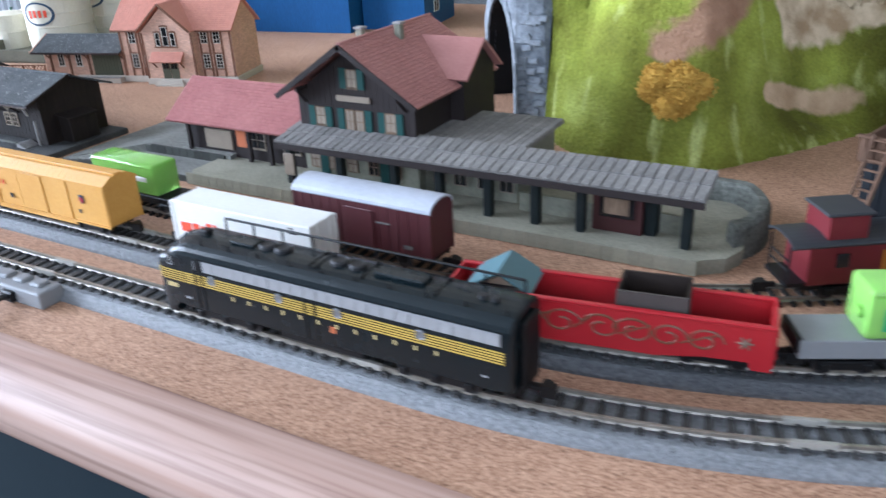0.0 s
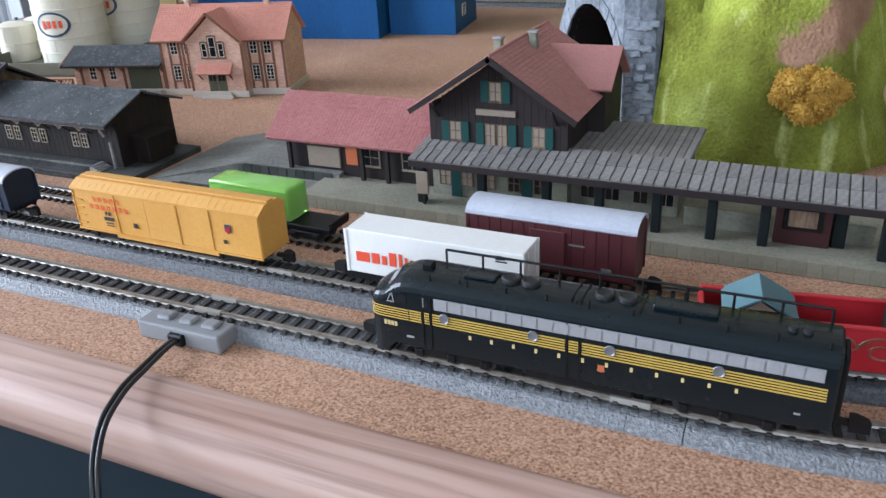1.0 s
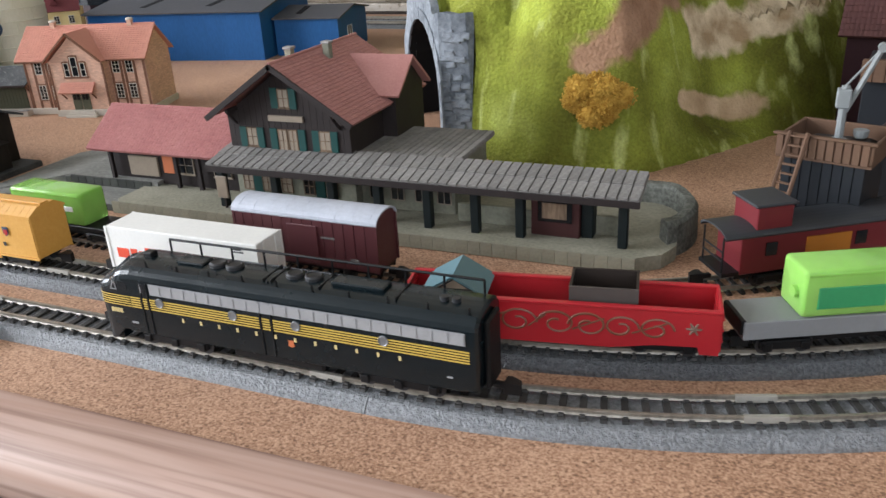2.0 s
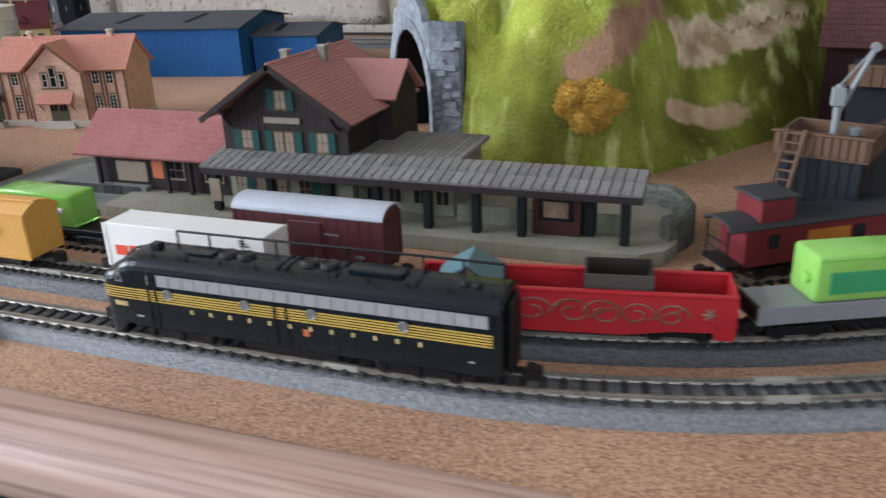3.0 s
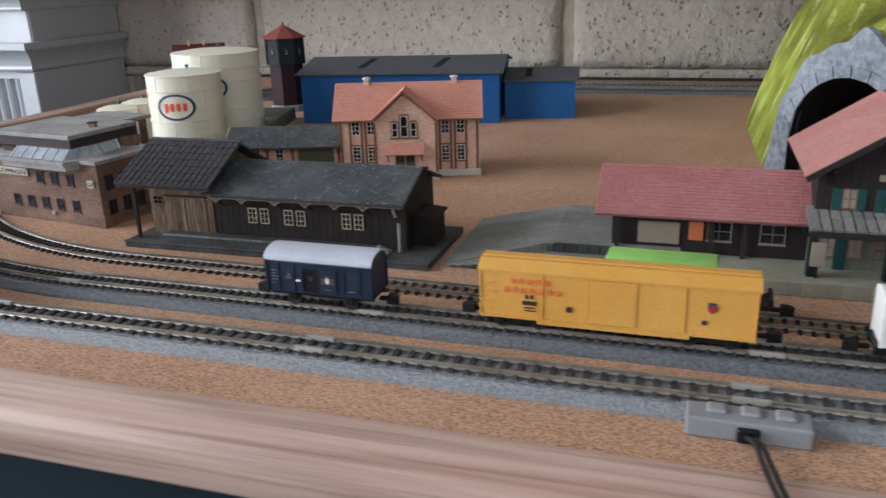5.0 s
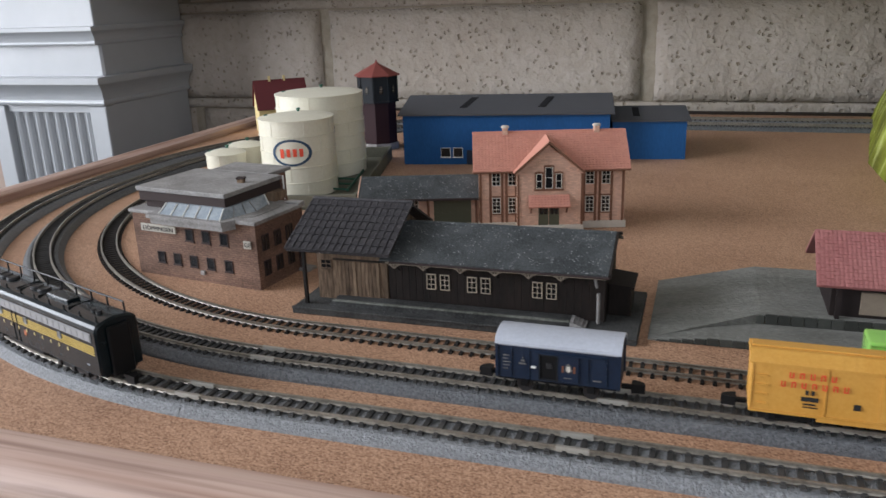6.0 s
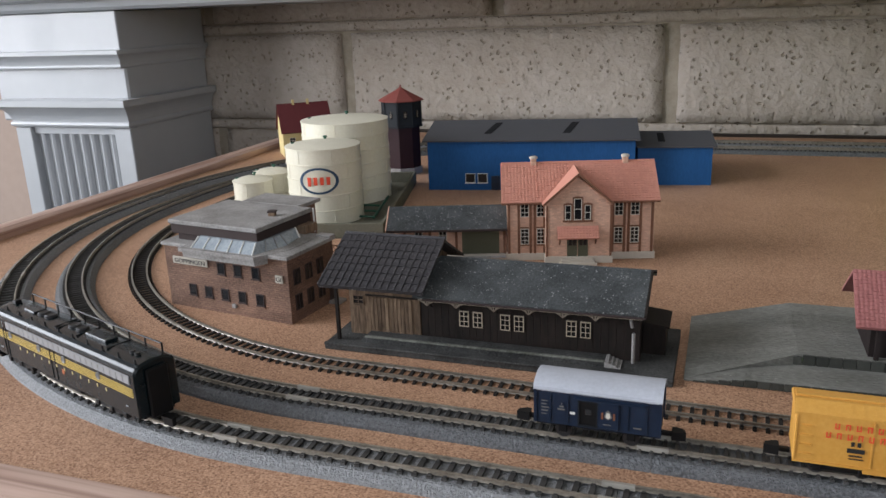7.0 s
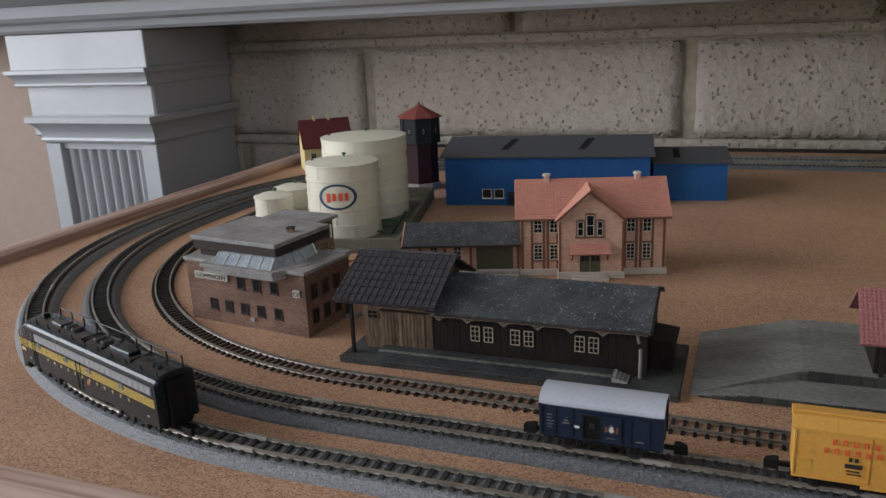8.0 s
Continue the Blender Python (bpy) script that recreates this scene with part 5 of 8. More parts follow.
# red gondola with raised scrollwork, a small hut and a dark crate inside
gm = on_track(at_x(0.0572) % LEN2, R2, F2, RAIL1)
gond = thing("gondola_wagon", "bright red gondola wagon with tarnished gold scrollwork", "wagon", "freight wagons")
gond.matrix_basis = gm
H, W = 0.0355, 0.0063
part("floor", box(-H + 0.001, H - 0.001, -W + 0.0006, W - 0.0006, 0.0044, 0.0056), GREY_WALL, gond)
for sgn in (-1, 1):
    low = [(-H, 0.0026), (-H + 0.004, 0.0026), (-H + 0.0045, 0.0036), (-0.022, 0.0034), (-0.012, 0.0020), (0.012, 0.0020), (0.022, 0.0034), (H - 0.0045, 0.0036), (H - 0.004, 0.0018), (H, 0.0018), (H, 0.0122), (-H, 0.0122)]
    part("side_wall", prism(low, sgn * W - 0.0004, sgn * W + 0.0004, "y"), RED, gond)
    part("rim", box(-H - 0.0003, H + 0.0003, sgn * W - 0.0007, sgn * W + 0.0007, 0.0118, 0.0126, 0.0002), RED, gond)
    y = sgn * (W + 0.0004)

    def scroll(cx, cz, r, flip, turns=1.3):
        bm = B()
        pts = []
        for i in range(26):
            a = turns * 2 * math.pi * i / 25
            rr = r * (1 - 0.72 * i / 25)
            pts.append((cx + flip * rr * math.cos(a) * 1.35, cz + rr * math.sin(a)))
        rings = []
        for i, (xa, za) in enumerate(pts):
            xn, zn = pts[min(i + 1, len(pts) - 1)]
            xp, zp = pts[max(i - 1, 0)]
            d = Vector((xn - xp, 0, zn - zp)).normalized()
            side = Vector((-d.z, 0, d.x))
            rings.append([Vector((xa, y, za)) + 0.0003 * (math.cos(k * 1.2566) * side + Vector((0, math.sin(k * 1.2566), 0))) for k in range(5)])
        bm.free()
        bm = loft(rings)
        part("scroll", bm, SCROLL, gond, "raised scroll ornament")
    for cx, flip in ((-0.0232, -1), (-0.0165, 1), (-0.0085, 1), (0.0005, -1), (0.0075, -1), (0.0145, 1), (0.0220, 1)):
        scroll(cx, 0.0072, 0.0030 if abs(cx) > 0.01 else 0.0034, flip)
    for xa, xb in ((-0.0200, -0.0110), (-0.0060, -0.0020), (0.0040, 0.0110), (0.0170, 0.0250)):
        part("vine", tube((xa, y, 0.0060), (xb, y, 0.0092), 0.00026, 5), SCROLL, gond)
    for cx in (-0.0305, 0.0300):
        bm = B()
        for k in range(6):
            a = math.pi * k / 3
            add_tube(bm, (cx, y, 0.0080), (cx + 0.0017 * math.cos(a), y, 0.0080 + 0.0016 * math.sin(a)), 0.00045, 5, 0.0002)
        part("rosette", bm, CREAM_DULL, gond, "pale raised rosette")
for x in (-H, H):
    part("end_wall", box(x - 0.0004, x + 0.0004, -W, W, 0.0026, 0.0124, 0.0001), RED, gond)
    for k in range(3):
        part("end_rib", box(x - 0.0007, x + 0.0007, -W, W, 0.0050 + 0.0026 * k, 0.0055 + 0.0026 * k), RED, gond)
under_frame(gond, -H + 0.005, H - 0.005, 0.0024, 0.0044, 0.0042)
bogie(gond, -0.0240)
bogie(gond, 0.0240)
for sgn in (-1, 1):
    coupler(gond, sgn * H, sgn)

hut = thing("model_hut", "small hut with a blue-green roof standing in the gondola", "hut")
hut.matrix_basis = gm @ pose(-0.0235, 0.0004, 0.0056)
part("walls", box(-0.0056, 0.0056, -0.0042, 0.0042, 0, 0.0072), GREY_WALL, hut)
part("gable", prism([(-0.0060, 0.0070), (0.0060, 0.0070), (0, 0.0102)], -0.0046, 0.0046, "y"), CREAM_WALL, hut, "cream gable with dark timbers")
for a, b in (((-0.0040, 0.0072), (0, 0.0098)), ((0.0040, 0.0072), (0, 0.0098)), ((-0.0056, 0.0072), (0.0056, 0.0072))):
    part("timber", tube((a[0], -0.0047, a[1]), (b[0], -0.0047, b[1]), 0.0002, 5), PRINT, hut)
for sgn in (-1, 1):
    part("roof_side", sheet([(0, -0.0062, 0.0112), (0, 0.0062, 0.0112), (sgn * 0.0078, 0.0062, 0.0066), (sgn * 0.0078, -0.0062, 0.0066)], 0.0005), TEAL_ROOF, hut)
crate = thing("open_crate", "dark open-topped crate standing in the gondola", "crate")
crate.matrix_basis = gm @ pose(0.0105, 0.0008, 0.0056)
for x0, x1, y0, y1 in ((-0.0076, 0.0076, -0.0052, -0.0046), (-0.0076, 0.0076, 0.0046, 0.0052), (-0.0076, -0.0070, -0.0046, 0.0046), (0.0070, 0.0076, -0.0046, 0.0046)):
    part("board", box(x0, x1, y0, y1, 0, 0.0098), PLANK_TIN if y0 < -0.005 else UNDER, crate)
part("base", box(-0.0070, 0.0070, -0.0046, 0.0046, 0, 0.0004), UNDER, crate)


def lime_wagon(label, m, load_at, half, lift=0.0):
    ob = thing("flat_wagon", label, "wagon", "freight wagons")
    ob.matrix_basis = m
    part("deck", box(-half, half, -0.0056, 0.0056, 0.0042, 0.0056 + lift, 0.0002), GREY_BOX if lift else BLACK, ob, "dark wagon deck")
    under_frame(ob, -half + 0.003, half - 0.003, 0.0022, 0.0044, 0.0042)
    bogie(ob, -half + 0.010, 2, 0.0085)
    bogie(ob, half - 0.010, 2, 0.0085)
    for sgn in (-1, 1):
        coupler(ob, sgn * half, sgn)
        part("end_stake", box(sgn * half - 0.0006, sgn * half + 0.0006, -0.0052, 0.0052, 0.0054, 0.0074 + 0.5 * lift, 0.0002), BLACK, ob)
    load = thing("green_load", "glossy lime green wrapped load with darker label patches", "load", "green loads")
    load.matrix_basis = m @ pose(load_at, 0, 0.0056 + lift)
    rings = []
    for x, f in ((-0.0162, 0.86), (-0.0160, 0.95), (-0.0154, 1), (0.0, 1.0), (0.0148, 1), (0.0154, 0.96), (0.0157, 0.86)):
        ring = []
        for i in range(28):
            a = 2 * math.pi * (i + 0.5) / 28
            c, s = math.cos(a), math.sin(a)
            ring.append((x, 0.0054 * f * math.copysign(abs(c) ** 0.16, c), 0.0056 + 0.0056 * f * math.copysign(abs(s) ** 0.16, s)))
        rings.append(ring)
    part("wrap", loft(rings), LIME, load, "clear lime green wrapping", smooth=True)
    part("core", box(-0.0150, 0.0140, -0.0042, 0.0042, 0.0008, 0.0094, 0.0008, 2), GREEN_CORE, load, "green goods inside the wrapping")
    part("label_patch", box(-0.0130, 0.0020, -0.0056, -0.0050, 0.0020, 0.0072, 0.0002), GREEN_PATCH, load)
    part("label_patch", box(0.0028, 0.0118, -0.0056, -0.0050, 0.0048, 0.0066, 0.0002), WHITE, load)
    part("top_seam", box(-0.0158, 0.0153, -0.0056, -0.0052, 0.0098, 0.0106, 0.0002), LIME, load)
    part("end_knob", tube((-0.0172, -0.0020, 0.0052), (-0.0158, -0.0020, 0.0052), 0.0014, 10), LIME, load)


lime_wagon("dark flat wagon carrying a lime green load", on_track(at_x(-0.1165), R3, F3, RAIL3), -0.0060, 0.0245)
lime_wagon("dark flat wagon carrying a lime green load beside the gondola", on_track(LEN2 + at_x(0.1225), R2, F2, RAIL1), 0.0020, 0.0265, 0.0030)

# caboose on the inner curve
cab = thing("caboose", "dark red caboose with a cupola and amber panel", "caboose")
cab.matrix_basis = on_track(LEN3 - R3R[0] * radians(33.2), R3R, F3R, RAIL3) @ Matrix.Diagonal((1, 1, 1.03, 1))
H, W = 0.0225, 0.0060
part("body", box(-H, H, -W, W, 0.0046, 0.0150, 0.0002), CABOOSE, cab)
part("roof", arched_roof(-H - 0.0050, H + 0.0050, W + 0.0008, 0.0152, 0.0172), CAB_ROOF, cab, "charcoal arched roof")
part("cupola", box(-H + 0.0040, -H + 0.0140, -W + 0.0004, W - 0.0004, 0.0160, 0.0222, 0.0002), CABOOSE, cab)
part("cupola_roof", box(-H + 0.0030, -H + 0.0150, -W - 0.0002, W + 0.0002, 0.0222, 0.0230, 0.0003), CAB_ROOF, cab)
part("end_deck", box(-H - 0.0050, -H, -W, W, 0.0046, 0.0056), BLACK, cab)
part("end_deck", box(H, H + 0.0050, -W, W, 0.0046, 0.0056), BLACK, cab)
for sgn in (-1, 1):
    bm = B()
    for y in (-0.0050, 0.0050):
        add_tube(bm, (sgn * (H + 0.0045), y, 0.0056), (sgn * (H + 0.0045), y, 0.0150), 0.0003, 6)
    for z in (0.0086, 0.0110):
        add_tube(bm, (sgn * (H + 0.0045), -0.0050, z), (sgn * (H + 0.0045), 0.0050, z), 0.00025, 6)
    part("end_railing", bm, BLACK, cab)
    coupler(cab, sgn * (H + 0.0046), sgn)
part("amber_panel", box(-0.0040, 0.0090, -W - 0.0003, -W, 0.0056, 0.0130), AMBER, cab)
for x in (-0.0140, 0.0120):
    w = part("window", box(x - 0.0016, x + 0.0016, -W - 0.0003, -W + 0.0002, 0.0092, 0.0128), GLASS_DARK, cab)
under_frame(cab, -H, H, 0.0024, 0.0046, 0.0042)
bogie(cab, -0.0120, 2, 0.0075)
bogie(cab, 0.0120, 2, 0.0075)


# ---------- buildings: local x along the front, front face towards local -y ----------
def roof_slab(name, parent, x0, x1, eave, ridge, mat, thick=0.0007, label=""):
    """One roof slope from its eave (y, z) to its ridge (y, z)."""
    return part(name, sheet([(x0, *eave), (x1, *eave), (x1, *ridge), (x0, *ridge)], thick), mat, parent, label)


def slope_pieces(name, parent, x0, x1, eave, ridge, mat, nx, ny, lift=0.0003, gap=0.00012, skew=True):
    """Tiles or slats on a roof slope, each a piece with its own lower edge."""
    (ye, ze), (yr, zr) = eave, ridge
    run = math.hypot(yr - ye, zr - ze)
    w, h = (x1 - x0) / nx, run / ny
    bm = B()
    add_box(bm, gap / 2, w - gap / 2, 0, h * 1.08, 0, lift)
    for v in bm.verts:
        if v.co.z > lift / 2 and v.co.y > h * 0.5:
            v.co.z *= 0.35
    tilt = math.degrees(math.atan2(zr - ze, yr - ye))
    flip = yr < ye
    first = None
    for j in range(ny):
        f = j / ny
        for i in range(nx):
            x = x0 + w * i
            if flip:
                m = pose(x + w, ye + (yr - ye) * f, ze + (zr - ze) * f, 0, 0, 180) @ pose(0, 0, 0, math.degrees(math.atan2(zr - ze, ye - yr)))
            else:
                m = pose(x, ye + (yr - ye) * f, ze + (zr - ze) * f, tilt)
            if first is None:
                first = part(name, bm, mat, parent, at=m)
            else:
                again(first, name, m)


def window(parent, x, z, w, h, y, bars=(1, 2), frame_mat=None, pane=None, sill=True, name="window"):
    """Frame proud of the wall at local y, dark pane behind, glazing bars."""
    frame_mat, pane = frame_mat or WINDOW_WHITE, pane or GLASS_DARK
    b = 0.00032
    ob = part(name, ring_frame(x - w / 2, x + w / 2, z, z + h, b, y - 0.00035, y + 0.0002), frame_mat, parent, "small glazed window")
    for i in range(1, bars[0] + 1):
        c = x - w / 2 + w * i / (bars[0] + 1)
        part("glazing_bar", box(c - b * 0.35, c + b * 0.35, y - 0.0003, y + 0.0002, z + b, z + h - b), frame_mat, ob)
    for i in range(1, bars[1] + 1):
        c = z + h * i / (bars[1] + 1)
        part("glazing_bar", box(x - w / 2 + b, x + w / 2 - b, y - 0.00028, y + 0.0002, c - b * 0.35, c + b * 0.35), frame_mat, ob)
    part("pane", box(x - w / 2 + b, x + w / 2 - b, y - 0.00016, y + 0.0001, z + b, z + h - b), pane, ob)
    if sill:
        part("sill", box(x - w / 2 - 0.0003, x + w / 2 + 0.0003, y - 0.0006, y, z - 0.0004, z), frame_mat, ob)
    return ob


def side_window(parent, y, z, w, h, x, frame_mat=None, pane=None):
    """The same on an end wall that looks towards +x."""
    frame_mat, pane = frame_mat or WINDOW_WHITE, pane or GLASS_DARK
    b = 0.0003
    bm = B()
    for a0, a1, c0, c1 in ((-w / 2, -w / 2 + b, 0, h), (w / 2 - b, w / 2, 0, h), (-w / 2 + b, w / 2 - b, 0, b), (-w / 2 + b, w / 2 - b, h - b, h), (-b / 2, b / 2, b, h - b)):
        add_box(bm, x - 0.0002, x + 0.00035, y + a0, y + a1, z + c0, z + c1)
    ob = part("window", bm, frame_mat, parent, "small glazed window")
    part("pane", box(x - 0.0001, x + 0.00016, y - w / 2 + b, y + w / 2 - b, z + b, z + h - b), pane, ob)


# ---- salmon brick station house with a low goods wing ----
def tile_field(name, parent, corner, across, up, nx, ny, mat, lift=0.00035, gap=0.06, label=""):
    """Many small overlapping roof tiles, joined: corner at the eave, across along it, up to the ridge."""
    corner, across, up = Vector(corner), Vector(across), Vector(up)
    normal = across.cross(up).normalized()
    if normal.z < 0:
        normal = -normal
    du, dv = across / nx, up / ny
    random.seed(nx * 31 + ny)
    bm = B()
    for j in range(ny):
        for i in range(nx):
            o = corner + du * (i + gap / 2) + dv * j
            w = du * (1 - gap)
            k = normal * lift * random.uniform(0.8, 1.25)
            base_pts = [o, o + w, o + w + dv * 1.05, o + dv * 1.05]
            top_pts = [o + k, o + w * 0.5 + k * 1.5, o + w + k, o + w + dv * 1.05 + k * 0.2, o + w * 0.5 + dv * 1.05 + k * 0.5, o + dv * 1.05 + k * 0.2]
            b = [bm.verts.new(p) for p in base_pts]
            t = [bm.verts.new(p) for p in top_pts]
            bm.faces.new((t[0], t[1], t[4], t[5]))
            bm.faces.new((t[1], t[2], t[3], t[4]))
            bm.faces.new((b[0], b[1], t[2], t[1], t[0]))
            bm.faces.new((b[1], b[2], t[3], t[2]))
            bm.faces.new((b[3], b[0], t[0], t[5]))
    ob = part(name, bm, mat, parent, label)
    ob["kind"] = "stuff"
    return ob


house = thing("brick_station_house", "pale brick station house with a salmon tiled roof", "house", at=(-0.2905, 0.3655, 0), turn=15.7)
W0, W1, DEP = 0.0015, 0.0728, 0.031
HE, HR = 0.0300, 0.0458
part("plinth", box(W0 - 0.0008, W1 + 0.0008, -0.0008, DEP + 0.0008, 0, 0.0036, 0.0002), STONE_BASE, house, "pale stone plinth")
part("wall", box(W0, W1, 0, DEP, 0.0036, HE + 0.0012), PINK_BRICK, house, "pale brick wall")
for x in (W0, W1 - 0.0006):
    part("gable", prism([(0, HE + 0.001), (DEP, HE + 0.001), (DEP / 2, HR - 0.0008)], x, x + 0.0006), PINK_BRICK, house)
roof_slab("roof", house, -0.0011, 0.0746, (-0.0034, HE), (DEP / 2, HR), TILE_PINK)
roof_slab("roof", house, -0.0011, 0.0746, (DEP + 0.0034, HE), (DEP / 2, HR), TILE_PINK)
part("ridge_cap", tube((-0.0011, DEP / 2, HR + 0.0002), (0.0746, DEP / 2, HR + 0.0002), 0.0006, 6), TILE_PINK, house)
tile_field("roof_tiling", house, (-0.0011, -0.0036, HE + 0.0001), (0.0757, 0, 0), (0, DEP / 2 + 0.0036, HR - HE), 46, 17, TILE_PINK, 0.00026, label="small salmon roof tiles")
for x in (-0.0013, 0.0742):
    part("verge", sheet([(x, -0.0036, HE + 0.0004), (x + 0.0006, -0.0036, HE + 0.0004), (x + 0.0006, DEP / 2, HR + 0.0006), (x, DEP / 2, HR + 0.0006)], 0.0012), TILE_PINK, house)
part("gutter", tube((-0.0011, -0.0036, HE - 0.0005), (0.0180, -0.0036, HE - 0.0005), 0.0004, 6), PILASTER, house)
part("gutter", tube((0.0525, -0.0036, HE - 0.0005), (0.0746, -0.0036, HE - 0.0005), 0.0004, 6), PILASTER, house)
# central bay with its own gable
BX0, BX1, BY = 0.0200, 0.0516, -0.0062
bc = (BX0 + BX1) / 2 - 0.0006
part("bay_plinth", box(BX0 - 0.0006, BX1 + 0.0006, BY - 0.0007, 0, 0, 0.0036, 0.0002), STONE_BASE, house)
part("bay_wall", prism([(BX0, 0.0036), (BX1, 0.0036), (BX1, HE - 0.0006), (bc, HE + 0.0130), (BX0, HE - 0.0006)], BY, 0.002, "y"), PINK_BRICK, house)
for sgn in (-1, 1):
    end = bc + sgn * 0.0170
    part("bay_roof", sheet([(bc, -0.0092, 0.0450), (end, -0.0092, HE), (end, -0.0034, HE), (bc, 0.0146, 0.0450)], 0.0007), TILE_PINK, house)
    part("bargeboard", sheet([(bc, -0.0094, 0.0453), (end, -0.0094, HE + 0.0002), (end, -0.0084, HE + 0.0002), (bc, -0.0084, 0.0453)], 0.0009), PILASTER, house)
# brown strips on both sides of each window column
for x in (0.0071, 0.0129, 0.0150, 0.0207 - 0.0010, 0.0528, 0.0584, 0.0605, 0.0662, W0 + 0.0008, W1 - 0.0010):
    part("pilaster", box(x - 0.0006, x + 0.0006, -0.0005, 0.0002, 0.0036, HE - 0.0006), PILASTER, house)
for x in (BX0, BX1 - 0.0010):
    part("pilaster", box(x, x + 0.0010, BY - 0.0004, BY + 0.0002, 0.0036, HE - 0.001), PILASTER, house)
for x in (0.0100, 0.0179, 0.0556, 0.0634):
    window(house, x, 0.0083, 0.0042, 0.0080, -0.0002, (1, 3), sill=False)
    window(house, x, 0.0222, 0.0042, 0.0068, -0.0002, (1, 2), sill=False)
    part("window_head", box(x - 0.0022, x + 0.0022, -0.0006, 0.0, 0.0164, 0.0171), PILASTER, house)
    part("window_ledge", box(x - 0.0022, x + 0.0022, -0.0007, 0.0, 0.0076, 0.0082), PILASTER, house)
# arched trio in the gable with a moulded surround
for cx, w, z1 in ((bc - 0.0047, 0.0030, 0.0293), (bc, 0.0038, 0.0325), (bc + 0.0047, 0.0030, 0.0293)):
    window(house, cx, 0.0219, w, z1 - 0.0219, BY - 0.0002, (0, 1), sill=False)
    part("window_hood", prism([(cx - w / 2 - 0.0008, z1), (cx + w / 2 + 0.0008, z1), (cx + w / 2 + 0.0003, z1 + 0.0007), (cx, z1 + 0.0010), (cx - w / 2 - 0.0003, z1 + 0.0007)], BY - 0.0007, BY, "y"), PILASTER, house)
    for s in (-1, 1):
        part("window_jamb", box(cx + s * (w / 2 + 0.0003) - 0.0003, cx + s * (w / 2 + 0.0003) + 0.0003, BY - 0.0005, BY, 0.0219, z1), PILASTER, house)
part("window_ledge", box(bc - 0.0072, bc + 0.0072, BY - 0.0008, BY, 0.0209, 0.0218), PILASTER, house)
part("porch_roof", sheet([(bc - 0.0099, BY - 0.0052, 0.0138), (bc + 0.0099, BY - 0.0052, 0.0138), (bc + 0.0099, BY, 0.0186), (bc - 0.0099, BY, 0.0186)], 0.0006), TILE_PINK, house, "small tiled porch roof")
tile_field("porch_tiling", house, (bc - 0.0099, BY - 0.0053, 0.0139), (0.0198, 0, 0), (0, 0.0052, 0.0048), 13, 5, TILE_PINK, 0.00026)
for sgn in (-1, 1):
    part("porch_bracket", tube((bc + sgn * 0.0086, BY - 0.0044, 0.0138), (bc + sgn * 0.0086, BY, 0.0098), 0.0004, 5), PILASTER, house)
    d = part("door", box(bc + min(0.0002, sgn * 0.0050), bc + max(-0.0002, sgn * 0.0050), BY - 0.0004, BY + 0.0002, 0.0036, 0.0141), GREEN_DOOR, house, "olive double door leaf")
    for k in (-1, 1):
        part("pane", box(bc + sgn * 0.0026 + k * 0.0010 - 0.0008, bc + sgn * 0.0026 + k * 0.0010 + 0.0008, BY - 0.0006, BY - 0.0003, 0.0092, 0.0132), GLASS_DARK, d)
for i in range(3):
    part("step", box(bc - 0.0070 - 0.001 * (2 - i), bc + 0.0070 + 0.001 * (2 - i), BY - 0.0016 - 0.0014 * (2 - i), BY - 0.0006, 0.0011 * i, 0.0011 * (i + 1)), STONE_BASE, house)
for x in (0.0151, 0.0605):
    ch = part("chimney", box(x - 0.0014, x + 0.0014, DEP / 2 - 0.0014, DEP / 2 + 0.0014, HR - 0.001, HR + 0.0024, 0.0002), PINK_BRICK, house)
    part("cap", lathe([(0.0012, 0), (0.0021, 0.0002), (0.0021, 0.0009), (0.0016, 0.0013), (0.0010, 0.0013)], 10), STONE_BASE, ch, at=pose(x, DEP / 2, HR + 0.0022))
# goods wing
GX0 = -0.0545
part("wing_wall", box(GX0, W0 - 0.0001, 0.0030, DEP - 0.003, 0.0, 0.0172), PINK_BRICK, house)
roof_slab("wing_roof", house, GX0 - 0.004, W0 - 0.0002, (-0.0030, 0.0172), (0.0150, 0.0252), SLATE, label="dusty dark slate roof")
roof_slab("wing_roof", house, GX0 - 0.004, W0 - 0.0002, (DEP + 0.002, 0.0172), (0.0150, 0.0252), SLATE)
part("wing_fascia", box(GX0 - 0.004, W0 - 0.0002, -0.0034, -0.0029, 0.0162, 0.0173), CONCRETE_DARK, house)
part("verge", sheet([(GX0 - 0.0045, -0.0034, 0.0175), (GX0 - 0.0039, -0.0034, 0.0175), (GX0 - 0.0039, 0.0150, 0.0255), (GX0 - 0.0045, 0.0150, 0.0255)], 0.001), PINK_BRICK, house)
part("gable", prism([(0.003, 0.0172), (DEP - 0.003, 0.0172), (0.0150, 0.0242)], GX0, GX0 + 0.0006), PINK_BRICK, house)
for x in (-0.0429, -0.0308):
    window(house, x, 0.0082, 0.0040, 0.0070, 0.0029, (1, 2))
part("goods_door", box(-0.0212, -0.0026, 0.0024, 0.0032, 0.0031, 0.0150), GREEN_DOOR, house, "olive sliding goods door")
for i in range(9):
    x = -0.0212 + 0.0186 * i / 9
    part("door_board", box(x + 0.0001, x + 0.0186 / 9 - 0.0001, 0.0021, 0.0025, 0.0032, 0.0148), GREEN_DOOR, house)
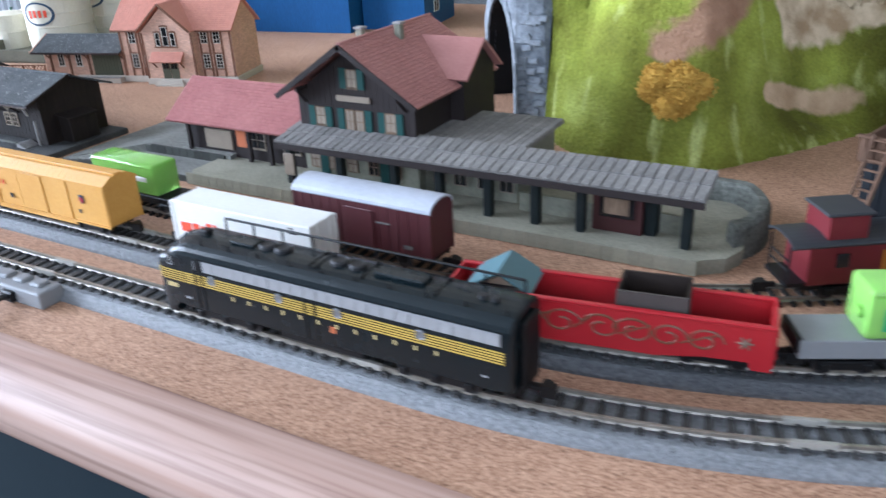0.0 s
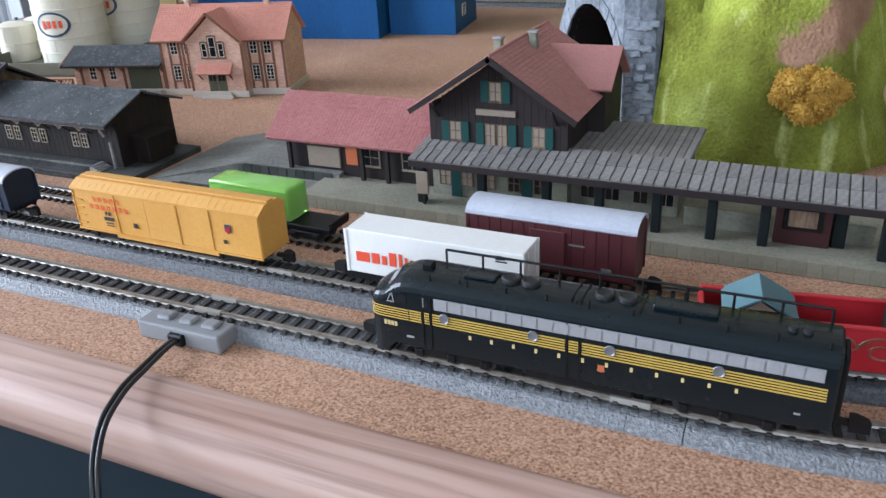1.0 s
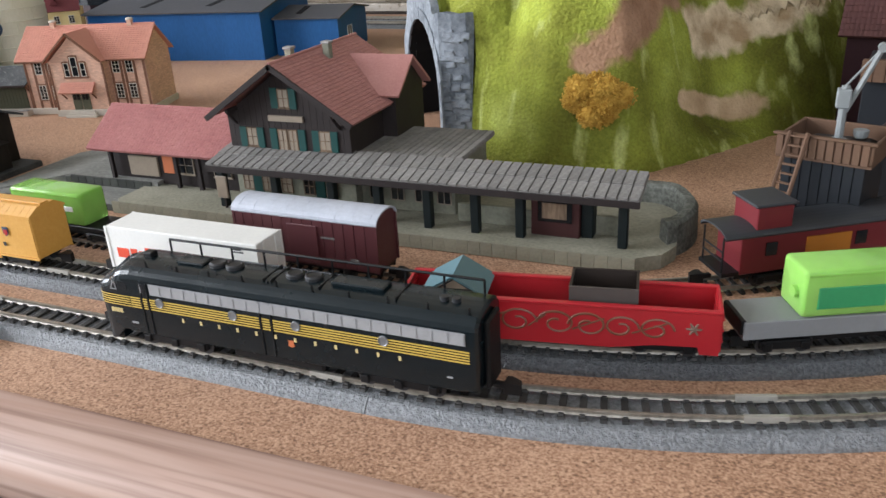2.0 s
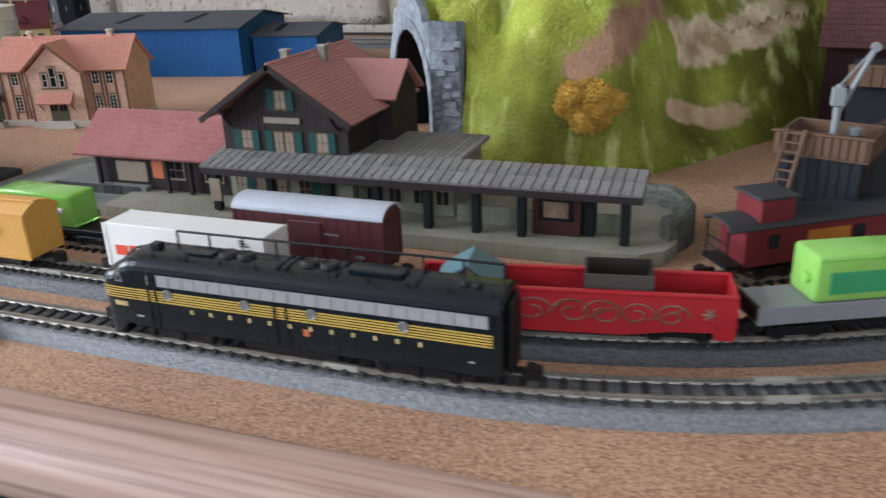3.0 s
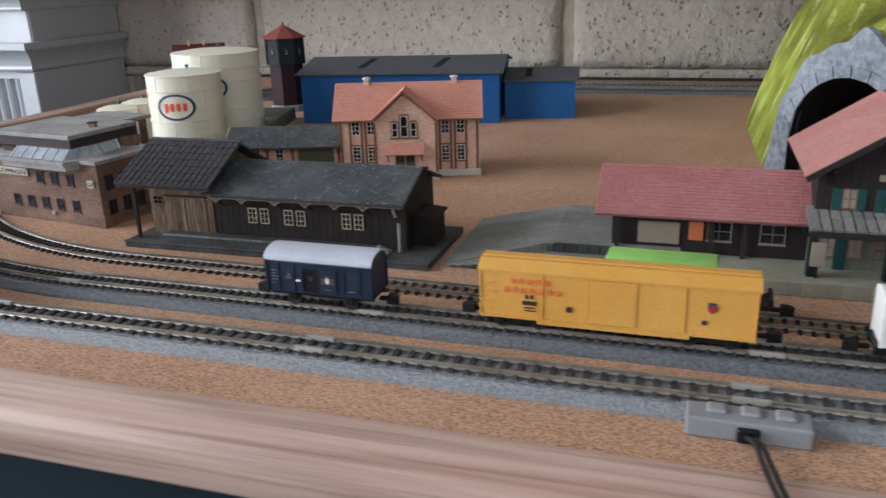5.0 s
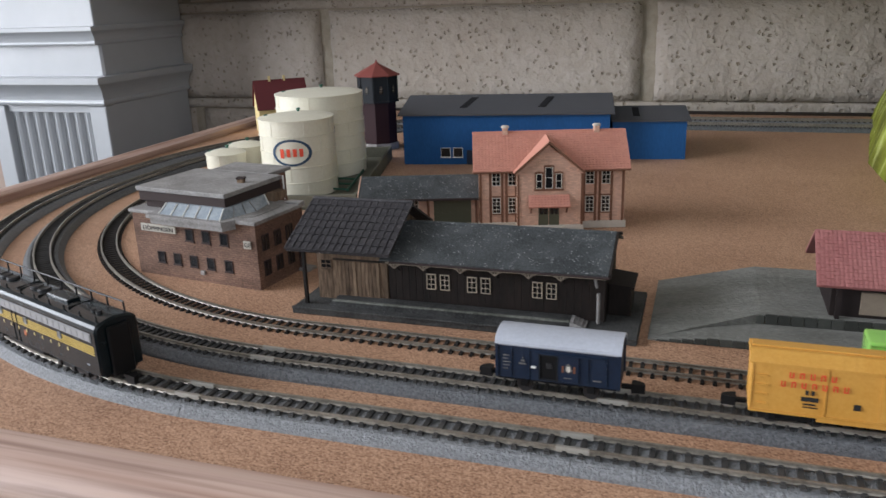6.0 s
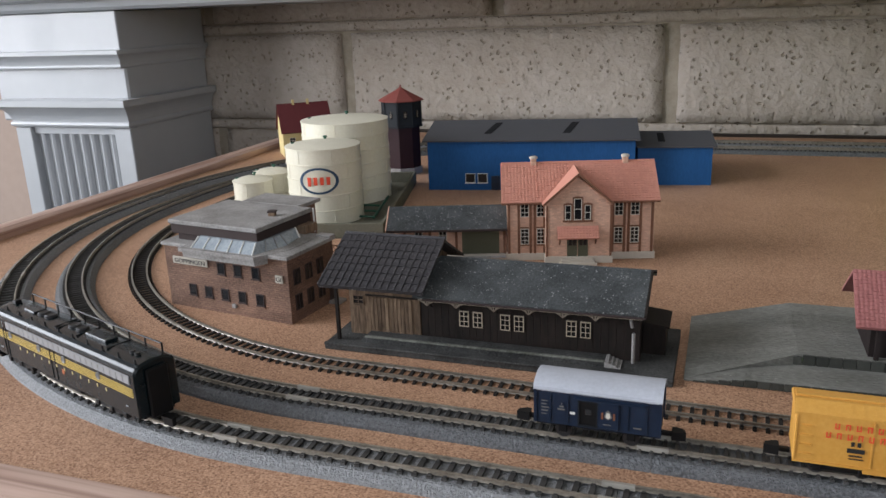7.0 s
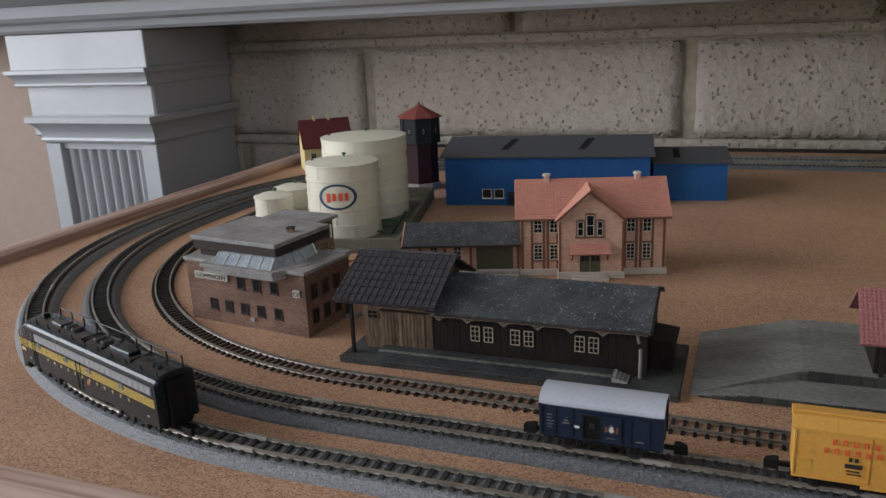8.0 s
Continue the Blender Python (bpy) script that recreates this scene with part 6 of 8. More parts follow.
for x in (-0.0500, -0.0372, -0.0240, 0.0):
    part("pilaster", box(x - 0.0006, x + 0.0006, 0.0022, 0.0032, 0.0, 0.0165), PILASTER, house)
    part("eave_bracket", tube((x, 0.0030, 0.0118), (x, -0.0016, 0.0162), 0.0004, 5), PILASTER, house)
part("loading_dock", box(GX0 + 0.022, W0 - 0.001, -0.0052, 0.0028, 0, 0.0031, 0.0002), STONE_BASE, house)
part("dock_lip", box(GX0 + 0.022, W0 - 0.001, -0.0056, -0.0030, 0.0031, 0.0035), CONCRETE, house)

# ---- dark timber goods shed ----
shed = thing("goods_shed", "dark timber goods shed with slate roof and tan porch bay", "shed", at=(-0.3310, 0.2468, 0))
part("platform", box(0.0020, 0.1290, -0.0022, 0.0430, 0, 0.0026, 0.0003), PLATFORM_DARK, shed, "dark loading platform")
part("ramp", prism([(0.0150, 0.0026), (0.0168, 0.0046), (0.1060, 0.0046), (0.1060, 0.0026)], 0.0022, 0.0090, "y"), PLATFORM_DARK, shed)
part("ramp_lip", box(0.0168, 0.1060, 0.0018, 0.0034, 0.0044, 0.0050, 0.0002), PLATFORM, shed, "worn platform lip")
part("platform_lip", box(0.0020, 0.1290, -0.0026, -0.0012, 0.0020, 0.0029, 0.0002), PLATFORM_DARK, shed)
for i in range(4):
    part("step", box(0.1060, 0.1072 + 0.0014 * (3 - i), 0.0022, 0.0090, 0.0026 + 0.0005 * i, 0.0026 + 0.0005 * (i + 1)), CONCRETE, shed)
SY, SB = 0.0098, 0.0420
part("wall", box(0.0370, 0.1170, SY, SB, 0.0026, 0.0238), PLANK_DARK, shed, "near-black boarded wall")
part("gable", prism([(SY, 0.0236), (SB, 0.0236), ((SY + SB) / 2, 0.0294)], 0.1164, 0.1170), PLANK_DARK, shed)
part("bay_wall", box(0.0080, 0.0368, SY - 0.0004, SB, 0.0026, 0.0272), PLANK_TAN, shed, "weathered tan board wall")
for sgn_x in (0.0080, 0.0362):
    part("gable", prism([(SY, 0.0268), (SB, 0.0268), ((SY + SB) / 2, 0.0358)], sgn_x, sgn_x + 0.0006), PLANK_TAN, shed)
for i in range(30):
    x = 0.0374 + 0.0796 * i / 30
    part("board", box(x, x + 0.00250, SY - 0.0002, SY + 0.0001, 0.0046, 0.0228), PLANK_DARK, shed)
for i in range(16):
    x = 0.0082 + 0.0286 * i / 16
    part("board", box(x, x + 0.0017, SY - 0.0006, SY - 0.0003, 0.0028, 0.0262), PLANK_TAN, shed)
for x0 in (0.0155, 0.0250):
    door = part("sliding_door", box(x0, x0 + 0.0088, SY - 0.0009, SY - 0.0005, 0.0030, 0.0186, 0.0001), PLANK_TAN, shed)
    for k in range(6):
        xa = x0 + 0.0088 * k / 6
        part("door_board", box(xa + 0.00012, xa + 0.00135, SY - 0.00125, SY - 0.0008, 0.0033, 0.0183), PLANK_TAN, door)
part("door_rail", box(0.0150, 0.0366, SY - 0.0011, SY - 0.0005, 0.0186, 0.0192), PLANK_DARK, shed)
ym = (SY + SB) / 2
roof_slab("roof", shed, 0.0365, 0.1190, (0.0028, 0.0222), (ym, 0.0306), SLATE, 0.0008, "dusty slate roof")
roof_slab("roof", shed, 0.0365, 0.1190, (SB + 0.006, 0.0222), (ym, 0.0306), SLATE, 0.0008)
part("ridge_cap", sheet([(0.0400, ym - 0.0014, 0.0303), (0.1192, ym - 0.0014, 0.0303), (0.1192, ym, 0.0310), (0.0400, ym, 0.0310)], 0.0004), SLATE, shed)
part("verge", sheet([(0.1186, 0.0024, 0.0224), (0.1194, 0.0024, 0.0224), (0.1194, ym, 0.0310), (0.1186, ym, 0.0310)], 0.0014), PLANK_DARK, shed)
part("ridge_end", tube((0.1190, ym, 0.0304), (0.1206, ym, 0.0304), 0.0006, 6), PLANK_DARK, shed)
roof_slab("bay_roof", shed, 0.0005, 0.0418, (-0.0006, 0.0247), (ym, 0.0374), TILE_DARK, 0.0008, "dark ribbed roof")
roof_slab("bay_roof", shed, 0.0005, 0.0418, (SB + 0.007, 0.0247), (ym, 0.0374), TILE_DARK, 0.0008)
slope_pieces("roof_slat", shed, 0.0005, 0.0418, (-0.0008, 0.0249), (ym, 0.0377), TILE_DARK, 15, 7, 0.0005, 0.00016)
for i in range(16):
    x = 0.0005 + 0.0413 * i / 15
    part("batten", sheet([(x - 0.00028, -0.0010, 0.0256), (x + 0.00028, -0.0010, 0.0256), (x + 0.00028, ym, 0.0383), (x - 0.00028, ym, 0.0383)], 0.0007), TILE_DARK, shed)
part("ridge_cap", tube((0.0003, ym, 0.0379), (0.0420, ym, 0.0379), 0.0007, 6), TILE_DARK, shed)
part("gutter", tube((0.0405, 0.0026, 0.0214), (0.1190, 0.0026, 0.0214), 0.0004, 6), CONCRETE_DARK, shed)
part("eave_board", box(0.0405, 0.1180, 0.0030, 0.0036, 0.0206, 0.0216), LACE, shed)
part("post", box(0.0054, 0.0066, 0.0022, 0.0034, 0.0026, 0.0252), PLANK_DARK, shed)
part("downpipe", tube((0.1150, 0.0072, 0.0030), (0.1150, 0.0072, 0.0140), 0.0006, 8), CONCRETE, shed, "pale grey downpipe")
part("downpipe_bend", tube((0.1146, 0.0052, 0.0170), (0.1142, 0.0040, 0.0200), 0.0005, 8), CONCRETE, shed)
for x in (0.0415, 0.0527, 0.0666, 0.0792, 0.0912, 0.1023):
    bm = B()
    for s in (-1, 1):
        add_tube(bm, (x + s * 0.0034, 0.0046, 0.0206), (x + s * 0.0014, 0.0046, 0.0197), 0.00024, 5)
        add_tube(bm, (x + s * 0.0014, 0.0046, 0.0197), (x, 0.0046, 0.0185), 0.00026, 5)
        add_tube(bm, (x + s * 0.0018, 0.0046, 0.0206), (x + s * 0.0006, 0.0046, 0.0194), 0.0002, 5)
    add_tube(bm, (x - 0.0034, 0.0046, 0.0207), (x + 0.0034, 0.0046, 0.0207), 0.00025, 5)
    add_tube(bm, (x, 0.0046, 0.0207), (x, 0.0046, 0.0185), 0.00026, 5)
    part("fretwork_bracket", bm, LACE, shed, "grey fretwork eave bracket")
    part("brace", tube((x, 0.0048, 0.0200), (x, SY, 0.0160), 0.0003, 5), PLANK_DARK, shed)
for xc in (0.0540, 0.0592, 0.0695, 0.0746, 0.0934, 0.0984):
    window(shed, xc, 0.0097, 0.0036, 0.0060, SY - 0.0004, (1, 2), CREAM_BAR, sill=False)
window(shed, 0.0120, 0.0150, 0.0046, 0.0036, SY - 0.0008, (1, 1), PLANK_TAN)
lean = part("lean_to", box(0.1172, 0.1250, 0.0170, 0.0310, 0.0026, 0.0140, 0.0002), PLANK_DARK, shed, "dark boxed lean-to")
part("lean_to_roof", sheet([(0.1166, 0.0160, 0.0150), (0.1262, 0.0160, 0.0138), (0.1262, 0.0320, 0.0138), (0.1166, 0.0320, 0.0150)], 0.0006), PLANK_DARK, lean)

# ---- brick signal box ----
sig = thing("signal_box", "brown brick signal box with a glazed control room and flat roof", "signal box", at=(-0.4190, 0.2725, 0), turn=-8.0)
sig.matrix_basis = sig.matrix_basis @ Matrix.Diagonal((1.085, 1, 1, 1))
SW, SD, SH = 0.0612, 0.0320, 0.0276
part("wall", box(0, SW, 0, SD, 0, SH), SIG_BRICK, sig, "brown weathered brick wall")
part("ledge", box(-0.0010, SW + 0.0010, -0.0010, SD + 0.001, SH, SH + 0.0016, 0.0002), CONCRETE, sig, "grey concrete ledge")
part("parapet", box(SW - 0.0060, SW + 0.0010, SD - 0.0030, SD + 0.001, SH + 0.0016, SH + 0.0024, 0.0002), CONCRETE, sig)
sill = [(0.0145, -0.0052), (0.0500, -0.0052), (0.0560, 0.0080), (0.0560, 0.0200), (0.0145, 0.0010)]
part("bay_sill", prism(sill, SH - 0.0024, SH + 0.0002, "z"), CONCRETE, sig)
part("bay_shelf", prism([(0.0135, -0.0064), (0.0506, -0.0064), (0.0572, 0.0080), (0.0572, 0.0220), (0.0135, 0.0010)], SH + 0.0002, SH + 0.0018, "z"), CONCRETE, sig)
ZG0, ZG1 = SH + 0.0018, 0.0328
part("control_room", box(0.0040, 0.0450, 0.0050, 0.0370, SH + 0.0016, ZG1), CONCRETE_DARK, sig, "dark control room")
part("back_wall", box(0.0380, 0.0500, 0.0300, 0.0385, SH + 0.0016, ZG1), PLANK_TAN, sig)
low = [(0.0185, -0.0040), (0.0485, -0.0040), (0.0528, 0.0130), (0.0500, 0.0250), (0.0165, 0.0060)]
top = [(0.0180, 0.0016), (0.0465, 0.0016), (0.0480, 0.0150), (0.0470, 0.0270), (0.0180, 0.0060)]
gl = part("glazing", loft([[(x, y, ZG0) for x, y in low], [(x, y, ZG1) for x, y in top]]), GLAZING, sig, "slanted grey bay glazing")
for i in range(6):
    f = i / 5
    part("glazing_bar", tube((0.0185 + 0.0300 * f, -0.0043, ZG0), (0.0180 + 0.0285 * f, 0.0012, ZG1), 0.00030, 5), WHITE, gl)
for f in (0.35, 0.7, 1.0):
    a, b = Vector((*low[1], ZG0)).lerp(Vector((*low[2], ZG0)), f), Vector((*top[1], ZG1)).lerp(Vector((*top[2], ZG1)), f)
    part("glazing_bar", tube(a + Vector((0.0003, 0, 0)), b + Vector((0.0003, 0, 0)), 0.00028, 5), GREY_BOX, gl)
part("glazing_bar", tube((0.0506, 0.0245, ZG0), (0.0468, 0.0270, ZG1), 0.0004, 5), WHITE, gl)
part("fascia", box(0.0022, 0.0460, 0.0030, 0.0402, ZG1 - 0.0004, 0.0368, 0.0002), CONCRETE_DARK, sig, "dark brown roof fascia")
part("roof", box(0.0015, 0.0466, 0.0022, 0.0408, 0.0366, 0.0386, 0.0003), CONCRETE, sig, "flat grey roof slab")
part("roof_step", box(0.0100, 0.0400, 0.0400, 0.0575, 0.0370, 0.0388, 0.0003), CONCRETE, sig)
part("back_block", box(0.0120, 0.0380, 0.0320, 0.0555, 0, 0.0370), SIG_BRICK, sig)
vent = part("vent", box(-0.0014, 0.0014, -0.0014, 0.0014, 0, 0.0016, 0.0002), PLANK_TAN, sig, "small brown roof vent", at=pose(0.0395, 0.0225, 0.0386, 0, 0, 20))
part("vent_cap", box(-0.0018, 0.0018, -0.0018, 0.0018, 0.0016, 0.0023, 0.0002), CONCRETE_DARK, vent)
part("rain_pipe", tube((0.0476, 0.0400, 0.0276), (0.0476, 0.0400, 0.0384), 0.0004, 6), WHITE, sig)
for x in (0.0290, 0.0372, 0.0460):
    window(sig, x, 0.0176, 0.0038, 0.0052, -0.0001, (0, 0), CONCRETE_DARK)
    part("window_ledge", box(x - 0.0022, x + 0.0022, -0.0006, 0.0, 0.0168, 0.0173), SIG_BRICK, sig)
for x in (0.0130, 0.0212, 0.0296, 0.0382, 0.0470):
    window(sig, x, 0.0062, 0.0038, 0.0050, -0.0001, (0, 0), CONCRETE_DARK)
    part("window_ledge", box(x - 0.0022, x + 0.0022, -0.0006, 0.0, 0.0054, 0.0059), SIG_BRICK, sig)
for z in (0.0050, 0.0158):
    for y in (0.0055, 0.0135, 0.0215):
        side_window(sig, y, z, 0.0044, 0.0066, SW + 0.0001, CONCRETE_DARK)
part("side_door", box(SW + 0.0001, SW + 0.0005, 0.0270, 0.0310, 0.0, 0.0085), CONCRETE_DARK, sig)
part("door_step", box(SW, SW + 0.0050, 0.0260, 0.0320, 0, 0.0014, 0.0002), CONCRETE, sig)
sign = part("name_board", box(0.0045, 0.0225, -0.0008, -0.0002, 0.0200, 0.0232, 0.0001), SIGN_CREAM, sig, "aged white station name board")
words("lettering", "GÖPPINGEN", 0.0027, PRINT, sign, Matrix.Translation((0.0135, -0.00085, 0.0214)) @ FRONT, wide=1.05)
plate = part("name_board", box(SW - 0.0056, SW - 0.0022, -0.0008, -0.0002, 0.0176, 0.0208, 0.0001), SIGN_CREAM, sig, "small white letter board")
words("lettering", "Gf", 0.0027, PRINT, plate, Matrix.Translation((SW - 0.0039, -0.00085, 0.0191)) @ FRONT)
part("wall_box", box(0.0330, 0.0350, -0.0012, 0, 0.0034, 0.0052, 0.0002), CONCRETE, sig)

# ---- mesh fence behind the signal box ----
fence = thing("mesh_fence", "low brown lattice fence beside the signal box", "fence", at=(-0.3795, 0.3480, 0), turn=18)
for i in range(5):
    part("post", box(0.0075 * i - 0.0004, 0.0075 * i + 0.0004, -0.0004, 0.0004, 0, 0.0074), PILASTER, fence)
for i in range(14):
    bm = B()
    x = -0.0030 + 0.0023 * i
    add_tube(bm, (max(x, 0), 0, 0.0006 + max(0, -x)), (min(x + 0.0066, 0.030), 0, 0.0006 + min(0.0066, 0.030 - x)), 0.00018, 4)
    add_tube(bm, (max(x, 0), 0.0003, 0.0072 - max(0, -x)), (min(x + 0.0066, 0.030), 0.0003, 0.0072 - min(0.0066, 0.030 - x)), 0.00018, 4)
    part("lattice_bar", bm, PILASTER, fence)
part("top_rail", box(0, 0.030, -0.0003, 0.0003, 0.0070, 0.0075), PILASTER, fence)

# ---- fuel tanks in their basin ----
basin = thing("tank_basin", "olive grey walled basin under the fuel tanks", "basin", at=(-0.3665, 0.3905, 0), turn=13.6)
part("floor", box(-0.0900, 0, 0, 0.1450, 0, 0.0012), BASIN, basin)
for x0, x1, y0, y1 in ((-0.0900, 0, 0, 0.0020), (-0.0900, 0, 0.1430, 0.1450), (-0.0020, 0, 0.0020, 0.1430), (-0.0900, -0.0880, 0.0020, 0.1430)):
    part("wall", box(x0, x1, y0, y1, 0, 0.0085, 0.0003), BASIN, basin)
pipe = part("pipework", tube((-0.0120, 0.034, 0.0030), (-0.0120, 0.090, 0.0030), 0.0008, 8), DARK_GREEN, basin, "dark green pipework")
for y in (0.036, 0.050, 0.064):
    part("pipe_branch", tube((-0.0120, y, 0.0030), (-0.030, y + 0.004, 0.0030), 0.0007, 8), DARK_GREEN, pipe)


def tank(label, x, y, r, h, emblem=None, bands=5):
    ob = thing("storage_tank", label, "tank", "fuel storage tanks", at=(x, y, 0.0012))
    prof = [(r * 0.2, 0), (r, 0)]
    for k in range(bands):
        z = h * (k + 1) / bands
        prof += [(r, z - 0.0007), (r + 0.0005, z - 0.0005), (r + 0.0005, z), (r, z + 0.0001)] if k < bands - 1 else [(r, z - 0.0008), (r + 0.0005, z - 0.0006), (r + 0.0005, z), (r - 0.0002, z + 0.0002)]
    prof += [(r * 0.6, h + 0.0016), (r * 0.1, h + 0.0022)]
    part("shell", lathe(prof, 64), TANK, ob, "cream painted banded shell")
    for k in range(bands):
        for i in range(7):
            a = 2 * math.pi * (i + 0.5 * (k % 2)) / 7
            part("weld_seam", box(-0.0002, 0.0002, -0.0002, 0.0002, h * k / bands + 0.0004, h * (k + 1) / bands - 0.0006), TANK, ob, at=pose(r * math.cos(a), r * math.sin(a), 0))
    cap = part("vent", lathe([(0.0003, 0), (0.0008, 0), (0.0008, 0.0014), (0.0013, 0.0014), (0.0013, 0.0022), (0.0004, 0.0024)], 12), DARK_GREEN, ob, at=pose(-r * 0.10, r * 0.35, h + 0.0016))
    part("vent", lathe([(0.0003, 0), (0.0010, 0), (0.0010, 0.0012), (0.0004, 0.0014)], 12), DARK_GREEN, ob, at=pose(-r * 0.80, -r * 0.2, h + 0.0002))
    if emblem is not None:
        # an oval plate bent to the shell
        def oval(rx, rz, lift, mat, name, hole=0.0):
            bm = B()
            n = 40
            outer, inner = [], []
            for i in range(n):
                t = 2 * math.pi * i / n
                for f, store in ((1.0, outer), (hole, inner)):
                    a = emblem + rx * f * math.cos(t) / r
                    store.append(bm.verts.new(((r + lift) * math.cos(a), (r + lift) * math.sin(a), h * 0.60 + rz * f * math.sin(t))))
            if hole:
                for i in range(n):
                    bm.faces.new((outer[i], outer[(i + 1) % n], inner[(i + 1) % n], inner[i]))
            else:
                c = bm.verts.new(((r + lift) * math.cos(emblem), (r + lift) * math.sin(emblem), h * 0.60))
                for v in inner:
                    bm.verts.remove(v)
                for i in range(n):
                    bm.faces.new((outer[i], outer[(i + 1) % n], c))
            return part(name, bm, mat, ob)
        oval(0.0115, 0.0078, 0.0007, BLUE_RING, "emblem_ring", 0.84)
        oval(0.0099, 0.0067, 0.0006, TANK, "emblem_field")
        for i in range(4):
            a = emblem + (-0.0054 + 0.0036 * i) / r
            bm = box(0, 0.0002, -0.0011, 0.0011, h * 0.60 - (0.0030 if i == 0 else 0.0023), h * 0.60 + 0.0023, 0.00008)
            part("emblem_bar", bm, ORANGE_RED, ob, at=pose((r + 0.0008) * math.cos(a), (r + 0.0008) * math.sin(a), 0, 0, 0, math.degrees(a)))
    return ob


tank("cream fuel storage tank with a red and navy oval emblem", -0.4180, 0.4240, 0.0222, 0.0450, radians(-72))
tank("tall cream fuel storage tank standing behind the smaller tank", -0.4295, 0.4790, 0.0285, 0.0525, radians(-69), 6)
tank("small cream squat storage tank", -0.4640, 0.4160, 0.0118, 0.0235, None, 2)
tank("small cream squat storage tank", -0.4655, 0.4420, 0.0122, 0.0235, None, 2)

# ---- octagonal water tower ----
tower = thing("water_tower", "dark maroon octagonal water tower with a red roof", "tower", at=(-0.4245, 0.5680, 0), turn=10)
def octa(r, z0, z1, r2=None):
    return lathe([(r, z0), (r2 or r, z1)], 8)
part("base", octa(0.0145, 0, 0.0050), CONCRETE, tower)
part("shaft", octa(0.0134, 0.0050, 0.0370), TOWER, tower)
part("tank_house", octa(0.0152, 0.0370, 0.0560), TOWER_TOP, tower, "charcoal tank house")
part("roof", lathe([(0.0176, 0.0555), (0.0176, 0.0562), (0.0010, 0.0650), (0.0004, 0.0672)], 8), RED_ROOF, tower, "red pyramid roof")
for k in range(8):
    a = math.pi * 2 * (k + 0.5) / 8
    bm = box(-0.0002, 0.0002, -0.00012, 0.00012, 0.0432, 0.0482)
    add_box(bm, -0.0002, 0.0002, -0.0012, 0.0012, 0.0462, 0.0465)
    add_box(bm, -0.0002, 0.0002, -0.0012, 0.0012, 0.0446, 0.0449)
    win = part("window", bm, LACE, tower, at=pose(0.0143 * math.cos(a), 0.0143 * math.sin(a), 0, 0, 0, math.degrees(a)))
    part("pane", box(-0.0002, 0.0001, -0.0013, 0.0013, 0.0430, 0.0484), GLASS_DARK, win)
    part("corner_strip", box(-0.0006, 0.0004, -0.0006, 0.0006, 0.0370, 0.0560), TOWER_TOP, tower, at=pose(0.0152 * math.cos(a - math.pi / 8), 0.0152 * math.sin(a - math.pi / 8), 0, 0, 0, math.degrees(a - math.pi / 8)))
part("collar", octa(0.0160, 0.0360, 0.0374), TOWER_TOP, tower)

# ---- small yellow cottage at the far corner ----
cot = thing("cottage", "small pale yellow cottage with a crimson roof", "house", at=(-0.5555, 0.6120, 0), turn=38)
part("wall", box(0, 0.0430, 0, 0.030, 0, 0.0240), YELLOW_WALL, cot)
for x in (0.0, 0.0424):
    part("gable", prism([(0, 0.024), (0.030, 0.024), (0.015, 0.0440)], x, x + 0.0006), YELLOW_WALL, cot)
roof_slab("roof", cot, -0.0015, 0.0445, (-0.003, 0.0215), (0.015, 0.0455), CRIMSON_ROOF)
roof_slab("roof", cot, -0.0015, 0.0445, (0.033, 0.0215), (0.015, 0.0455), CRIMSON_ROOF)
part("dormer", prism([(0.018, 0.0270), (0.026, 0.0270), (0.022, 0.0330)], -0.0005, 0.012, "y"), CRIMSON_ROOF, cot)
for x in (0.013, 0.026):
    part("chimney", box(x - 0.0010, x + 0.0010, 0.0135, 0.0165, 0.0440, 0.0485), YELLOW_WALL, cot)
for x in (0.008, 0.022, 0.035):
    window(cot, x, 0.0100, 0.0050, 0.0070, -0.0002)

# ---- blue factory hall with an annex ----
hall = thing("factory_hall", "bright blue factory hall with a charcoal sheet roof", "hall", at=(-0.3835, 0.5112, 0), turn=8.8)
HW, HD, HH = 0.1400, 0.0900, 0.0345
part("wall", box(0, HW, 0, HD, 0, HH), BLUE_WALL, hall, "bright blue boarded wall")
for x in (0, HW - 0.0006):
    part("gable", prism([(0, HH), (HD, HH), (HD / 2, HH + 0.0070)], x, x + 0.0006), BLUE_WALL, hall)
for sgn in (0, 1):
    e = -0.0030 if sgn == 0 else HD + 0.003
    roof_slab("roof", hall, -0.0030, HW + 0.003, (e, HH + 0.0004), (HD / 2, HH + 0.0078), CHARCOAL, 0.001)
slope = (0.0078 - 0.0004) / (HD / 2 + 0.003)
# the slots are not cut: black sheets paint in their dark inside
for x in (0.0400, 0.0940):
    z0, z1 = HH + 0.0006 + slope * 0.0150, HH + 0.0006 + slope * 0.0400
    part("roof_light", sheet([(x - 0.0020, 0.0120, z0), (x + 0.0030, 0.0120, z0), (x + 0.0086, 0.0370, z1), (x + 0.0036, 0.0370, z1)], 0.0005), OPENING_DARK, hall, "black sheet for the dark inside of a roof slot")
for x in (0.0295, 0.0380):
    window(hall, x, 0.0052, 0.0068, 0.0066, -0.0005, (0, 0), WHITE)
part("door", box(0.0440, 0.0500, -0.0006, -0.0002, 0, 0.0100), NAVY, hall)
annex = thing("factory_annex", "bright blue lower annex with a charcoal roof", "hall", at=(-0.2452, 0.5500, 0), turn=9)
AW, AD, AH = 0.0490, 0.0640, 0.0268
part("wall", box(0, AW, 0, AD, 0, AH), BLUE_WALL, annex)
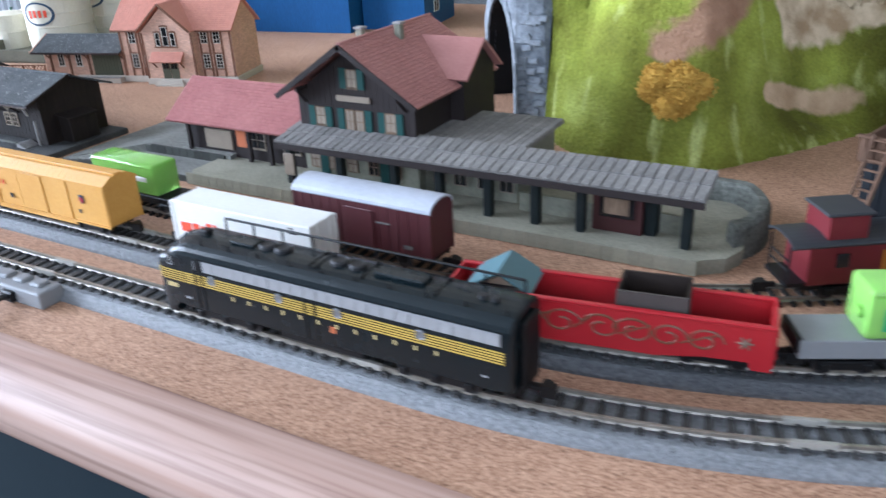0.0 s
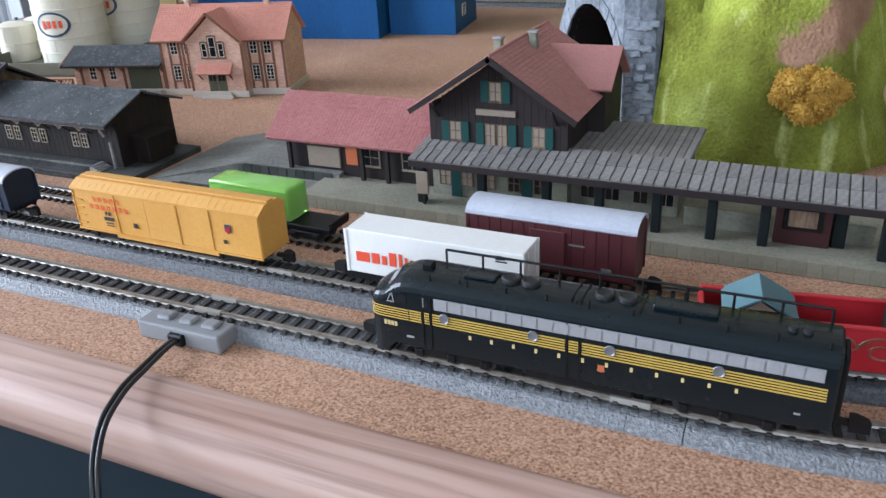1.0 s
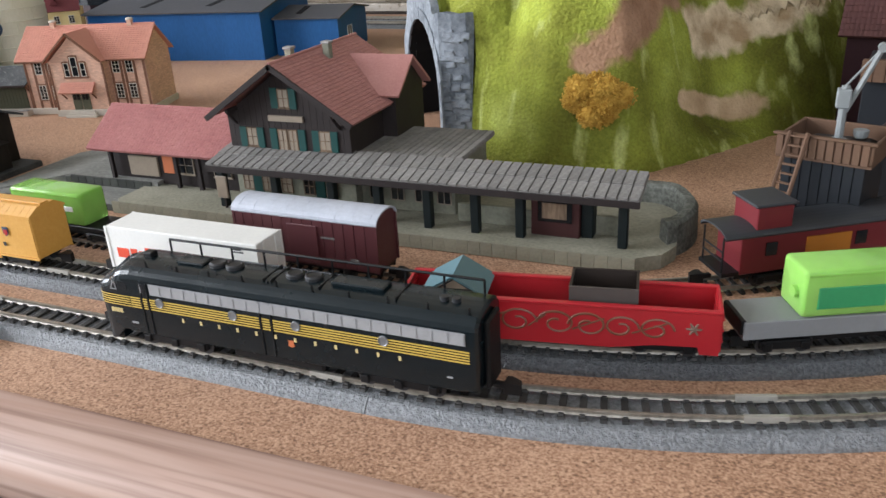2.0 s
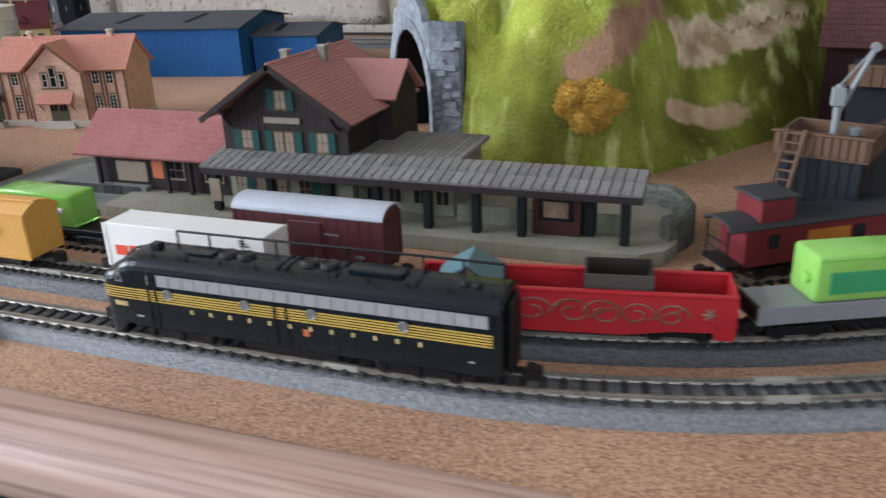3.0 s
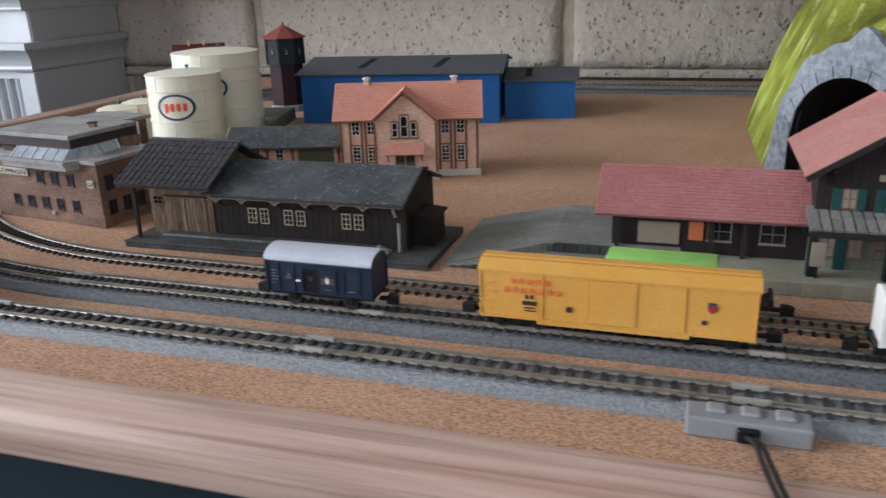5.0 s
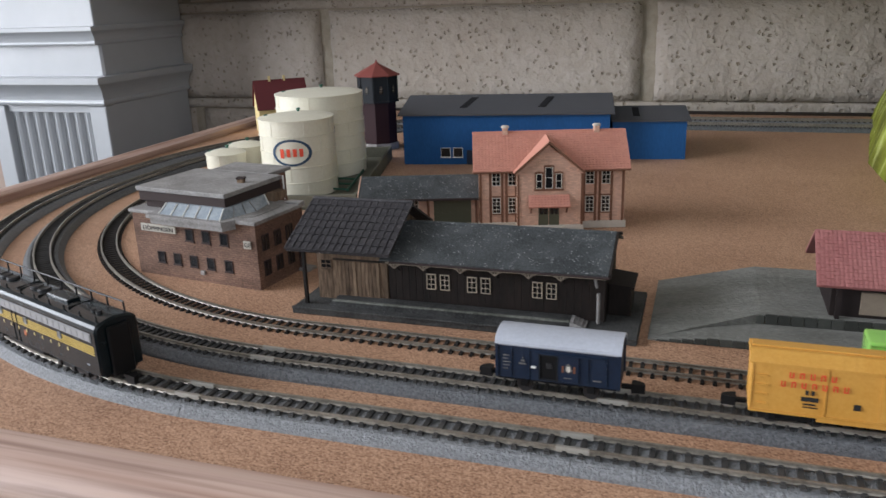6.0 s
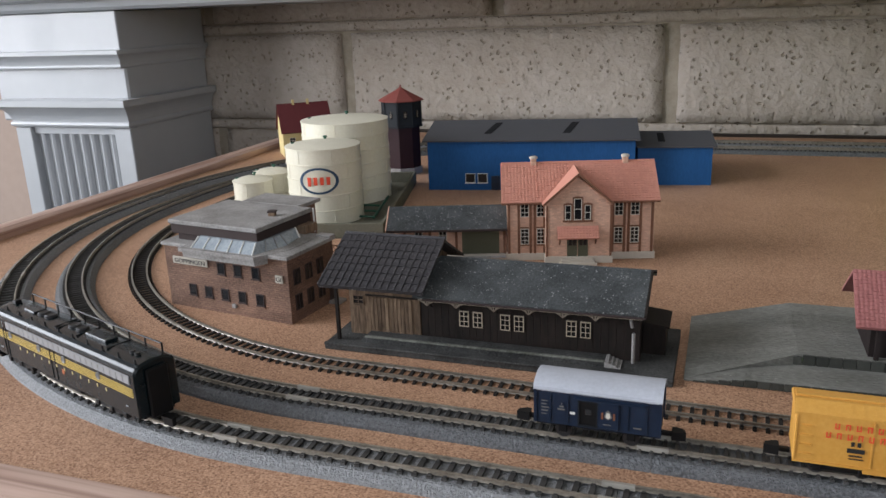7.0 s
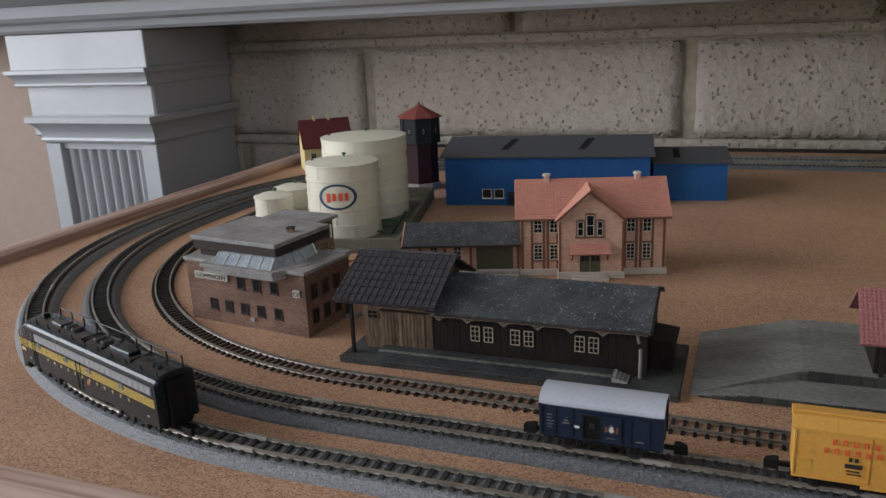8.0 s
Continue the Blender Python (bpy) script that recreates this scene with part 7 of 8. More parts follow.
part("gable", prism([(0, AH), (AD, AH), (AD / 2, AH + 0.0046)], AW - 0.0006, AW), BLUE_WALL, annex)
for e in (-0.0025, AD + 0.0025):
    roof_slab("roof", annex, -0.001, AW + 0.0026, (e, AH + 0.0002), (AD / 2, AH + 0.0056), CHARCOAL, 0.001)
# uncut slot, its shaded inside put into a black sheet
part("roof_light", sheet([(0.0140, 0.0080, AH + 0.0021), (0.0185, 0.0080, AH + 0.0021), (0.0185, 0.0270, AH + 0.0051), (0.0140, 0.0270, AH + 0.0051)], 0.0006), OPENING_DARK, annex)
side_window(annex, 0.024, 0.010, 0.010, 0.008, AW + 0.0001, WHITE)

# ---- chalet station with wing, canopy and platform ----
plat = thing("station_platform", "grey-green station platform with stone edging and ramp", "platform")
PF, PB, PH = 0.2500, 0.3080, 0.0045
out = [(-0.1240, PF + 0.0030), (-0.120, PF), (0.0660, PF), (0.0735, PF + 0.0050), (0.0765, 0.262), (0.0765, 0.285), (0.0720, 0.298), (0.0640, PB), (-0.150, PB), (-0.163, 0.300), (-0.163, 0.268), (-0.124, 0.268)]
part("slab", prism(out, 0, PH, "z"), SLAB, plat, "green-beige platform top")
# loading ramp at the left end
part("ramp", loft([[(-0.1990, 0.2520, 0), (-0.1990, 0.3090, 0), (-0.1990, 0.3090, 0.0006), (-0.1990, 0.2520, 0.0006)], [(-0.1630, 0.2680, 0), (-0.1630, 0.3180, 0), (-0.1630, 0.3180, 0.0062), (-0.1630, 0.2680, 0.0062)], [(-0.1180, 0.2680, 0), (-0.1180, 0.3180, 0), (-0.1180, 0.3180, 0.0062), (-0.1180, 0.2680, 0.0062)]]), RAMP, plat, "grey sloping loading ramp")
part("ramp_strip", loft([[(-0.1990, 0.2512, 0), (-0.1990, 0.2680, 0), (-0.1990, 0.2680, 0.0006), (-0.1990, 0.2512, 0.0006)], [(-0.1800, 0.2512, 0), (-0.1800, 0.2680, 0), (-0.1800, 0.2680, 0.0026), (-0.1800, 0.2512, 0.0026)], [(-0.1240, 0.2512, 0), (-0.1240, 0.2680, 0), (-0.1240, 0.2680, 0.0028), (-0.1240, 0.2512, 0.0028)]]), RAMP, plat)
first = None
for i in range(50):
    x = -0.1240 + 0.0039 * i
    m = pose(x, PF - 0.0004, 0)
    if first is None:
        first = part("edge_stone", box(0.00004, 0.00386, -0.0003, 0.0004, 0.0002, PH + 0.0003, 0.0001), KERB, plat, at=m)
    elif x < 0.066:
        again(first, "edge_stone", m)
for i in range(18):
    x = -0.1960 + 0.0040 * i
    part("ramp_stone", box(x, x + 0.0038, 0.2507, 0.2513, 0.0001, 0.0006 + 0.002 * min(1, i / 4), 0.0001), STONE_DARK, plat)
for i in range(14):
    x = -0.1780 + 0.0041 * i
    z1 = 0.0028 + 0.0034 * min(1, max(0, (x + 0.180) / 0.018))
    part("ramp_stone", box(x, x + 0.0039, 0.2673, 0.2681, 0.0024, z1, 0.0001), STONE_DARK, plat)
# rounded retaining wall at the far end
rings = []
for k in range(15):
    a = radians(-52 + 11.5 * k)
    c, s = math.cos(a), math.sin(a)
    wob = 0.0004 * math.sin(5.1 * k)
    rings.append([(0.0630 + r * c, 0.2800 + r * 1.25 * s, z + (wob if z > 0 else 0)) for r, z in ((0.0180, 0), (0.0176, 0.0100), (0.0166, 0.0112), (0.0140, 0.0112), (0.0134, 0.0100), (0.0132, 0))])
part("end_wall", loft(rings), PLATFORM, plat, "rounded grey retaining wall", smooth=False)

st = thing("chalet_station", "dark timber chalet station with a red tiled roof and green shutters", "station", at=(-0.0537, 0.2655, 0.0045))
SX, SDp = 0.0240, 0.0500          # half width, depth
E1, A1 = 0.0315, 0.0500           # eave wall height, gable top, above the platform
part("ground_wall", box(-SX, SX, 0, SDp, 0, 0.0172), STATION_GREEN, st, "green-grey plaster ground floor")
part("upper_wall", prism([(-SX, 0.0172), (SX, 0.0172), (SX, E1), (0, A1 - 0.0020), (-SX, E1)], -0.0002, SDp, "y"), STATION_WALL, st, "near-black timber upper wall")
for i in range(20):
    x = -SX + 2 * SX * i / 20
    ztop = E1 + (A1 - 0.003 - E1) * (1 - abs(x + SX / 20) / SX)
    part("board", box(x + 0.00005, x + 2 * SX / 20 - 0.00005, -0.0004, -0.0001, 0.0174, ztop), STATION_WALL, st)
for sgn in (-1, 1):
    slab = sheet([(0, -0.0068, A1), (0, SDp + 0.004, A1), (sgn * 0.0285, SDp + 0.004, 0.0316), (sgn * 0.0285, -0.0068, 0.0316)], 0.0009)
    part("roof", slab, STATION_ROOF, st, "brick red tiled roof")
    part("bargeboard", sheet([(0, -0.0072, A1 + 0.0003), (0, -0.0062, A1 + 0.0003), (sgn * 0.0288, -0.0062, 0.0316), (sgn * 0.0288, -0.0072, 0.0316)], 0.0018), STATION_WALL, st)
    tile_field("roof_tiling", st, (sgn * 0.0287, -0.0066, 0.0317), (0, SDp + 0.0104, 0), (-sgn * 0.0287, 0, A1 - 0.0316), 40, 22, STATION_ROOF, 0.0002)
    part("purlin", box(sgn * 0.0200 - 0.0006, sgn * 0.0200 + 0.0006, -0.0060, 0.0, 0.0330, 0.0342), STATION_WALL, st)
    part("brace", tube((sgn * 0.0205, -0.0050, 0.0330), (sgn * 0.0205, 0, 0.0280), 0.0005, 5), STATION_WALL, st)
part("ridge_cap", tube((0, -0.0068, A1 + 0.0002), (0, SDp + 0.004, A1 + 0.0002), 0.0006, 6), STATION_ROOF, st)
# cross wing with its own roof
for sgn in (-1, 1):
    part("cross_roof", sheet([(0.004, 0.036 + sgn * 0.0145, 0.0345), (0.0320, 0.036 + sgn * 0.0145, 0.0345), (0.0320, 0.036, 0.0462), (0.004, 0.036, 0.0462)], 0.0009), STATION_ROOF, st)
part("cross_wall", prism([(0.024, 0.0), (0.048, 0.0), (0.048, 0.0345), (0.036, 0.0450), (0.024, 0.0345)], 0.020, 0.0295), STATION_WALL, st)
for x, y in ((-0.0035, 0.012), (0.0045, 0.024)):
    ch = part("chimney", box(x - 0.0013, x + 0.0013, y - 0.0013, y + 0.0013, A1 - 0.006, A1 + 0.0022, 0.0002), STATION_GREEN, st)
    part("cap", box(x - 0.0017, x + 0.0017, y - 0.0017, y + 0.0017, A1 + 0.0018, A1 + 0.0026, 0.0002), CONCRETE, ch)
for x, z, w, h in ((-0.0145, 0.0205, 0.0044, 0.0066), (0.0145, 0.0205, 0.0044, 0.0066), (-0.0020, 0.0190, 0.0036, 0.0080), (0.0020, 0.0190, 0.0036, 0.0080), (0.0, 0.0345, 0.0042, 0.0064)):
    window(st, x, z, w, h, -0.0006, (1, 1), PLANK_TAN, PANE_WARM)
for x, z, h in ((-0.0180, 0.0200, 0.0072), (-0.0110, 0.0200, 0.0072), (0.0110, 0.0200, 0.0072), (0.0180, 0.0200, 0.0072), (-0.0056, 0.0186, 0.0086), (0.0056, 0.0186, 0.0086), (-0.0036, 0.0342, 0.0070), (0.0036, 0.0342, 0.0070)):
    part("shutter", box(x - 0.0014, x + 0.0014, -0.0010, -0.0004, z, z + h, 0.0001), SHUTTER, st, "green shutter")
part("name_board", box(-0.0068, 0.0068, -0.0012, -0.0004, 0.0298, 0.0318, 0.0001), PANE_WARM, st, "pale name board")
for x in (-0.0182, -0.0105, 0.0, 0.0105, 0.0182):
    bx = part("flower_box", box(x - 0.0022, x + 0.0022, -0.0022, -0.0008, 0.0178, 0.0190, 0.0002), TIMBER, st, "planted window box")
for x in (-0.0190, -0.0110, -0.0030, 0.0060, 0.0150):
    window(st, x, 0.0040, 0.0044, 0.0096, -0.0004, (1, 2), PLANK_TAN, PANE_WARM if x < 0 else GLASS_DARK, False)
for x in (-0.0150, 0.0105):
    part("door", box(x - 0.0018, x + 0.0018, -0.0008, -0.0002, 0, 0.0110), SHUTTER, st)
# goods wing to the left
wing_e, wing_r = (-0.0005, 0.0142), (0.0180, 0.0278)
part("wing_wall", box(-0.0880, -SX - 0.0002, 0.0060, 0.0330, -0.0040, 0.0160), STATION_WALL, st)
roof_slab("wing_roof", st, -0.0935, -SX + 0.004, wing_e, wing_r, WING_ROOF, 0.0008, "crimson tiled roof")
roof_slab("wing_roof", st, -0.0935, -SX + 0.004, (0.0370, 0.0142), wing_r, WING_ROOF, 0.0008)
tile_field("wing_tiling", st, (-0.0935, wing_e[0] - 0.0002, wing_e[1] + 0.0002), (0.0725, 0, 0), (0, wing_r[0] + 0.0005, wing_r[1] - wing_e[1]), 52, 16, WING_ROOF, 0.0002)
part("gable", prism([(0.006, 0.0158), (0.033, 0.0158), (0.0180, 0.0262)], -0.0880, -0.0874), STATION_WALL, st)
part("gable_sign", box(-0.0905, -0.0882, 0.0100, 0.0170, 0.0140, 0.0185, 0.0002), BOOTH, st)
part("shop_front", box(-0.0790, -0.0650, 0.0052, 0.0062, 0.0030, 0.0108, 0.0001), PANE_WARM, st, "pale shop front")
part("poster", box(-0.0620, -0.0572, 0.0050, 0.0062, 0.0050, 0.0116), CREST, st)
for x in (-0.0520, -0.0350):
    window(st, x, 0.0050, 0.0080, 0.0070, 0.0058, (1, 1), PANE_WARM)
for x in (-0.0860, -0.0545, -0.0440):
    part("post", box(x - 0.0007, x + 0.0007, 0.0030, 0.0044, -0.0040, 0.0150), STATION_WALL, st)
part("wing_base", box(-0.0930, -SX, 0.0020, 0.0340, -0.0045, -0.0002), PLATFORM_DARK, st)
# flat-roofed hall to the right
part("side_hall", box(SX + 0.0002, 0.0585, 0.004, 0.0360, 0, 0.0172), STATION_GREEN, st)
part("side_hall_roof", box(SX - 0.001, 0.0610, -0.001, 0.0385, 0.0176, 0.0190, 0.0002), AWNING, st, "flat grey slatted roof")
for i in range(16):
    x = SX + 0.0370 * i / 16
    part("roof_slat", box(x + 0.00015, x + 0.0370 / 16 - 0.00015, -0.001, 0.0384, 0.0190, 0.0194), AWNING, st)
for x in (0.030, 0.038, 0.047, 0.055):
    window(st, x, 0.0035, 0.0050, 0.0100, 0.0034, (1, 1), PANE_WARM, GLASS_DARK, False)

awn = thing("platform_canopy", "long grey slatted platform canopy on dark posts", "canopy", at=(0, 0, 0.0045))
CX0, CX1 = -0.0800, 0.0672
front, back = (0.2520, 0.0166), (0.2672, 0.0198)
roof_slab("deck", awn, CX0, CX1, front, back, AWNING, 0.0008)
slope_pieces("roof_slat", awn, CX0, CX1, (front[0] - 0.0003, front[1] + 0.0002), (back[0], back[1] + 0.0002), AWNING, 46, 2, 0.0006, 0.0005)
part("fascia", box(CX0, CX1, front[0] - 0.0004, front[0] + 0.0004, front[1] - 0.0022, front[1] - 0.0002), STATION_WALL, awn)
part("beam", box(CX0 + 0.002, CX1 - 0.002, 0.2565, 0.2577, 0.0152, 0.0168), STATION_WALL, awn)
for x in (-0.0780, -0.0560, -0.0340, -0.0170, 0.0005, 0.0165, 0.0310, 0.0620):
    post = part("post", box(x - 0.0014, x + 0.0014, 0.2558, 0.2586, 0, 0.0156, 0.0003), POST, awn, "dark canopy post")
    part("post_brace", tube((x - 0.0034, 0.2572, 0.0154), (x, 0.2572, 0.0118), 0.0004, 5), STATION_WALL, post)
    part("post_brace", tube((x + 0.0034, 0.2572, 0.0154), (x, 0.2572, 0.0118), 0.0004, 5), STATION_WALL, post)
booth = thing("platform_kiosk", "dark red platform kiosk with a glazed notice panel", "kiosk", at=(0.0335, 0.2600, 0.0045))
part("wall", box(0, 0.0150, 0, 0.0080, 0, 0.0146, 0.0002), BOOTH, booth)
part("notice_panel", box(0.0022, 0.0128, -0.0006, 0.0, 0.0048, 0.0128, 0.0002), GLASS_DARK, booth)
part("notice_sheet", box(0.0036, 0.0112, -0.0008, -0.0005, 0.0060, 0.0110), PLANK_TAN, booth)
part("side_column", box(0.0152, 0.0190, 0.0010, 0.0060, 0, 0.0146, 0.0004), POST, booth)
rear = thing("canopy_back_wall", "green-grey plaster wall under the canopy", "wall", at=(0, 0, 0.0045))
part("panel", box(0.0075, 0.0330, 0.2650, 0.2664, 0, 0.0060), STATION_GREEN, rear)
part("panel", box(0.0500, 0.0600, 0.2650, 0.2664, 0, 0.0060), STATION_GREEN, rear)
sign_post = thing("station_notice", "pale notice board on the canopy post", "sign", at=(-0.0765, 0.2545, 0.0045))
part("board", box(-0.0022, 0.0022, -0.0004, 0.0004, 0.0040, 0.0120, 0.0002), PANE_WARM, sign_post)
part("stem", box(-0.0004, 0.0004, 0.0004, 0.0010, 0, 0.0060), STATION_WALL, sign_post)


# ---------- the flocked hill with the tunnel mouth ----------
OUTLINE = [(-0.0185, 0.3525), (-0.004, 0.338), (0.014, 0.330), (0.054, 0.336), (0.077, 0.367), (0.101, 0.403), (0.130, 0.442), (0.160, 0.500), (0.300, 0.560), (0.300, 0.764), (-0.050, 0.764), (-0.084, 0.560), (-0.082, 0.428)]
MOUTH = Vector((-0.0508, 0.3822, 0))
ALONG = Vector((0.580, -0.814, 0)).normalized()      # the portal's width
OUT = Vector((-0.814, -0.580, 0)).normalized()        # the way it looks


RIM = [(-0.0510, -0.01), (-0.0470, 0.014), (-0.0425, 0.034), (-0.0320, 0.052), (-0.0170, 0.063), (0.0040, 0.0715), (0.0120, 0.068), (0.0210, 0.060), (0.0320, 0.0580), (0.0460, 0.0570), (0.0482, 0.050), (0.0486, -0.01)]
BEND = 0.0335      # past this the stone face turns back into the slope


def unbent(p):
    """Distance along the stone face and depth behind it of a place given from the mouth."""
    side, deep = p.dot(ALONG), -p.dot(OUT)
    past = max(0.0, side - BEND)
    return min(side, BEND) + past / 0.615, deep - 1.285 * past


def rim_at(side):
    """Height of the stone face's upper edge."""
    for (xa, za), (xb, zb) in zip(RIM, RIM[1:]):
        if xa <= side <= xb:
            return za + (zb - za) * (side - xa) / (xb - xa)
    return -0.01


def inside_depth(x, y):
    """How far a place lies inside the hill's foot; negative outside."""
    best, inside = 9.0, False
    n = len(OUTLINE)
    for i in range(n):
        (ax, ay), (bx, by) = OUTLINE[i], OUTLINE[(i + 1) % n]
        t = max(0, min(1, ((x - ax) * (bx - ax) + (y - ay) * (by - ay)) / ((bx - ax) ** 2 + (by - ay) ** 2)))
        best = min(best, math.hypot(x - ax - t * (bx - ax), y - ay - t * (by - ay)))
        if (ay > y) != (by > y) and x < (bx - ax) * (y - ay) / (by - ay) + ax:
            inside = not inside
    return best if inside else -best


def hill_height(x, y):
    d = inside_depth(x, y)
    if d < -0.006:
        return -0.004
    # to the right a low skirt runs out in front of the steep face
    k = max(0.0, min(1.0, (x - 0.040) / 0.040))
    k = k * k * (3 - 2 * k)
    steep = 0.150 * (1 - math.exp(-max(d, 0) / 0.040))
    skirt = 0.011 * (1 - math.exp(-max(d, 0) / 0.010)) + 0.135 * (1 - math.exp(-max(d - 0.013, 0) / 0.042))
    h = steep + (skirt - steep) * k
    p = Vector((x, y, 0)) - MOUTH
    side, deep = unbent(p)
    if RIM[-1][0] <= side < 0.090:
        # the slope stands up at once beside the stone
        h = max(h, 0.058 * (1 - math.exp(-max(d, 0) / 0.0035)) * (1 - (side - RIM[-1][0]) / 0.045))
    if deep < 0.085:
        h = max(h if deep > 0.0 else 0.0, rim_at(side) - 0.0020 + 0.50 * max(0, deep)) if rim_at(side) > 0 else h
    big = noise.noise(Vector((x * 16, y * 16, 0.3))) * 0.020 + noise.noise(Vector((x * 42, y * 42, 5.3))) * 0.006
    fine = noise.noise(Vector((x * 160, y * 160, 1.1))) * 0.0016
    k = max(0, min(1, d / 0.03, max(0, deep) / 0.05 if -0.065 < side < 0.053 and deep < 0.085 else 1))
    near_face = -0.051 < side < 0.0486 and -0.004 < deep < 0.02
    return max(-0.004, h + big * k + fine - (0.004 if d < 0 and not near_face else 0.0))


# bare strips on the slopes: from, to, half width, dark and light colour
EARTH, PALE, SAND = ((0.25, 0.135, 0.078), (0.40, 0.235, 0.145)), ((0.36, 0.25, 0.14), (0.76, 0.62, 0.42)), ((0.44, 0.30, 0.17), (0.62, 0.45, 0.28))
PATCHES = [((0.0320, 0.3440, 0.0420), (0.0431, 0.3508, 0.0516), 0.0080, *EARTH), ((0.0431, 0.3508, 0.0516), (0.0560, 0.3780, 0.0620), 0.0095, *EARTH), ((0.0670, 0.3970, 0.0430), (0.0939, 0.4399, 0.0440), 0.0105, *PALE), ((0.0939, 0.4399, 0.0440), (0.1150, 0.4760, 0.0460), 0.0130, *PALE),
           ((0.0643, 0.3712, 0.0219), (0.0807, 0.3997, 0.0116), 0.0040, *SAND), ((0.0807, 0.3997, 0.0116), (0.0998, 0.4251, 0.0081), 0.0050, *SAND), ((-0.0285, 0.4080, 0.0810), (-0.0115, 0.3840, 0.0810), 0.0080, *PALE)]


def flock():
    m = material("static_grass", (0.18, 0.23, 0.02), 0.95)
    t = m.node_tree
    n, link = t.nodes, t.links.new
    bsdf = n["Principled BSDF"]
    where = n.new("ShaderNodeTexCoord")

    def noise_at(size, detail=5.0):
        node = n.new("ShaderNodeTexNoise")
        node.inputs["Scale"].default_value, node.inputs["Detail"].default_value = size, detail
        link(where.outputs["Object"], node.inputs["Vector"])
        return node

    def ramp_of(node, stops):
        r = n.new("ShaderNodeValToRGB")
        while len(r.color_ramp.elements) < len(stops):
            r.color_ramp.elements.new(0.5)
        for e, (p, c) in zip(r.color_ramp.elements, stops):
            e.position, e.color = p, (*c, 1)
        link(node.outputs["Fac"], r.inputs["Fac"])
        return r
    grass = ramp_of(noise_at(34), [(0.30, (0.128, 0.130, 0.022)), (0.45, (0.200, 0.216, 0.031)), (0.58, (0.272, 0.310, 0.046)), (0.72, (0.400, 0.450, 0.100))])
    blades = ramp_of(noise_at(900, 2.0), [(0.30, (0.72, 0.72, 0.70)), (0.70, (1.14, 1.14, 1.14))])
    mul = n.new("ShaderNodeMixRGB")
    mul.blend_type = "MULTIPLY"
    mul.inputs["Fac"].default_value = 0.75
    drifts = ramp_of(noise_at(13, 3.0), [(0.40, (0.62, 0.60, 0.56)), (0.60, (1.12, 1.12, 1.1))])
    shade = n.new("ShaderNodeMixRGB")
    shade.blend_type = "MULTIPLY"
    shade.inputs["Fac"].default_value = 1.0
    link(grass.outputs[0], shade.inputs[1])
    link(drifts.outputs[0], shade.inputs[2])
    # pale combed streaks that run down the slope
    comb = n.new("ShaderNodeMapping")
    comb.inputs["Scale"].default_value = (1.0, 1.0, 0.16)
    link(where.outputs["Object"], comb.inputs["Vector"])
    streak = noise_at(105, 4.0)
    link(comb.outputs[0], streak.inputs["Vector"])
    pale = ramp_of(streak, [(0.56, (0.0, 0.0, 0.0)), (0.72, (0.75, 0.75, 0.75))])
    combed = n.new("ShaderNodeMixRGB")
    combed.inputs[2].default_value = (0.60, 0.64, 0.24, 1)
    link(pale.outputs[0], combed.inputs["Fac"])
    link(shade.outputs[0], combed.inputs[1])
    link(combed.outputs[0], mul.inputs[1])
    link(blades.outputs[0], mul.inputs[2])
    # bare earth and rock where the flock was left off: soft-edged ovals, frayed by noise
    fray = noise_at(46, 5.0)
    fray2 = noise_at(190, 4.0)
    colour = mul.outputs[0]
    for start, stop, wide, dark, light in PATCHES:
        reach = Vector(stop) - Vector(start)
        away = n.new("ShaderNodeVectorMath")
        away.operation = "SUBTRACT"
        away.inputs[1].default_value = start
        link(where.outputs["Object"], away.inputs[0])
        dot = n.new("ShaderNodeVectorMath")
        dot.operation = "DOT_PRODUCT"
        dot.inputs[1].default_value = reach / reach.length_squared
        link(away.outputs[0], dot.inputs[0])
        held = n.new("ShaderNodeClamp")
        link(dot.outputs["Value"], held.inputs[0])
        foot = n.new("ShaderNodeVectorMath")
        foot.operation = "SCALE"
        foot.inputs[0].default_value = reach
        link(held.outputs[0], foot.inputs["Scale"])
        off = n.new("ShaderNodeVectorMath")
        off.operation = "DISTANCE"
        link(away.outputs[0], off.inputs[0])
        link(foot.outputs[0], off.inputs[1])
        far = n.new("ShaderNodeMath")
        far.operation = "DIVIDE"
        far.inputs[1].default_value = wide
        link(off.outputs["Value"], far.inputs[0])
        rim = n.new("ShaderNodeMath")
        rim.operation = "MULTIPLY_ADD"
        rim.inputs[1].default_value = 2.6
        link(fray.outputs["Fac"], rim.inputs[0])
        link(far.outputs[0], rim.inputs[2])
        rim2 = n.new("ShaderNodeMath")
        rim2.operation = "MULTIPLY_ADD"
        rim2.inputs[1].default_value = 0.6
        link(fray2.outputs["Fac"], rim2.inputs[0])
        link(rim.outputs[0], rim2.inputs[2])
        cut = n.new("ShaderNodeMapRange")
        cut.inputs["From Min"].default_value, cut.inputs["From Max"].default_value = 2.35, 2.75
        cut.inputs["To Min"].default_value, cut.inputs["To Max"].default_value = 1.0, 0.0
        link(rim2.outputs[0], cut.inputs["Value"])
        soil = ramp_of(noise_at(85), [(0.35, dark), (0.65, light)])
        mix = n.new("ShaderNodeMixRGB")
        link(cut.outputs[0], mix.inputs["Fac"])
        link(colour, mix.inputs[1])
        link(soil.outputs[0], mix.inputs[2])
        colour = mix.outputs[0]
    link(colour, bsdf.inputs["Base Color"])
    rough = noise_at(700, 3.0)
    lift = n.new("ShaderNodeBump")
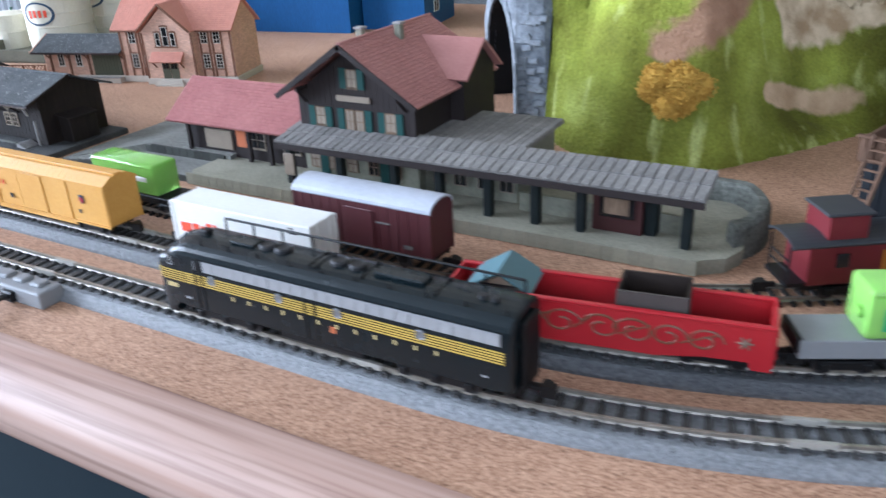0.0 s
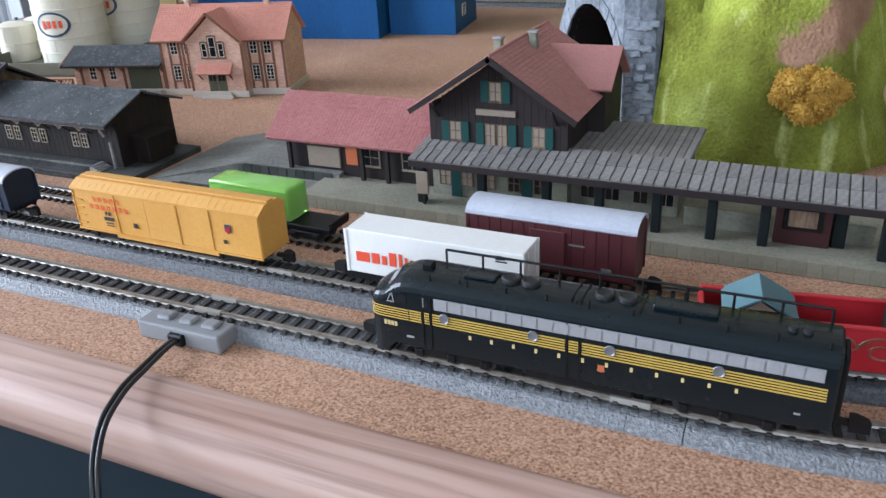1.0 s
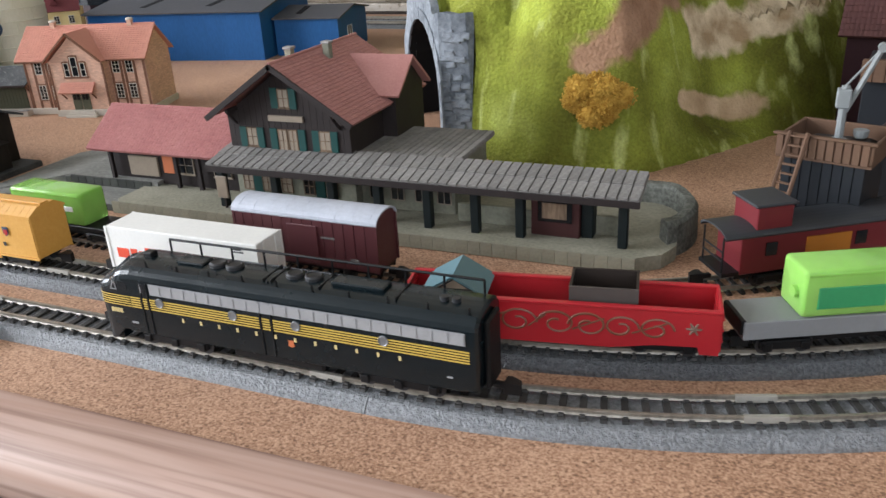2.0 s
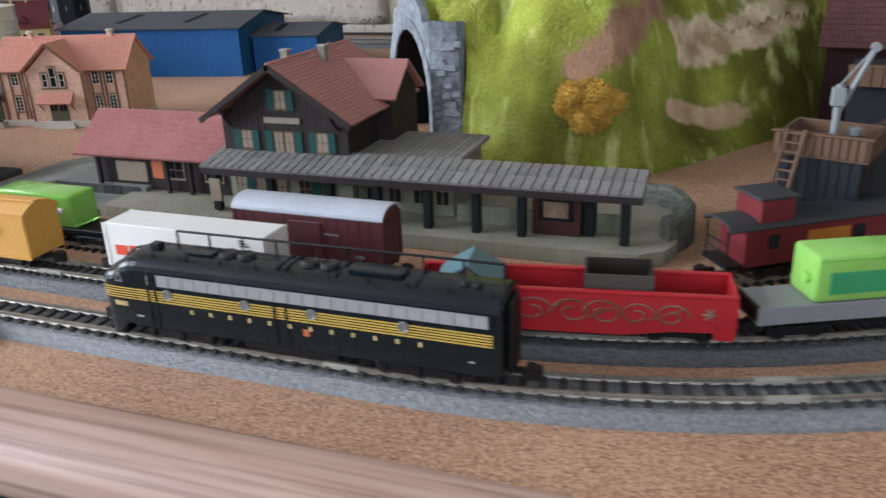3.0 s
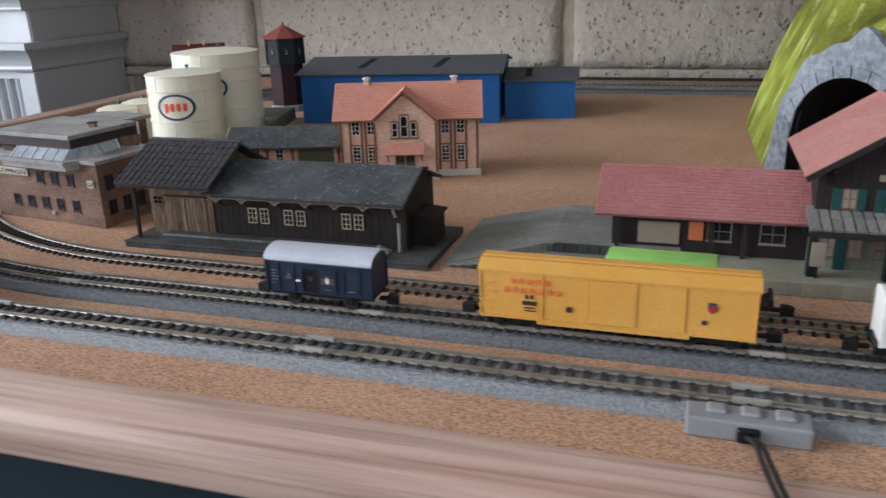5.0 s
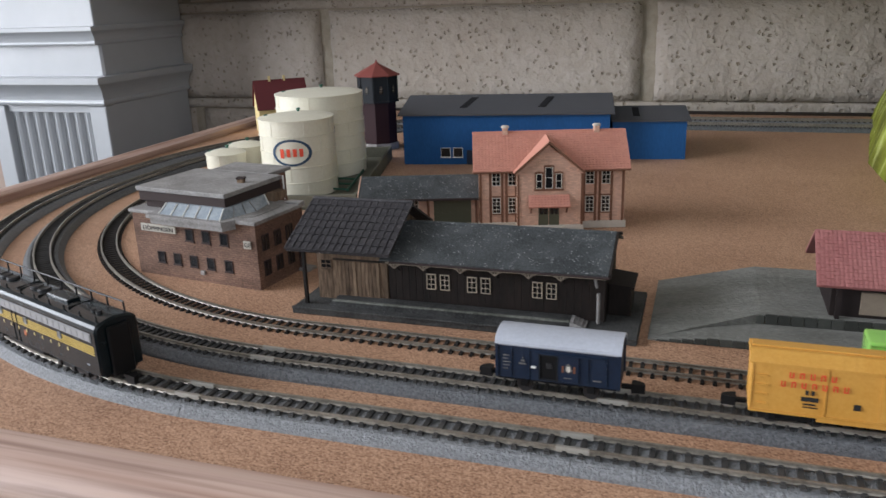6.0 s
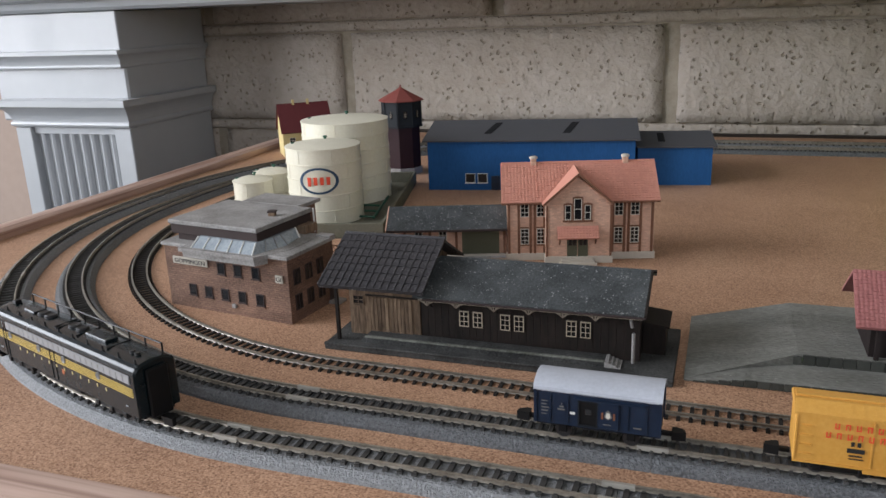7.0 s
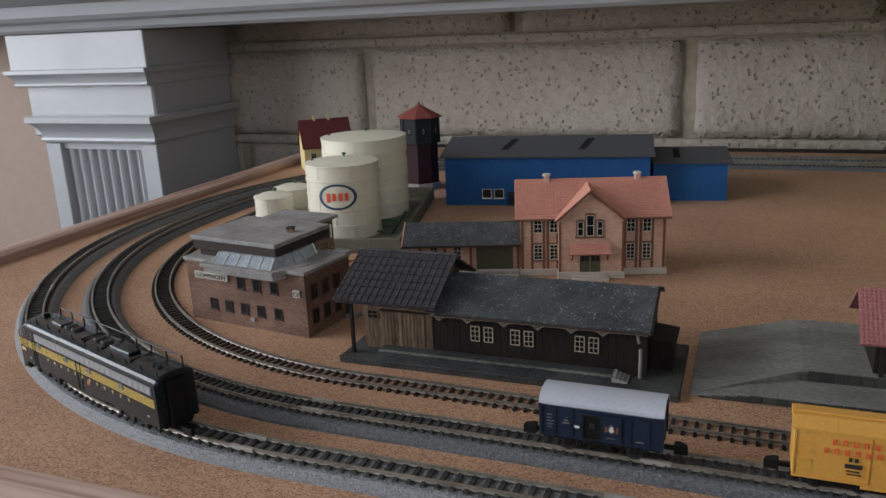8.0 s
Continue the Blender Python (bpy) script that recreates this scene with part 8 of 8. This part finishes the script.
    lift.inputs["Strength"].default_value, lift.inputs["Distance"].default_value = 0.9, 0.0012
    link(rough.outputs["Fac"], lift.inputs["Height"])
    link(lift.outputs[0], bsdf.inputs["Normal"])
    return m


GRASS = flock()
# the tunnel mouth: a plane that looks to the left and forward
bm = B()
STEP = 0.0026
nx, ny = int(0.40 / STEP), int(0.44 / STEP)
grid = {}
for i in range(nx):
    for j in range(ny):
        x, y = -0.090 + STEP * i, 0.330 + STEP * j
        if inside_depth(x, y) > -0.010:
            p = Vector((x, y, 0)) - MOUTH
            side, deep = unbent(p)
            if -0.0480 < side < 0.0480 and deep < 0.0040:
                # the sheet ends in a straight line just behind the stone face
                if deep < -0.0030:
                    continue
                q = p + OUT * (deep - 0.0010)
                x, y = MOUTH.x + q.x, MOUTH.y + q.y
            z = hill_height(x, y)
            grid[i, j] = bm.verts.new((x, y, z))
for (i, j), v in list(grid.items()):
    if (i + 1, j) in grid and (i, j + 1) in grid and (i + 1, j + 1) in grid:
        q = [v, grid[i + 1, j], grid[i + 1, j + 1], grid[i, j + 1]]
        if max(w.co.z for w in q) <= -0.0035:
            continue
        bm.faces.new(q)
for v in [v for v in bm.verts if not v.link_faces]:
    bm.verts.remove(v)
hill = part("hill", bm, GRASS, None, smooth=True)
tagged(hill, "model hill flocked with lime and olive grass and bare earth", "hill", kind="structure")

portal = thing("tunnel_portal", "pale grey stone tunnel portal set into the hill", "portal")
portal.matrix_basis = Matrix(((ALONG.x, -OUT.x, 0, MOUTH.x), (ALONG.y, -OUT.y, 0, MOUTH.y), (0, 0, 1, 0), (0, 0, 0, 1)))
HWID, SPRING = 0.0335, 0.0210


def arch(u):
    """The opening's outline: u from 0 to 1, left foot to right foot."""
    if u < 0.25:
        return -HWID, SPRING * u / 0.25
    if u > 0.75:
        return HWID, SPRING * (1 - u) / 0.25
    a = math.pi * (1 - (u - 0.25) / 0.5)
    return HWID * math.cos(a), SPRING + 0.0305 * math.sin(a)


n = 36
inner = [arch(i / n) for i in range(n + 1)]
# the stone face runs wider to one side, with an uneven rim
outer = []
for i in range(41):
    x = -0.0495 + 0.0980 * i / 40
    outer.append((x, max(0.0, rim_at(x) + 0.0012 * math.sin(170 * x) + 0.0008 * math.sin(410 * x))))


def bent(x, deep):
    """Plan place of a point of the stone face, from its run along the face and its depth."""
    past = max(0.0, x - BEND)
    return x - 0.385 * past, deep + 0.790 * past


face = B()
m = len(outer)
ring_in = [arch(i / (m - 1)) for i in range(m)]
rows_ = []
for depth_ in (-0.003, 0.0005):
    rows_.append(([face.verts.new((x, depth_, z)) for x, z in ring_in], [face.verts.new((*bent(x, depth_ + 0.0004 * math.sin(7 * x * 300)), z)) for x, z in outer]))
for i in range(m - 1):
    face.faces.new((rows_[0][0][i], rows_[0][0][i + 1], rows_[0][1][i + 1], rows_[0][1][i]))
    face.faces.new((rows_[1][0][i], rows_[1][0][i + 1], rows_[1][1][i + 1], rows_[1][1][i]))
    face.faces.new((rows_[0][1][i], rows_[0][1][i + 1], rows_[1][1][i + 1], rows_[1][1][i]))
part("face", face, ROCK, portal, "rough pale stone face")
# the lining is coloured near-black for the dark inside the tunnel
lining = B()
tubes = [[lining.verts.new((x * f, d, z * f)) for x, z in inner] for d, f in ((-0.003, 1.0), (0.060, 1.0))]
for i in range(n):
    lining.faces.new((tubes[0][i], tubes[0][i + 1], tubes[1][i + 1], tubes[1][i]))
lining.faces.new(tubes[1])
part("lining", lining, OPENING_DARK, portal, "near-black tunnel lining")
for i in range(22):
    u0, u1 = i / 22 + 0.0015, (i + 1) / 22 - 0.0015
    (xa, za), (xb, zb) = arch(u0), arch(u1)
    q = [(xa * 1.0, za), (xb * 1.0, zb), (xb * 1.14, zb * 1.0 + (0.0050 if 0.2 < u1 < 0.8 else 0)), (xa * 1.14, za * 1.0 + (0.0050 if 0.2 < u0 < 0.8 else 0))]
    part("arch_stone", prism(q, -0.0036, -0.0026, "y"), ROCK, portal)
random.seed(9)
for k in range(60):
    x = random.uniform(0.0360, 0.0470)
    z = random.uniform(0.002, 0.050)
    part("face_stone", box(-0.0022, 0.0022, -0.0008, 0.0008, -0.0013, 0.0013, 0.0004), ROCK, portal, at=pose(*bent(x, -0.0030), z, random.uniform(-6, 6), random.uniform(-10, 10), 52))

# ochre bush on the slope
bush = thing("bush", "ochre yellow foam bush growing on the grassy slope", "bush")
random.seed(21)
bush.matrix_basis = pose(0.0375, 0.3330, 0.0300)
part("stem", tube((0, 0.012, -0.006), (0, 0, 0.002), 0.0014, 8), TIMBER, bush)
crown = B()
lobes = []
for k in range(26):
    a, r = 2.4 * k, math.sqrt((k + 0.5) / 26)
    lobes.append((Vector((0.0100 * r * math.cos(a), random.uniform(-0.005, 0.003), 0.0068 * r * math.sin(a))), random.uniform(0.0032, 0.0052)))
for k in range(5200):
    c0, r0 = random.choice(lobes)
    d = Vector((random.gauss(0, 1), random.gauss(0, 1), random.gauss(0, 1))).normalized()
    c = c0 + d * r0 * random.uniform(0.72, 1.06)
    u = Vector((random.gauss(0, 1), random.gauss(0, 1), random.gauss(0, 1))).normalized()
    w = d.cross(u).normalized()
    s = random.uniform(0.0004, 0.0009)
    q = [c + u * s, c + w * s * 0.8, c - u * s * 0.9, c - w * s * 0.7, c + d * s * 1.1]
    v = [crown.verts.new(p) for p in q]
    for t in ((0, 1, 4), (1, 2, 4), (2, 3, 4), (3, 0, 4), (3, 2, 1, 0)):
        crown.faces.new([v[i] for i in t])
for c0, r0 in lobes:
    bmesh.ops.create_icosphere(crown, subdivisions=2, radius=r0 * 0.86, matrix=Matrix.Translation(c0))
part("crown", crown, BUSH, bush, "ochre clumped foliage")

# coaling stage with a crane, beside the inner curve
stage = thing("coaling_stage", "black coaling stage with a timber parapet and ladder", "coaling stage", at=(0.1008, 0.2730, 0), turn=-19)
part("wall", box(0.0012, 0.0228, 0.0014, 0.0200, 0, 0.0312, 0.0003), TOWER_TOP, stage, "near-black plank wall")
for i in range(8):
    x = 0.0014 + 0.0027 * i
    part("wall_board", box(x, x + 0.0024, 0.0009, 0.0015, 0.0004, 0.0308), TOWER_TOP, stage)
part("deck", box(-0.0002, 0.0244, -0.0002, 0.0216, 0.0304, 0.0314), TIMBER, stage, "brown timber deck edge")
part("coal_heap", loft([[(0.0016, 0.0016, 0.0314), (0.0226, 0.0016, 0.0314), (0.0226, 0.0198, 0.0314), (0.0016, 0.0198, 0.0314)], [(0.0040, 0.0040, 0.0336), (0.0200, 0.0034, 0.0330), (0.0196, 0.0170, 0.0340), (0.0050, 0.0172, 0.0334)]]), COAL, stage, "black coal lying inside the parapet")
for x0, x1, y0, y1 in ((-0.0004, 0.0246, -0.0004, 0.0006), (-0.0004, 0.0246, 0.0208, 0.0218), (-0.0004, 0.0006, 0.0006, 0.0208), (0.0236, 0.0246, 0.0006, 0.0208)):
    part("parapet", box(x0, x1, y0, y1, 0.0314, 0.0366, 0.0002), TIMBER, stage, "brown timber parapet")
for i in range(11):
    x = -0.0002 + 0.0022 * i
    part("parapet_board", box(x, x + 0.0018, -0.0009, -0.0003, 0.0312, 0.0368, 0.0001), TIMBER, stage)
part("capping", box(-0.0012, 0.0254, -0.0012, 0.0004, 0.0368, 0.0376, 0.0002), TIMBER, stage)
feet, tops = ((-0.0014, -0.0080), (0.0034, -0.0092)), ((0.0034, -0.0014), (0.0082, -0.0018))
for (xa, ya), (xb, yb) in zip(feet, tops):
    part("ladder_side", tube((xa, ya, 0), (xb, yb, 0.0384), 0.0006, 6), TIMBER, stage)
for i in range(15):
    f = (i + 0.5) / 15
    a, b = [(fx + (tx - fx) * f, fy + (ty - fy) * f, 0.0384 * f) for (fx, fy), (tx, ty) in zip(feet, tops)]
    part("ladder_rung", tube(a, b, 0.00035, 5), TIMBER, stage)
crane = thing("coal_crane", "small grey coal crane standing on the coaling stage", "crane", at=(0.1162, 0.2800, 0.0330))
part("base", lathe([(0.0004, 0), (0.0026, 0), (0.0026, 0.0010), (0.0016, 0.0016)], 16), CRANE_GREY, crane)
part("column", tube((0, 0, 0), (0, 0, 0.0160), 0.0011, 8), CRANE_GREY, crane)
part("winch", box(-0.0020, 0.0016, -0.0016, 0.0016, 0.0100, 0.0152, 0.0003), CRANE_GREY, crane)
part("jib", tube((0.0006, 0, 0.0090), (0.0074, 0.0006, 0.0262), 0.0008, 6), CRANE_GREY, crane)
part("jib_tie", tube((0, 0, 0.0160), (0.0074, 0.0006, 0.0262), 0.0003, 5), CRANE_GREY, crane)
part("pulley", tube((0.0074, -0.0008, 0.0262), (0.0074, 0.0020, 0.0262), 0.0012, 12), CRANE_GREY, crane)
part("bucket", lathe([(0.0010, 0), (0.0018, 0.0006), (0.0021, 0.0024), (0.0017, 0.0026)], 14), CRANE_GREY, crane, at=pose(0.0056, 0.0020, 0.0010))

# dark engine depot behind the stage: an arched base, a timber gallery and a black water tank
depot = thing("engine_depot", "dark engine depot with a timber gallery and black water tank", "building", at=(0.1240, 0.3330, 0), turn=-8)
part("lower_wall", box(0.0010, 0.0480, 0.0010, 0.0300, 0, 0.0440, 0.0003), TOWER_TOP, depot)
arch_pts = [(0.0200 + 0.0120 * math.cos(math.pi * i / 12), 0.0180 + 0.0110 * math.sin(math.pi * i / 12)) for i in range(13)]
# no opening in the wall: the plate's black paints the doorway's shade
part("arch_door", prism([(0.0320, 0), *arch_pts, (0.0080, 0)], 0.0004, 0.0012, "y"), OPENING_DARK, depot, "black arched plate for a dark doorway")
part("arch_rim", prism(arch_pts + [(0.0200 + 0.0136 * math.cos(math.pi * i / 12), 0.0180 + 0.0126 * math.sin(math.pi * i / 12)) for i in range(12, -1, -1)], -0.0002, 0.0012, "y"), CONCRETE_DARK, depot)
part("gallery", box(0.0, 0.0490, -0.0030, 0.0010, 0.0396, 0.0464, 0.0003), TIMBER, depot, "brown timber gallery front")
for i in range(14):
    part("gallery_board", box(0.0002 + 0.0035 * i, 0.0033 + 0.0035 * i, -0.0036, -0.0029, 0.0398, 0.0462), TIMBER, depot)
part("water_tank", lathe([(0.0020, 0), (0.0180, 0), (0.0180, 0.0008), (0.0176, 0.0012), (0.0176, 0.0250), (0.0182, 0.0254), (0.0182, 0.0266), (0.0160, 0.0272), (0.0020, 0.0280)], 36), TOWER_TOP, depot, "black round water tank", at=pose(0.0285, 0.0160, 0.0440))
barn = thing("maroon_shed", "dark shed with a steep maroon tiled roof", "building", at=(0.1235, 0.4080, 0), turn=-10)
part("wall", box(0, 0.0340, 0, 0.0300, 0, 0.0430, 0.0004), TOWER, barn)
for e in (-0.004, 0.034):
    roof_slab("roof", barn, -0.003, 0.037, (e, 0.0420), (0.0150, 0.0720), BARN_ROOF, 0.001)
tile_field("roof_tiling", barn, (-0.003, -0.0042, 0.0422), (0.040, 0, 0), (0, 0.0192, 0.0300), 22, 14, BARN_ROOF, 0.0003)
for x in (0.0, 0.0334):
    part("gable", prism([(0, 0.0428), (0.030, 0.0428), (0.0150, 0.0705)], x, x + 0.0006), TOWER, barn)
